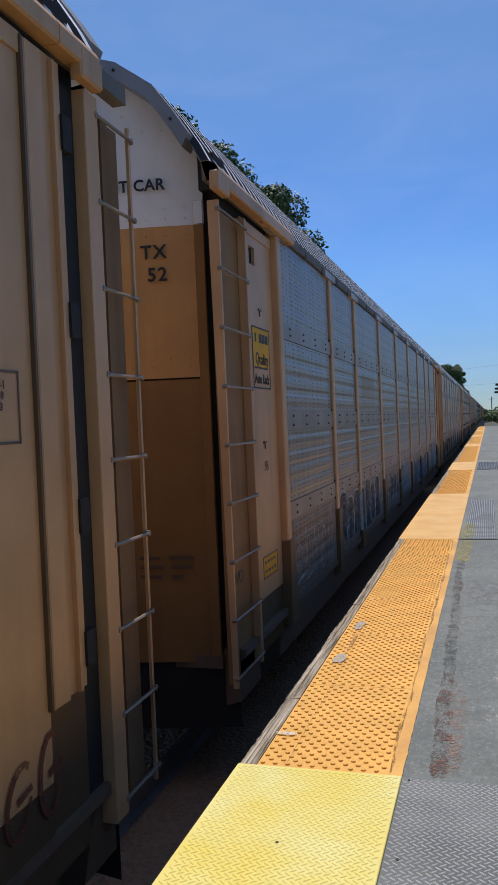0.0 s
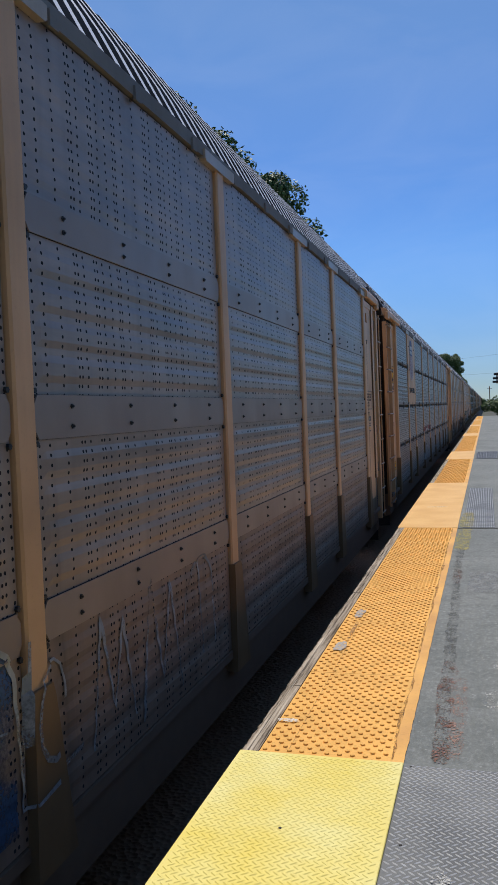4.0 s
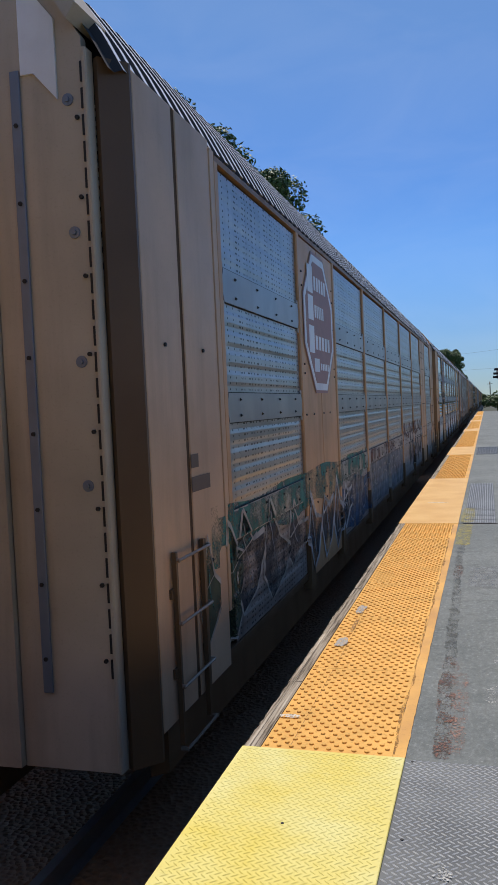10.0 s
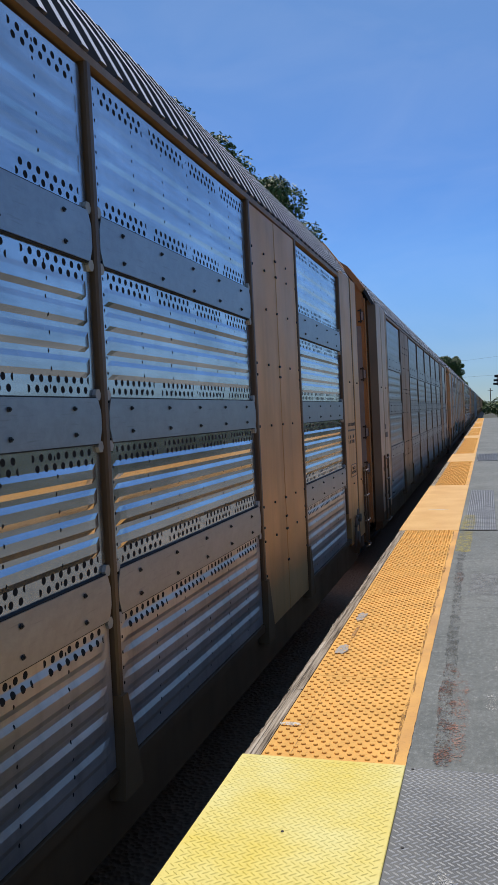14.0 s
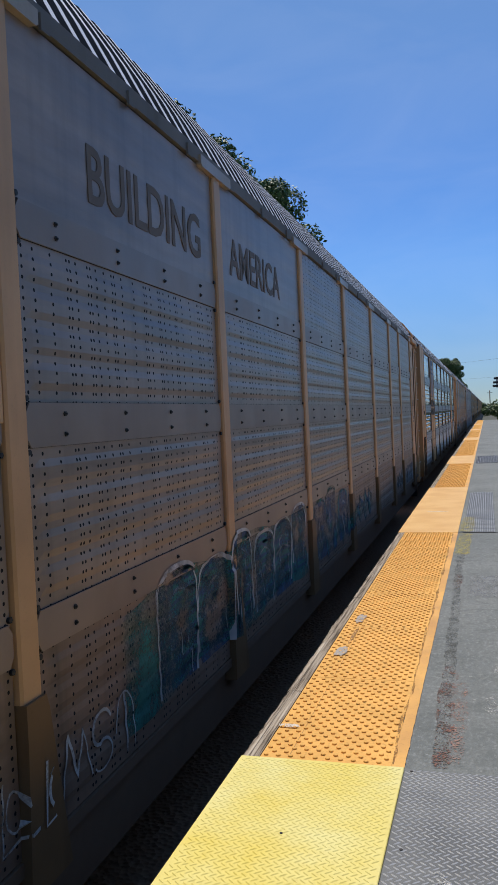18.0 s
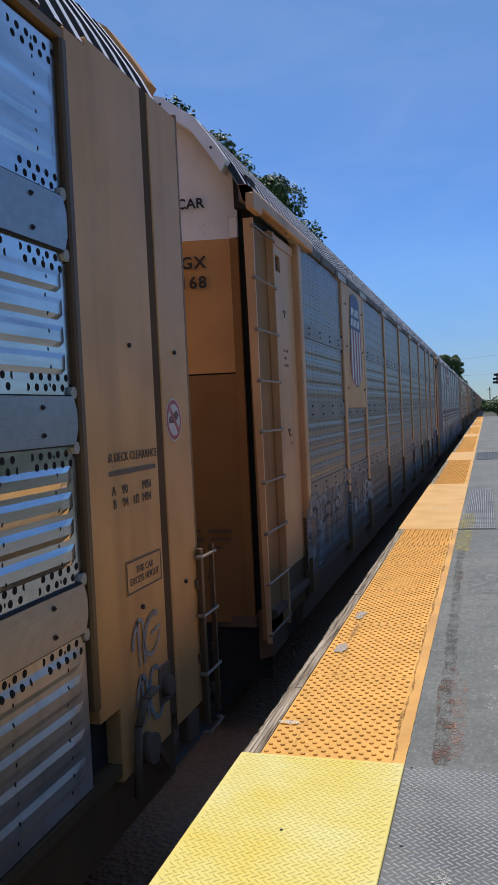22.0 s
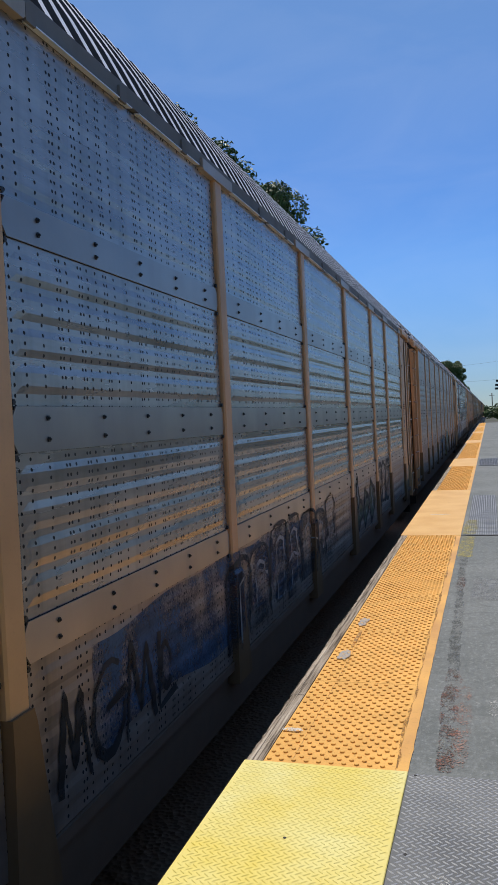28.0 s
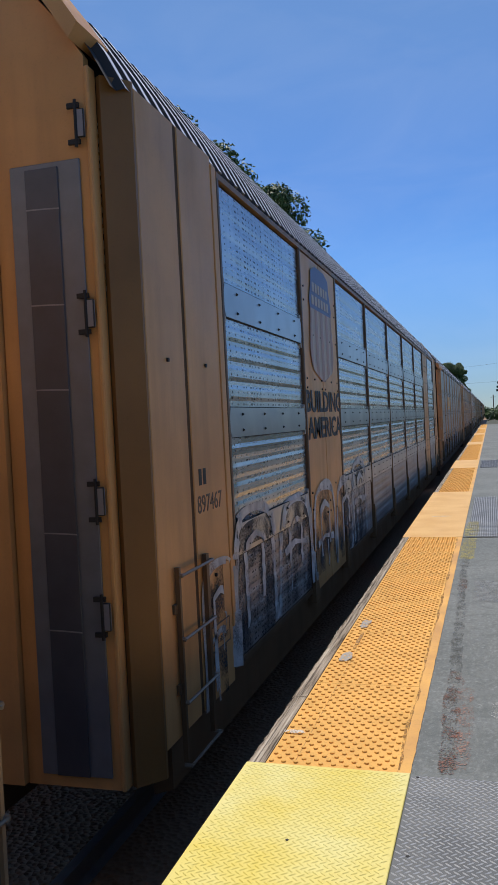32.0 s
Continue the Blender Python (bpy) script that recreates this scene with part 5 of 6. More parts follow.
def block_mark(car, y, z, w, h, x, mat):
    """A three-letter mark drawn as three plain blocks and a bar."""
    def build(bm):
        for i in range(3):
            a, lo, hi = -w / 2 + w * i / 3, -h / 2 + 0.10, h / 2
            s = 0.12 * (hi - lo)
            prism(bm, [(a, lo), (a + w * 0.24, lo), (a + w * 0.24 + s, hi), (a + s, hi)], "x", 0.0, 0.004)
        box(bm, 0.0, 0.004, -w / 2, w / 2 - 0.03, -h / 2, -h / 2 + 0.05)
    part("block_mark", simple(("block_mark", w, h, mat.name), (mat,), build), None, car, "faded block mark", (x, y, z))

# ---- ground, track, platform ----
def ground_mat(n):
    p = n.coords()
    g = n.noise(p, 0.08, 5)
    f = n.noise(p, 6.0, 4)
    c = n.mix(n.ramp(g, [(0.42, 0.0), (0.58, 1.0)]), (0.075, 0.072, 0.068), (0.055, 0.068, 0.032))
    n.out(n.mix(n.math("MULTIPLY", f, 0.4), c, (0.11, 0.105, 0.09)), 0.95, 0.0, n.bump(f, 0.4, 0.05))


def ballast_mat(n):
    p = n.coords()
    t = n.t.nodes.new("ShaderNodeTexVoronoi")
    n.put(t.inputs["Vector"], p)
    t.inputs["Scale"].default_value = 22.0
    n.out(n.mix(t.outputs["Distance"], (0.32, 0.19, 0.105), (0.44, 0.275, 0.165)), 0.95, 0.0, n.bump(t.outputs["Distance"], 0.9, 0.03))


bm = bmesh.new()
box(bm, -1500, 1500, -800, 3000, GROUND - 1.0, GROUND)
solid("ground", bm, keep("ground_soil", ground_mat), "flat dark asphalt and grass beside the railway", "ground", "structure")
bm = bmesh.new()
prism(bm, [(TRACK - 2.6, GROUND - 0.02), (TRACK - 1.7, RAIL - 0.17), (TRACK + 1.7, RAIL - 0.17), (TRACK + 2.25, GROUND - 0.02)], "y", -120, 900)
solid("ballast", bm, keep("ballast_stone", ballast_mat), "dark crushed stone track bed", "track bed", "structure")
for s in (-0.7525, 0.7525):
    bm = bmesh.new()
    c = TRACK + s
    prism(bm, [(c - 0.07, RAIL - 0.16), (c + 0.07, RAIL - 0.16), (c + 0.02, RAIL - 0.13), (c + 0.015, RAIL - 0.04), (c + 0.036, RAIL - 0.03), (c + 0.036, RAIL), (c - 0.036, RAIL), (c - 0.036, RAIL - 0.03), (c - 0.015, RAIL - 0.04), (c - 0.02, RAIL - 0.13)], "y", -120, 900)
    solid("rail", bm, STEEL, "steel rail with a worn bright head", "rail", "structure", group="rails")


def deck_mat(n):
    p = n.coords()
    big = n.noise(n.scaled(p, (1.0, 0.5, 1)), 1.1, 5)
    mid = n.noise(p, 7.0, 5)
    fine = n.noise(p, 110.0, 4, 0.7)
    grit = n.noise(n.scaled(p, (1, 0.6, 1)), 38.0, 4, 0.7)
    c = n.mix(n.ramp(big, [(0.35, 0.0), (0.68, 1.0)]), (0.172, 0.19, 0.188), (0.252, 0.268, 0.262))
    c = n.mix(n.math("MULTIPLY", n.ramp(mid, [(0.48, 0.0), (0.66, 1.0)]), 0.55), c, (0.135, 0.15, 0.145))
    c = n.mix(n.math("MULTIPLY", n.ramp(n.noise(p, 23.0, 3), [(0.66, 0.0), (0.72, 1.0)]), 0.6), c, (0.46, 0.47, 0.46))
    c = n.mix(n.math("MULTIPLY", n.ramp(fine, [(0.35, 0.0), (0.65, 1.0)]), 0.4), c, (0.085, 0.09, 0.09))
    c = n.mix(n.math("MULTIPLY", n.ramp(grit, [(0.52, 0.0), (0.68, 1.0)]), 0.45), c, (0.34, 0.355, 0.355))
    c = n.mix(n.math("MULTIPLY", n.ramp(grit, [(0.30, 1.0), (0.46, 0.0)]), 0.5), c, (0.10, 0.108, 0.106))
    n.out(c, 0.85, 0.0, n.bump(n.math("ADD", fine, n.math("ADD", grit, n.math("MULTIPLY", mid, 1.5))), 0.7, 0.005), 0.3)


def tile_mat(n, color):
    p = n.coords()
    r = n.rand()
    wear = n.noise(n.scaled(p, (1, 1, 1), (3, 1, 0)), 4.0, 5)
    fine = n.noise(p, 70.0, 3)
    c = n.mix(n.ramp(wear, [(0.3, 0.0), (0.7, 1.0)]), tuple(k * 0.86 for k in color), tuple(min(1.0, k * 1.1) for k in color))
    c = n.mix(n.math("MULTIPLY", r, 0.18), c, (0.60, 0.36, 0.12))
    c = n.mix(n.math("MULTIPLY", n.ramp(fine, [(0.52, 0.0), (0.72, 1.0)]), 0.4), c, (0.36, 0.18, 0.05))
    n.out(c, 0.8, 0.0, n.bump(fine, 0.25, 0.002), 0.3)


def plate_mat(n, a, b, metal):
    p = n.coords()
    w = n.noise(p, 1.9, 5)
    f = n.noise(p, 55.0, 3)
    c = n.mix(n.ramp(w, [(0.35, 0.0), (0.62, 1.0)]), a, b)
    c = n.mix(n.math("MULTIPLY", n.ramp(f, [(0.55, 0.0), (0.78, 1.0)]), 0.3), c, tuple(k * 0.55 for k in a))
    n.out(c, n.math("MULTIPLY_ADD", w, 0.2, 0.5), metal, n.bump(f, 0.2, 0.002))


DECK = keep("deck_coating", deck_mat)
ORANGE = keep("tactile_orange", tile_mat, (0.83, 0.45, 0.12))
STRIP = keep("strip_orange", plate_mat, (0.60, 0.30, 0.075), (0.80, 0.43, 0.10), 0.0)
ORANGE_FLAT = keep("plate_orange", plate_mat, (0.66, 0.36, 0.10), (0.74, 0.45, 0.16), 0.0)
YELLOW_PLATE = keep("plate_yellow", plate_mat, (0.74, 0.59, 0.10), (0.75, 0.68, 0.27), 0.0)
GREY_PLATE = keep("plate_grey", plate_mat, (0.088, 0.094, 0.098), (0.150, 0.158, 0.160), 0.1)
MARK_GREY = plain((0.50, 0.51, 0.52), 0.35, 0.0)


def wood_mat(n):
    p = n.coords()
    grain = n.noise(n.scaled(p, (60, 1.6, 60)), 1.0, 5, 0.65)
    big = n.noise(n.scaled(p, (6, 0.7, 6)), 1.0, 3)
    c = n.ramp(grain, [(0.34, (0.05, 0.04, 0.03)), (0.47, (0.28, 0.23, 0.18)), (0.68, (0.58, 0.51, 0.42))])
    c = n.mix(n.math("MULTIPLY", n.ramp(big, [(0.5, 0.0), (0.7, 1.0)]), 0.4), c, (0.20, 0.15, 0.10))
    n.out(c, 0.9, 0.0, n.bump(grain, 0.8, 0.006), 0.2)


WOOD = keep("weathered_plank", wood_mat)

# unseen wall added on the platform's far side to keep light off the cars
bm = bmesh.new()
box(bm, 3.2, 3.5, -40, 8.0, GROUND, 2.3)
solid("wall_station", bm, paint((0.11, 0.085, 0.065), 0.8, 0.3), "added plain brown wall, out of view, that blocks light", "wall", "structure")

platform = thing("platform", "long raised station platform with grey coated deck and orange edge", "platform", pose(0, 0, GROUND), kind="structure")


def on_deck(name, bm, mat, label="", at=(0, 0, 0)):
    return part(name, bm, mat, platform, label, (at[0], at[1], at[2] - GROUND))


bm = bmesh.new()
box(bm, -0.98, 3.2, -40, 100.5, -0.30, 0.0)
on_deck("deck", bm, DECK, "grey coated platform deck")
bm = bmesh.new()
box(bm, -0.85, 3.0, -40, 100.4, GROUND - 0.1, -0.30)
on_deck("platform_wall", bm, plain((0.26, 0.20, 0.155), 0.9), "dark concrete wall under the deck")
bm = bmesh.new()
box(bm, -1.10, -0.98, -40, 100.5, -0.34, -0.03)
on_deck("edge_beam", bm, plain((0.07, 0.06, 0.05), 0.9), "dark timber beam under the platform edge")

PLATES = ((-3.0, 3.63, YELLOW_PLATE), (10.75, 16.88, ORANGE_FLAT), (24.05, 27.95, ORANGE_FLAT), (41.0, 44.5, ORANGE_FLAT), (58.0, 61.6, ORANGE_FLAT), (76.0, 80.0, ORANGE_FLAT))
for a, b, m in PLATES:
    bm = bmesh.new()
    box(bm, EDGE, -0.405, a, b, -0.005, 0.010, 0, 0.003)
    box(bm, EDGE, EDGE + 0.012, a, b, -0.10, -0.006)
    on_deck("edge_plate", bm, m, "yellow painted chequer plate at the platform edge" if m is YELLOW_PLATE else "smooth orange painted plate at the platform edge")
for a, b, x1 in ((-3.0, 3.61, 1.4),):
    bm = bmesh.new()
    box(bm, -0.403, x1, a, b, -0.005, 0.010, 0, 0.003)
    on_deck("deck_plate", bm, GREY_PLATE, "grey chequer plate on the deck")


def lozenges(x0, x1, y0, y1, pitch):
    """Raised chequer marks in two alternating directions."""
    verts, faces = [], []
    row = 0
    y = y0
    while y < y1:
        x = x0 + (pitch / 2 if row % 2 else 0)
        while x < x1:
            ang = radians(40 if row % 2 else -40)
            ca, sa = math.cos(ang), math.sin(ang)
            i = len(verts)
            for u, v, z in ((-0.0175, 0, 0), (-0.008, -0.0038, 0.0), (0.008, -0.0038, 0), (0.0175, 0, 0), (0.008, 0.0038, 0), (-0.008, 0.0038, 0), (-0.009, 0, 0.0027), (0.009, 0, 0.0027)):
                verts.append((x + u * ca - v * sa, y + u * sa + v * ca, z))
            faces += [(i, i + 1, i + 6), (i + 1, i + 2, i + 7, i + 6), (i + 2, i + 3, i + 7), (i + 3, i + 4, i + 7), (i + 4, i + 5, i + 6, i + 7), (i + 5, i, i + 6)]
            x += pitch
        y += pitch * 0.8
        row += 1
    me = bpy.data.meshes.new("chequer_marks")
    me.from_pydata(verts, [], faces)
    return me


for x0, x1, m in ((EDGE + 0.03, -0.425, YELLOW_PLATE), (-0.385, 0.25, MARK_GREY)):
    me = lozenges(x0, x1, 1.7, 3.60, 0.030)
    me.materials.append(m)
    ob = on_deck("chequer_marks", me, None, "", (0, 0, 0.010))
    ob["kind"] = "stuff"
for x, y in ((-0.805, 2.96), (-0.35, 2.93), (-0.37, 3.59)):
    on_deck("screw_head", simple("screw_head", (BOLT,), lambda bm: rod(bm, (0, 0, 0), (0, 0, 0.002), 0.0065, 8)), None, "", (x, y, 0.0105))

# tactile tiles between the plates
TILE_W, TILE_L = 0.611, 1.186


def tile_mesh():
    verts = [(x, y, z) for x in (0, TILE_W) for y in (0.002, TILE_L - 0.002) for z in (-0.006, 0.006)]
    faces = [(1, 5, 7, 3), (0, 4, 5, 1), (2, 3, 7, 6), (0, 1, 3, 2), (4, 6, 7, 5)]
    n, row = 8, 0
    y = 0.03
    while y < TILE_L - 0.02:
        x = 0.022 + (0.0295 if row % 2 else 0.0)
        while x < TILE_W - 0.02:
            i = len(verts)
            for r, z in ((0.0118, 0.006), (0.0112, 0.0122), (0.0075, 0.0140)):
                verts += [(x + r * math.cos(6.283 * k / n), y + r * math.sin(6.283 * k / n), z) for k in range(n)]
            for k in range(n):
                j = (k + 1) % n
                faces += [(i + k, i + j, i + n + j, i + n + k), (i + n + k, i + n + j, i + 2 * n + j, i + 2 * n + k)]
            faces.append(tuple(i + 2 * n + k for k in range(n)))
            x += 0.059
        y += 0.043
        row += 1
    me = bpy.data.meshes.new("tactile_tile")
    me.from_pydata(verts, [], faces)
    me.materials.append(ORANGE)
    return me


TILE = tile_mesh()
ZONES = [(PLATES[i][1], PLATES[i + 1][0]) for i in range(5)] + [(80.0, 100.4)]
for a, b in ZONES:
    k = max(1, round((b - a) / TILE_L))
    for i in range(k):
        ob = on_deck("tactile_tile", TILE, None, "", (-1.075, a + 0.002 + (b - a) * i / k, 0.0))
        ob.scale = (1, (b - a) / k / TILE_L, 1)
    bm = bmesh.new()
    rng = random.Random(int(a) + 7)
    n = int((b - a) / (0.05 if a < 20 else 0.4))
    side = [[bm.verts.new((-0.4635 + max(0, rng.gauss(0.0, 0.0015)), a + (b - a) * i / n, z)), bm.verts.new((-0.405 + rng.gauss(0, 0.0012), a + (b - a) * i / n, z))] for i in range(n + 1) for z in (0.0052,)]
    for p, q in zip(side, side[1:]):
        bm.faces.new((p[0], p[1], q[1], q[0]))
    on_deck("edge_strip", bm, STRIP, "painted orange strip beside the tiles")
    y, rng = a, random.Random(int(a))
    while y < b - 0.05:
        l = min(0.92 if y == a and a < 5 else rng.uniform(1.9, 2.9), b - y)
        bm = bmesh.new()
        n = max(3, int(l / (0.035 if a < 12 else 0.12)))
        top = []
        drift = 0.0
        for i in range(n + 1):
            yy = y + 0.004 + (l - 0.008) * i / n
            drift = 0.9 * drift + rng.uniform(-0.003, 0.003)
            w = drift + rng.choice((0, 0, 0, 0.008)) * rng.random()
            e = rng.uniform(-0.003, 0.002)
            top.append([bm.verts.new(p) for p in ((EDGE + w, yy, -0.10), (EDGE + w, yy, -0.004), (EDGE + 0.010 + w, yy, 0.006 + e), (EDGE + 0.034, yy, 0.007 + e / 2), (EDGE + 0.037, yy, 0.001), (EDGE + 0.040, yy, 0.008 + e / 2), (-1.079, yy, 0.008 - e / 2), (-1.079, yy, -0.10))])
        for i in range(n):
            for j in range(7):
                bm.faces.new((top[i][j], top[i][j + 1], top[i + 1][j + 1], top[i + 1][j]))
        bm.faces.new(top[0])
        bm.faces.new(top[-1][::-1])
        on_deck("edge_plank", bm, WOOD, "weathered grey timber plank")
        y += l


# worn marks on the deck
def blotch(name, cx, cy, w, l, mat, seed, label, z=0.002, jag=0.25, n=26):
    rng = random.Random(seed)
    bm = bmesh.new()
    pts = []
    for i in range(n):
        a = 6.283 * i / n
        c, s = math.cos(a), math.sin(a)
        sq = (abs(c) ** 4 + abs(s) ** 4) ** -0.25
        r = sq * (1 - rng.uniform(0, jag))
        pts.append(bm.verts.new((cx + w / 2 * r * c, cy + l / 2 * r * s, z)))
    bm.faces.new(pts)
    ob = on_deck(name, bm, mat, label)
    return ob


def worn(color, cover):
    """Paint or tar worn through to the deck below."""
    def make(n, color, cover):
        p = n.coords()
        patchy = n.math("ADD", n.math("MULTIPLY", n.noise(n.scaled(p, (1, 0.7, 1)), 13.0, 3), 0.3), n.math("MULTIPLY", n.noise(p, 95.0, 4, 0.75), 0.7))
        f = n.ramp(patchy, [(0.53 - cover * 0.22, 0.0), (0.60 - cover * 0.20, 1.0)])
        n.out(n.mix(n.noise(p, 40.0, 3), tuple(k * 0.7 for k in color), color), 0.85, 0.0, None, 0.3)
        n.put(n.bsdf.inputs["Alpha"], f)
    return keep("worn_marking", make, color, cover)


TAR = worn((0.125, 0.13, 0.127), 0.15)
RUSTY = worn((0.30, 0.155, 0.12), 0.02)
PINK = worn((0.40, 0.25, 0.20), 0.05)
FADED_YELLOW = worn((0.47, 0.41, 0.15), 0.22)
SCUFF = worn((0.27, 0.285, 0.29), 0.42)
WHITE_SCUFF = worn((0.62, 0.62, 0.60), 0.0)
def strip_mark(y0, y1, x0, x1, w, mat, seed, z):
    """A long ragged stripe along the deck."""
    rng = random.Random(seed)
    bm = bmesh.new()
    n = max(6, int((y1 - y0) / 0.06))
    rows = []
    lean = [0.0, 0.0]
    for i in range(n + 1):
        f = i / n
        lean = [0.7 * k + rng.uniform(-0.009, 0.009) for k in lean]
        half = w / 2 * (1 if 0 < i < n else 0.5)
        x = x0 + (x1 - x0) * f
        rows.append([bm.verts.new((x - half + lean[0], y0 + (y1 - y0) * f, z)), bm.verts.new((x + half + lean[1], y0 + (y1 - y0) * f, z))])
    for a, b in zip(rows, rows[1:]):
        bm.faces.new((a[0], a[1], b[1], b[0]))
    on_deck("floor_mark", bm, mat, "worn paint mark on the deck")


strip_mark(3.66, 6.75, -0.255, -0.298, 0.075, TAR, 1, 0.002)
strip_mark(6.75, 9.25, -0.300, -0.325, 0.070, TAR, 5, 0.002)
strip_mark(3.66, 5.15, -0.250, -0.275, 0.09, RUSTY, 2, 0.0035)
strip_mark(3.7, 4.85, -0.19, -0.195, 0.09, PINK, 4, 0.003)
strip_mark(7.45, 8.05, -0.310, -0.315, 0.07, RUSTY, 6, 0.0035)
strip_mark(9.15, 10.70, -0.31, -0.31, 0.15, FADED_YELLOW, 8, 0.003)
strip_mark(10.78, 12.2, -0.30, -0.29, 0.16, FADED_YELLOW, 12, 0.014)
strip_mark(3.66, 10.68, -0.463, -0.463, 0.008, worn((0.36, 0.19, 0.06), 0.25), 19, 0.0076)
for y0, y1 in ((3.66, 4.82), (4.86, 6.0)):
    bm = bmesh.new()
    box(bm, -0.943, -0.940, y0, y1, 0.0055, 0.0066)
    on_deck("tile_seam", bm, plain((0.42, 0.22, 0.07), 0.8), "saw-cut seam along the tiles")
strip_mark(7.1, 8.0, 0.0, 0.0, 0.40, SCUFF, 9, 0.002)
for x, y, w, l, m, s, z in ((-0.02, 4.5, 0.09, 0.35, WHITE_SCUFF, 15, 0.003), (0.02, 5.1, 0.1, 0.3, WHITE_SCUFF, 16, 0.003), (-0.20, 2.75, 0.10, 0.14, WHITE_SCUFF, 17, 0.0145), (-0.22, 2.45, 0.11, 0.14, WHITE_SCUFF, 18, 0.0145)):
    blotch("floor_mark", x, y, w, l, m, s, "worn paint mark on the deck", z, 0.35)
for x, y, w, l, s in ((-0.985, 5.36, 0.085, 0.24, 21), (-0.985, 6.22, 0.08, 0.28, 22), (-1.02, 4.02, 0.13, 0.05, 23), (-0.965, 5.75, 0.03, 0.55, 24)):
    blotch("scuff", x, y, w, l, worn((0.46, 0.42, 0.38), 0.75) if s < 23 else worn((0.75, 0.70, 0.62), 0.4) if s == 23 else worn((0.42, 0.24, 0.10), 0.3), s, "grey filler patch on the tiles", 0.0135, 0.32, 16)
blotch("scuff", -0.79, 12.9, 0.36, 0.09, worn((0.85, 0.72, 0.52), 0.6), 31, "pale scrape on the plate", 0.0125, 0.5)

# ribbed access panel in the deck
for x0, x1, y0, y1 in ((-0.345, 0.055, 10.75, 15.75), (-0.345, 0.3, 24.05, 27.5)):
    bm = bmesh.new()
    box(bm, x0, x1, y0, y1, -0.004, 0.008)
    panel = on_deck("ribbed_panel", bm, GREY_PLATE, "grey ribbed steel access panel")
    bm = bmesh.new()
    for i in range(14):
        x = x0 + (x1 - x0) * (i + 0.5) / 14
        box(bm, x - 0.004, x + 0.004, y0, y1, 0.007, 0.0125)
    for i in range(40):
        y = y0 + (y1 - y0) * (i + 0.5) / 40
        box(bm, x0, x1, y - 0.006, y + 0.006, 0.007, 0.0118)
    part("panel_ribs", bm, plain((0.30, 0.31, 0.32), 0.5, 0.3), panel)["kind"] = "stuff"
bm = bmesh.new()
box(bm, EDGE, 3.2, 10.725, 10.747, 0.001, 0.004)
on_deck("deck_joint", bm, DARK, "dark joint across the deck")


# ---- plants and distance ----
def leaf_mat(n, a, b):
    g = n.t.nodes.new("ShaderNodeNewGeometry").outputs["Random Per Island"]
    n.out(n.mix(g, a, b), 0.55)
    n.bsdf.inputs["Transmission Weight"].default_value = 0.0


LEAF = keep("leaves", leaf_mat, (0.035, 0.075, 0.014), (0.10, 0.17, 0.04))
BARK = paint((0.13, 0.10, 0.075), 0.9, 0.4)


def leaf_cloud(clumps, per, size, rng):
    verts, faces = [], []
    for cx, cy, cz, cr in clumps:
        for _ in range(per):
            while True:
                d = Vector((rng.uniform(-1, 1), rng.uniform(-1, 1), rng.uniform(-1, 1)))
                if 0.1 < d.length <= 1:
                    break
            d = d.normalized() * (d.length ** 0.45)
            c = Vector((cx, cy, cz)) + d * cr * rng.uniform(0.78, 1.05)
            nrm = (d + Vector((rng.uniform(-1, 1), rng.uniform(-1, 1), rng.uniform(-0.3, 1.2)))).normalized()
            t = nrm.orthogonal().normalized()
            t.rotate(Matrix.Rotation(rng.uniform(0, 6.28), 3, nrm))
            b = nrm.cross(t)
            s = size * rng.uniform(0.6, 1.25)
            i = len(verts)
            verts += [c - t * s, c + b * s * 0.5 - nrm * 0.12 * s, c + t * s, c - b * s * 0.5 - nrm * 0.12 * s]
            faces += [(i, i + 1, i + 2, i + 3)]
    me = bpy.data.meshes.new("crown")
    me.from_pydata([tuple(v) for v in verts], [], faces)
    me.materials.append(LEAF)
    return me


def tree(height, spread, seed, clump_count=84, per=760, size=0.105):
    rng = random.Random(seed)
    t = thing("tree", "tall broadleaf tree with a dense green crown", "tree", group="trees beside the railway")
    bm = bmesh.new()
    tip = height * 0.55
    prev = None
    for i in range(6):
        f = i / 5
        r = 0.26 * (1 - 0.62 * f) * (1.5 if i == 0 else 1)
        ring = [bm.verts.new((r * math.cos(6.283 * k / 9) + 0.25 * math.sin(2 * f + seed), r * math.sin(6.283 * k / 9) + 0.2 * f, tip * f)) for k in range(9)]
        if prev:
            for k in range(9):
                bm.faces.new((prev[k], prev[(k + 1) % 9], ring[(k + 1) % 9], ring[k])).smooth = True
        prev = ring
    bm.faces.new(prev)
    part("trunk", bm, BARK, t)
    clumps = []
    for i in range(clump_count):
        a, zf = rng.uniform(0, 6.283), rng.uniform(0.30, 1.0)
        reach = spread * math.sqrt(max(0.05, 1 - ((zf - 0.55) / 0.52) ** 2)) * rng.uniform(0.35, 1.0)
        cr = rng.uniform(0.45, 0.95) * spread / 3.2
        clumps.append((reach * math.cos(a), reach * math.sin(a), min(zf * height, height - cr * 0.8), cr))
    for i in range(9):
        c = clumps[i * 5]
        bm = bmesh.new()
        rod(bm, (0.1, 0.1, tip * rng.uniform(0.55, 0.98)), (c[0] * 0.8, c[1] * 0.8, c[2] - 0.2), 0.06, 6)
        part("limb", bm, BARK, t)
    part("crown", leaf_cloud(clumps, per, size, rng), None, t, "uneven crown of small green leaves")
    return t


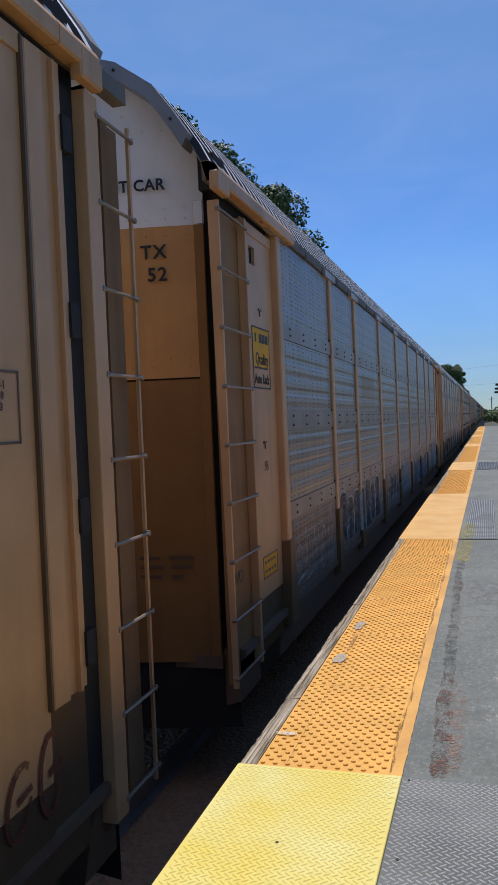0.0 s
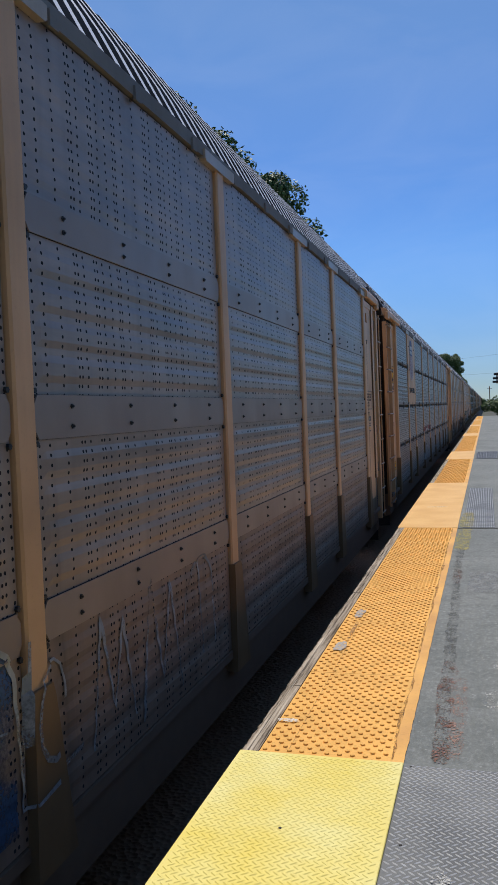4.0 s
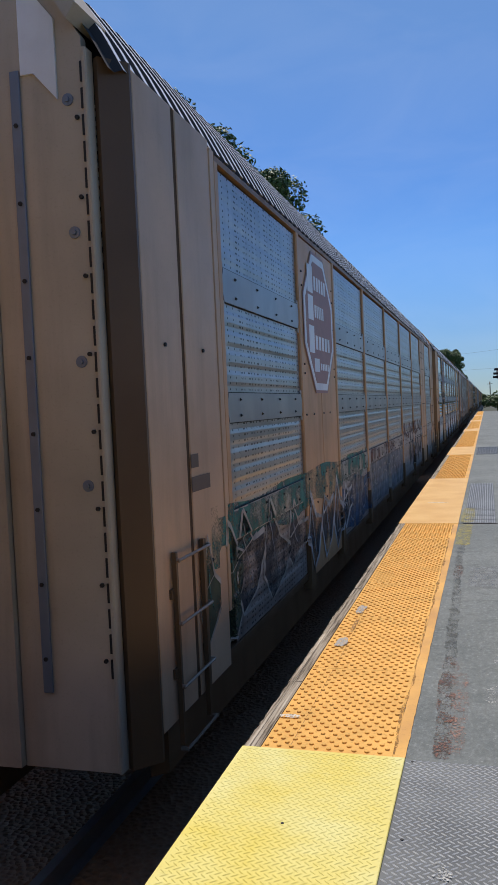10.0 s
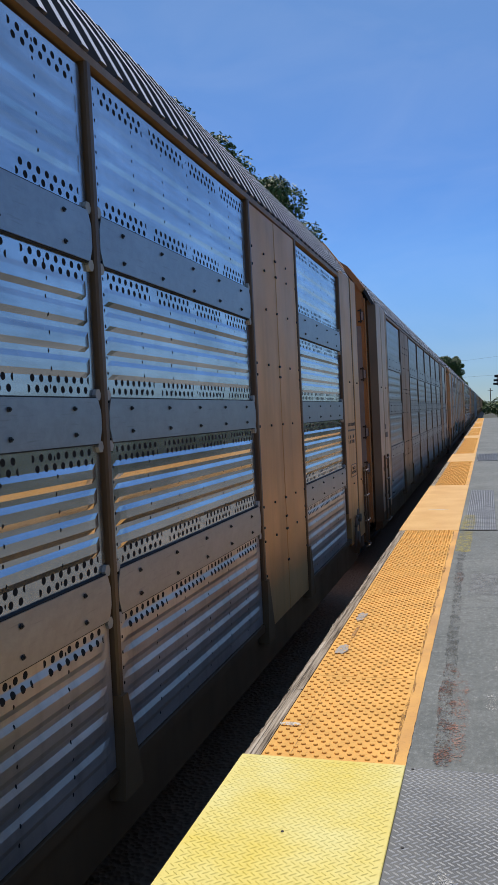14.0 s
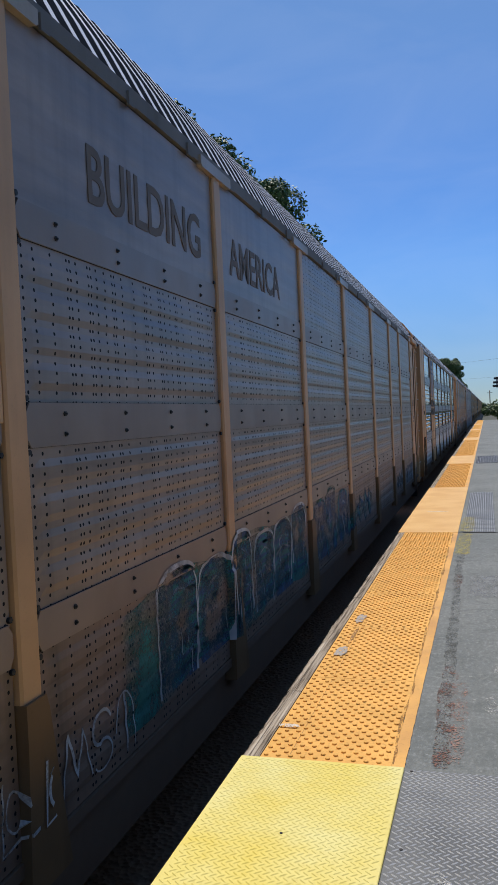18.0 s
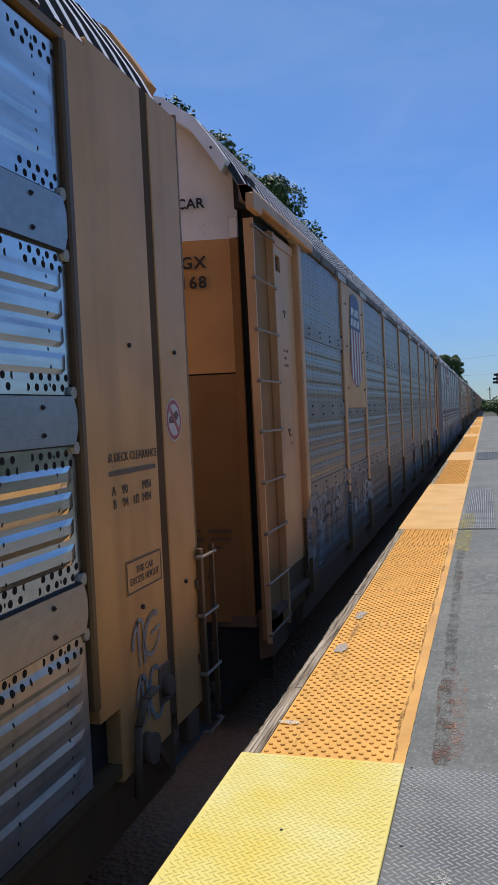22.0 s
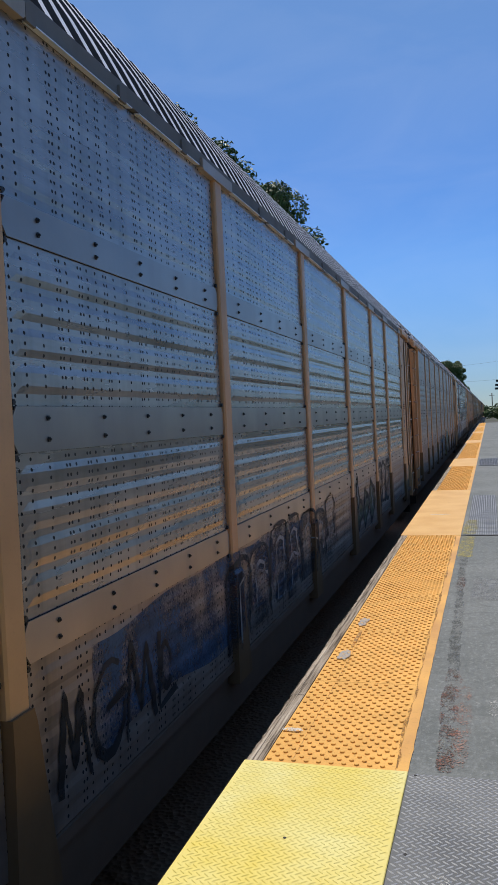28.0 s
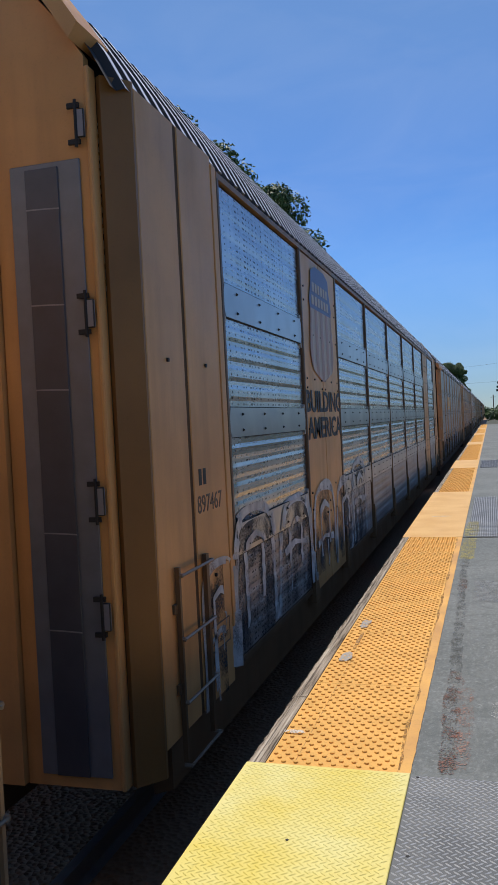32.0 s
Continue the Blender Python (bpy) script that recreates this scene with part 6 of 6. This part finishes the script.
def place(t, x, y, s, turn):
    t.matrix_basis = pose(x, y, GROUND, 0, 0, turn) @ Matrix.Diagonal((s, s, s, 1))


big = tree(13.8, 3.5, 3)
place(big, -10.6, 37.6, 1.0, 20)
other = tree(13.2, 3.3, 8)
place(other, -10.8, 32.6, 1.0, 80)
for src, x, y, s, a in ((other, -10.4, 28.6, 0.975, 200), (big, -10.7, 30.6, 0.935, 310), (big, -10.9, 24.4, 0.935, 140), (other, -10.9, 26.4, 0.945, 15), (other, -11.4, 20.0, 0.885, 300), (big, -11.2, 22.0, 0.89, 260), (big, -11.6, 13.0, 0.80, 35), (big, -8.6, 212, 1.12, 250), (other, -10.2, 222, 1.18, 30),
                        (big, -11.4, 238, 0.98, 10), (other, -11.5, 262, 1.0, 110), (other, -11.8, 300, 1.0, 10), (big, -12, 350, 0.95, 50), (big, -12, 400, 0.9, 150)):
    copy_thing(src, pose(x, y, GROUND, 0, 0, a) @ Matrix.Diagonal((s, s, s, 1)))

# the row near x 15 is out of view, added to darken the cars' reflections
bushes = []
rng = random.Random(5)
for x, y, h in [(2.9, 156, 5.6), (4.0, 151, 6.2)] + [(15 + rng.uniform(-2, 3), -20 + i * 4.2, rng.uniform(3.0, 4.6)) for i in range(42)] + [(2.5 + i * 3.1 + rng.uniform(-1, 1), 152 + rng.uniform(-8, 20), rng.uniform(3.6, 5.4)) for i in range(16)] + [(-1.0 - i * 2.0, 330 + rng.uniform(0, 30), rng.uniform(4, 6)) for i in range(3)]:
    for _ in range(7):
        bushes.append((x + rng.uniform(-2, 2), y + rng.uniform(-1.5, 1.5), GROUND + rng.uniform(0.4, 1.0) * h * 0.8, rng.uniform(0.7, 1.4)))
me = leaf_cloud(bushes, 120, 0.30, rng)
ob = new("far_bushes", me)
tagged(ob, "dark green bushes beyond the platform, with an added unseen row beside it", "bushes", kind="stuff")

# signal at the far end of the platform
sig = thing("signal_mast", "dark signal mast with slatted boards at the platform end", "signal", pose(1.72, 101.5, GROUND))
bm = bmesh.new()
rod(bm, (0, 0, 0), (0, 0, 6.9), 0.07, 10)
box(bm, -0.25, 0.25, -0.25, 0.25, 0, 0.12, 0, 0.02)
part("mast", bm, plain((0.10, 0.10, 0.10), 0.6, 0.3), sig)
for i, (z, w) in enumerate(((6.30, 0.80), (5.82, 0.90), (5.40, 0.95))):
    bm = bmesh.new()
    box(bm, -w, w, -0.14, -0.06, -0.13, 0.13, 0, 0.02)
    part("slat", bm, DARK, sig, "dark slat", (0, 0, z))
bm = bmesh.new()
box(bm, -0.55, 0.55, -0.05, 0.05, 5.2, 6.5, 0, 0.02)
part("backing", bm, WHITE, sig, "pale backing board")

pole = thing("utility_pole", "grey timber utility pole far along the track", "utility pole", pose(1.2, 300, GROUND), group="poles")
bm = bmesh.new()
rod(bm, (0, 0, 0), (0, 0, 8.6), 0.16, 8)
part("shaft", bm, BARK, pole)
bm = bmesh.new()
box(bm, -0.9, 0.9, -0.06, 0.06, 7.7, 7.85)
part("cross_arm", bm, BARK, pole)
for x in (-16, 14):
    p2 = copy_thing(pole, pose(x, 121, GROUND) @ Matrix.Diagonal((1, 1, 1.35, 1)))
for k, (za, zb) in enumerate(((7.6, 9.6), (5.9, 6.4))):
    bm = bmesh.new()
    n = 12
    pts = [(-16 + 30 * i / n, 121, za + (zb - za) * i / n - 0.5 * (1 - (2 * i / n - 1) ** 2)) for i in range(n + 1)]
    for a, b in zip(pts, pts[1:]):
        rod(bm, a, b, 0.009, 4)
    solid("overhead_cable", bm, plain((0.05, 0.05, 0.05), 0.6), "thin overhead cable between poles", "cable", group="cables")

# ---- the train ----
GREY_A, GREY_B, GREY_C = (0.325, 0.235, 0.178), (0.39, 0.345, 0.312), (0.305, 0.215, 0.165)
ZINC = (0.64, 0.642, 0.65)
TRAIN = []


def add(front, car):
    TRAIN.append((front, car))
    return car


def grey_car(label, tone=GREY_A, **kw):
    return autorack(label, "columns", "ladder", tone, kw.pop("rough", 0.37), kw.pop("metal", 0.10), kw.pop("trim", TAN), kw.pop("body", DOOR_TAN), **kw)


def zinc_car(label, tone=ZINC, rough=0.19, metal=0.94, kind="bands", body=ARMOUR, trim=TAN_DEEP, **kw):
    return autorack(label, kind, "door", tone, rough, metal, trim, body, dirt=kw.pop("dirt", 0.12), **kw)


CAR_LABEL = "grey perforated autorack with tan posts, ladders and spray paint"
c = add(-23.15, grey_car(CAR_LABEL, number=("TX", "48")))
tag_paint(c, "columns", "scrawl", 25.95, 26.46, -0.1, 0.26, None, S_RUST, 40, 0.035)
c = add(5.8, grey_car(CAR_LABEL, number=("TX", "52"), data=1))
painted_mark(c, "columns", three_blocks(8.0, 2.05, 1.5, 0.46), plain((0.33, 0.235, 0.14), 0.55), "dull brown block of a faded mark")
tag_paint(c, "columns", "scrawl", 2.2, 4.4, -0.1, 0.5, None, S_CREAM, 1, 0.03)
tag_paint(c, "columns", "arches", 4.8, 8.9, -0.16, 0.62, S_FILL, S_WHITE, 2, 0.03, S_GREY)
tag_paint(c, "columns", "shards", 9.8, 12.3, -0.16, 0.64, M_DARK, S_SILVER, 3, 0.03, S_GREY)
tag_paint(c, "columns", "bubbles", 12.5, 14.6, -0.12, 0.55, S_GREY, S_WHITE, 33, 0.025, S_BLACK)
tag_paint(c, "columns", "mist", 16, 20.5, -0.15, 0.5, M_BLUE, M_BLUE, 34, 0.03)
tag_paint(c, "columns", "arches", 21.75, 25.5, -0.18, 0.70, S_SILVER, S_BLACK, 35, 0.035, S_BLACK)
c = add(34.56, grey_car(CAR_LABEL, number=("GX", "6072"), data=1))
painted_mark(c, "columns", three_blocks(8.1, 2.06, 1.75, 0.58), plain((0.80, 0.40, 0.08), 0.6), "orange painted block of a faded mark")
tag_paint(c, "columns", "mist", 2, 3.9, -0.15, 0.35, M_BLUE, M_BLUE, 4, 0.03)
tag_paint(c, "columns", "shards", 2.1, 4.5, -0.18, 0.50, S_FILL, S_BLACK, 41, 0.05, M_BLUE)
bm = bmesh.new()
box(bm, 1.594, 1.5965, 2.06, 4.55, 0.735, 0.768)
part("paint_line", bm, S_BLACK, c, "black sprayed line")
tag_paint(c, "columns", "scrawl", 4.2, 6.7, 0.0, 0.55, None, S_BLACK, 72, 0.05)
tag_paint(c, "columns", "scrawl", 7, 9.4, 0.66, 1.08, None, S_CREAM, 5, 0.022)
tag_paint(c, "columns", "arches", 6.9, 9.4, -0.16, 0.85, M_DARK, S_CREAM, 6, 0.04, S_SILVER)
tag_paint(c, "columns", "scrawl", 6.8, 10.4, -0.16, 0.45, None, S_BLACK, 76, 0.05)
tag_paint(c, "columns", "shards", 9.7, 12.2, -0.16, 0.8, M_WHITE, S_SILVER, 42, 0.035, S_BLUE)
tag_paint(c, "columns", "arches", 12.5, 15.1, -0.16, 0.86, M_BLUE, S_CREAM, 77, 0.03, S_SILVER)
tag_paint(c, "columns", "scrawl", 13, 17.6, -0.1, 0.7, None, S_SILVER, 43, 0.03)
c = add(63.1, autorack("dark autorack with fine perforated sheets and a shield board", "perforated", "ladder", (0.225, 0.19, 0.168), 0.36, 0.12, TAN, TAN, number=("TX", "81"), boards=("board",), data=1))
shield_board(c, 5.50, 2.76, 0.88, 1.06, 1.603)
lettering("BUILDING AMERICA", 0.19, ON_SIDE, (1.602, 5.60, 1.98), LETTER, c, wide=0.9)
tag_paint(c, "perforated", "arches", 12.6, 14.9, -0.12, 0.6, None, S_SILVER, 7, 0.022)
tag_paint(c, "perforated", "scrawl", 15, 18.6, -0.08, 0.62, None, S_SILVER, 9, 0.02)
tag_paint(c, "perforated", "mist", 9.4, 12.4, 0.80, 0.93, S_LINE, S_LINE, 8, 0.03)
tag_paint(c, "perforated", "scrawl", 9.3, 11.2, -0.1, 0.60, None, S_SILVER, 60, 0.028)
tag_paint(c, "perforated", "scrawl", 24.3, 25.2, 0.1, 0.52, None, S_WHITE, 44, 0.03)
c = add(91.73, grey_car(CAR_LABEL, GREY_C, number=("TTGX", "106"), data=1, top=RUSTED, pale_arch=True))
bm = bmesh.new()
box(bm, 1.56, 1.588, 6.95, 9.2, 1.76, 2.40, 0, 0.003)
part("board", bm, plain((0.82, 0.50, 0.13), 0.6), c, "yellow painted board")
block_mark(c, 8.08, 2.08, 1.7, 0.52, 1.588, NAVY)
tag_paint(c, "columns", "arches", 3.4, 6.4, -0.16, 0.84, S_FILL, S_WHITE, 11, 0.035, S_CREAM)
tag_paint(c, "columns", "scrawl", 5.6, 9.6, 0.62, 1, None, S_BLACK, 10, 0.018)
tag_paint(c, "columns", "scrawl", 10, 13, 0.2, 0.7, None, S_BLACK, 47, 0.02)
tag_paint(c, "columns", "shards", 14.6, 17.2, -0.18, 0.66, S_FILL, S_SILVER, 36, 0.06, S_GREEN)
tag_paint(c, "columns", "arches", 17.1, 18.6, -0.16, 0.80, M_DARK, S_GREEN, 78, 0.05, S_SILVER)
tag_paint(c, "columns", "arches", 20.0, 24.6, -0.12, 0.62, M_DARK, S_WHITE, 37, 0.022, S_SILVER)
c = add(120.9, zinc_car("zinc-coloured autorack with a red octagon board and graffiti", (0.42, 0.385, 0.355), 0.33, 0.55, "columns", TAN, TAN, number=("x",), dirt=0.3, inset=False, gate=paint((0.54, 0.45, 0.335), 0.5, 0.4), data=2))
octagon_board(c, 5.42, 2.55, 1.75, 1.62, 1.597)
tag_paint(c, "columns", "shards", 0.9, 1.9, -0.15, 0.95, S_GREEN, S_CREAM, 13, 0.04, M_TEAL)
tag_paint(c, "columns", "shards", 1.7, 4.3, -0.16, 0.85, S_FILL, S_CREAM, 48, 0.05, S_SILVER)
tag_paint(c, "columns", "shards", 4.3, 7.4, -0.26, 0.76, S_FILL, S_WHITE, 79, 0.075, S_SILVER)
tag_paint(c, "columns", "mist", 6.6, 9.2, -0.15, 0.62, M_BLUE, M_BLUE, 80, 0.03)
tag_paint(c, "columns", "mist", 1.2, 9, 0.5, 0.95, M_TEAL, M_TEAL, 49, 0.03)
tag_paint(c, "columns", "scrawl", 6, 10, -0.1, 0.6, None, S_SILVER, 50, 0.03)
tag_paint(c, "columns", "mist", 9.4, 13, 0.6, 0.85, M_RED, M_RED, 14, 0.03)
tag_paint(c, "columns", "scrawl", 12, 16, 0.66, 0.95, None, M_RED, 15, 0.03)
tag_paint(c, "columns", "arches", 9.5, 14.8, -0.18, 0.72, S_GREY, S_SILVER, 15, 0.05, S_CREAM)
tag_paint(c, "columns", "mist", 15.2, 20.4, 0.75, 1.12, M_RED, M_RED, 51, 0.03)
tag_paint(c, "columns", "shards", 16.4, 20.5, -0.18, 0.95, S_FILL, S_CREAM, 52, 0.045, S_SILVER)
c = add(149.43, zinc_car("bright zinc autorack with a shield and yellow plates", number=("10186",)))
sticker(c, 0.53, 1.585)
shield_board(c, 5.42, 2.70, 1.40, 1.32, 1.597, 1)
lettering("BUILDING", 0.33, ON_SIDE, (1.597, 5.44, 1.79), LETTER, c, wide=1.42, bold=0.008)
lettering("AMERICA", 0.33, ON_SIDE, (1.597, 5.44, 1.49), LETTER, c, wide=1.42, bold=0.008)
c = add(178.28, zinc_car("grey autorack with blank brown plates", (0.36, 0.325, 0.30), 0.33, 0.5, "columns", paint((0.36, 0.18, 0.07), 0.5, 0.4), BROWN, number=("x",), dirt=0.3, data=3))
tag_paint(c, "columns", "scrawl", 1.6, 4.2, -0.14, 0.5, None, S_SILVER, 16, 0.02)
c = add(206.42, grey_car("grey autorack with a shield board, tan posts and graffiti", GREY_A, number=("GX", "327"), boards=("board",), data=2, body=TAN, smooth_bays=(2, 3)))
shield_board(c, 5.72, 2.55, 1.20, 1.42, 1.603)
for txt, y in (("BUILDING", 8.3), ("AMERICA", 10.65)):
    lettering(txt, 0.42, ON_SIDE, (1.5815, y, 2.86), LETTER_FADED, c, wide=0.92, bold=0.006)
tag_paint(c, "columns", "scrawl", 5.3, 7.7, -0.14, 0.2, None, S_WHITE, 17, 0.02)
tag_paint(c, "columns", "mist", 7.6, 12.2, -0.05, 0.75, M_TEAL, M_TEAL, 19, 0.03)
tag_paint(c, "columns", "arches", 8.1, 12.2, -0.1, 0.74, M_BLUE, S_WHITE, 18, 0.035, M_WHITE)
tag_paint(c, "columns", "arches", 12.6, 14.9, -0.16, 0.70, M_BLUE, M_TEAL, 38, 0.05, M_WHITE)
tag_paint(c, "columns", "shards", 12.7, 17.4, -0.17, 0.5, M_TEAL, M_BLUE, 81, 0.07, S_SILVER)
tag_paint(c, "columns", "shards", 20.95, 22.6, -0.18, 0.30, S_BLACK, S_SILVER, 57, 0.04, S_CREAM, 4)
tag_paint(c, "columns", "arches", 22.95, 25.2, -0.18, 0.26, S_GREY, S_BLACK, 61, 0.03, S_SILVER)
c = add(235.24, zinc_car("bright zinc autorack with a shield and yellow plates", number=("10408",)))
sticker(c, 0.53, 1.585)
sticker(c, 26.31, 1.585)
shield_board(c, 5.42, 2.70, 1.40, 1.32, 1.597, 1)
lettering("BUILDING", 0.33, ON_SIDE, (1.597, 5.44, 1.79), LETTER, c, wide=1.42, bold=0.008)
lettering("AMERICA", 0.33, ON_SIDE, (1.597, 5.44, 1.49), LETTER, c, wide=1.42, bold=0.008)
tag_paint(c, "bands", "scrawl", 5.2, 6, -0.1, 0.4, None, S_WHITE, 20, 0.03)
tag_paint(c, "bands", "scrawl", 25.50, 25.90, 0.22, 0.50, None, S_SILVER, 53, 0.035)
tag_paint(c, "bands", "scrawl", 25.52, 25.92, -0.12, 0.18, None, S_SILVER, 56, 0.035)
c = add(263.5, grey_car("grey autorack with a shield board, pale gable and graffiti", (0.205, 0.155, 0.128), number=("GX", "168"), boards=("board",), data=2, pale_arch=True))
shield_board(c, 5.72, 2.62, 1.15, 1.40, 1.603)
tag_paint(c, "columns", "arches", 1.9, 6.5, -0.2, 0.78, M_WHITE, S_SILVER, 21, 0.05, S_FILL)
tag_paint(c, "columns", "scrawl", 6, 7, 0.1, 0.45, None, S_WHITE, 54, 0.05)
tag_paint(c, "columns", "arches", 6.9, 9.3, 0.0, 0.7, None, M_WHITE, 39, 0.04, S_SILVER)
tag_paint(c, "columns", "scrawl", 10.0, 12.0, -0.05, 0.5, None, M_WHITE, 82, 0.04)
tag_paint(c, "columns", "scrawl", 10.3, 11.3, -0.19, -0.06, None, S_RUST, 83, 0.02)
tag_paint(c, "columns", "arches", 14.4, 17.9, -0.12, 0.66, M_WHITE, S_SILVER, 22, 0.03, S_FILL)
tag_paint(c, "columns", "mist", 23.6, 25.7, -0.1, 0.8, M_BLUE, M_BLUE, 23, 0.03)
tag_paint(c, "columns", "bubbles", 20.95, 22.2, 0.05, 0.82, S_WHITE, S_BLACK, 58, 0.035, S_BLACK)
tag_paint(c, "columns", "bubbles", 18.4, 20.6, -0.16, 0.55, S_GREEN, S_SILVER, 59, 0.025, S_CREAM)
tag_paint(c, "columns", "arches", 21.9, 22.6, -0.1, 0.75, None, S_SILVER, 84, 0.02, M_BLUE)
c = add(292.05, grey_car("grey autorack with maroon stripes, red board and grey posts", GREY_B, number=("TX", "12"), trim=GREY_TRIM, body=paint((0.34, 0.35, 0.36), 0.5, 0.3, 0.2), data=2, ledge=True, pale_arch=True))
bm = bmesh.new()
box(bm, 1.56, 1.598, 6.78, 9.47, 2.66, 3.40, 0, 0.004)
box(bm, 1.598, 1.602, 7.75, 9.2, 3.0, 3.14, 1)
box(bm, 1.598, 1.602, 8.0, 9.1, 2.84, 2.90, 1)
for i in range(5):
    prism(bm, [(6.98 + 0.02 * i, 3.25 - 0.07 * i), (7.36 + 0.03 * i, 3.22 - 0.07 * i), (7.38 + 0.03 * i, 3.18 - 0.07 * i), (7.0 + 0.02 * i, 3.21 - 0.07 * i)], "x", 1.598, 1.602, 1)
part("red_board", bm, (plain((0.27, 0.05, 0.042), 0.5), WHITE), c, "maroon board with white marks")
prof = spray_profile("columns", "ladder")
for z0, z1 in ((1.18, 1.36), (1.0, 1.10), (0.86, 0.94), (0.32, 0.42), (0.12, 0.22), (-0.08, 0.02), (0.46, 0.54), (0.24, 0.30), (0.04, 0.10), (-0.15, -0.10)):
    bm = bmesh.new()
    zs = [z0] + [p[1] for p in prof if z0 < p[1] < z1] + [z1]
    for a, b in zip(POSTS_L, POSTS_L[1:]):
        rows = [[bm.verts.new((surface_at(prof, z) + 0.0025, y, z)) for y in (a + 0.09, b - 0.09)] for z in zs]
        for r0, r1 in zip(rows, rows[1:]):
            bm.faces.new((r0[0], r0[1], r1[1], r1[0]))
    part("stripe", bm, MAROON, c, "maroon painted stripe")
tag_paint(c, "columns", "mist", 7, 12, -0.14, 0.52, M_TEAL, M_TEAL, 24, 0.03)
tag_paint(c, "columns", "scrawl", 7.2, 12.2, -0.1, 0.5, None, S_BLUE, 55, 0.03)
c = add(320.13, grey_car("grey autorack with tan posts and dark graffiti", GREY_B, number=("TX", "77"), rough=0.27, metal=0.6, data=2, ledge=True, posts=(1.95, 4.66, 6.65, 9.52, 12.51, 15.40, 18.12, 20.78, 22.77, 25.52)))
mane = [[(6.86 + 0.05 * k, 2.34 - 0.085 * k), (7.30, 2.36 - 0.085 * k), (7.66 - 0.07 * k, 2.30 - 0.085 * k), (7.54 - 0.07 * k, 2.28 - 0.085 * k), (7.25, 2.305 - 0.085 * k), (6.90 + 0.05 * k, 2.285 - 0.085 * k)] for k in range(5)]
blocks = [[(y, z), (y + 0.20, z), (y + 0.29, z + 0.36), (y + 0.09, z + 0.36)] for y, z in ((8.12, 1.98), (8.42, 1.99))] + [[(8.80, 2.0), (9.22, 1.98), (9.33, 2.03), (9.36, 2.17), (9.30, 2.21), (9.37, 2.25), (9.36, 2.34), (9.28, 2.37), (8.92, 2.37), (8.85, 2.30)]]
words = [[(y, 1.80), (y + 0.085, 1.80), (y + 0.105, 1.90), (y + 0.02, 1.90)] for y in [6.86 + 0.13 * i for i in range(7)] + [7.90 + 0.15 * i for i in range(9)]]
painted_mark(c, "columns", mane + blocks + words, plain((0.035, 0.038, 0.05), 0.5), "dark painted bars and blocks of a faded mark")
tag_paint(c, "columns", "mist", 10.2, 14.9, 0, 0.7, M_BLUE, M_BLUE, 25, 0.03)
tag_paint(c, "columns", "scrawl", 9.8, 11.3, -0.1, 0.42, None, S_BLACK, 26, 0.06)
tag_paint(c, "columns", "arches", 1.2, 4.5, -0.2, 0.55, S_FILL, S_SILVER, 73, 0.04, M_DARK)
tag_paint(c, "columns", "arches", 12.3, 16.8, -0.14, 0.66, M_DARK, S_BLACK, 27, 0.05, S_SILVER)
tag_paint(c, "columns", "shards", 18.4, 20.4, -0.18, 0.72, S_GREEN, S_BLACK, 28, 0.11, S_SILVER)
tag_paint(c, "columns", "bubbles", 20.9, 22.5, 0.0, 0.72, M_DARK, S_BLACK, 85, 0.09, S_BLACK)
c = add(348.70, grey_car("grey autorack with tan posts and a teal mural", GREY_A, number=("TGX", "3781"), data=2, ledge=True, pale_arch=True))
tag_paint(c, "columns", "mist", 16.5, 17.95, 0.05, 0.74, M_TEAL, M_TEAL, 29, 0.03)
tag_paint(c, "columns", "mist", 18.25, 19.3, 0.1, 0.5, M_TEAL, M_TEAL, 30, 0.03)
tag_paint(c, "columns", "arches", 15.25, 17.15, -0.32, 0.76, S_FILL, S_YELLOW, 30, 0.09, S_GREY, 1)
tag_paint(c, "columns", "arches", 11.0, 15.0, -0.16, 0.66, S_FILL, S_SILVER, 86, 0.05, S_GREY)
c = add(377.63, zinc_car("zinc autorack with a shield, tan plates and white graffiti", (0.52, 0.51, 0.51), 0.27, 0.85, "columns", ARMOUR, TAN, number=("897467",), dirt=0.2))
shield_board(c, 5.42, 2.70, 1.40, 1.32, 1.597, 2)
lettering("BUILDING", 0.33, ON_SIDE, (1.597, 5.44, 1.79), LETTER, c, wide=1.42, bold=0.008)
lettering("AMERICA", 0.33, ON_SIDE, (1.597, 5.44, 1.49), LETTER, c, wide=1.42, bold=0.008)
tag_paint(c, "columns", "arches", 1.75, 8.6, -0.22, 0.98, M_DARK, S_WHITE, 31, 0.13, S_WHITE, 5)
tag_paint(c, "columns", "arches", 0.98, 1.72, -0.35, 0.78, M_DARK, S_WHITE, 87, 0.11, S_WHITE, 1)

for front, c in TRAIN:
    for ch in c.children:
        ch.location.z -= RAIL
for k, src in enumerate((2, 4, 5, 1, 8, 6, 10, 12, 4)):
    TRAIN.append((405.9 + 28.56 * k, copy_thing(TRAIN[src][1], pose(0, 0, 0))))


def motions():
    for front, c in TRAIN:
        walk(c, [(t, pose(TRACK, front - SPEED * t, RAIL)) for t in (0.0, 8.0, 16.0, 24.0, 32.0)])


motions()
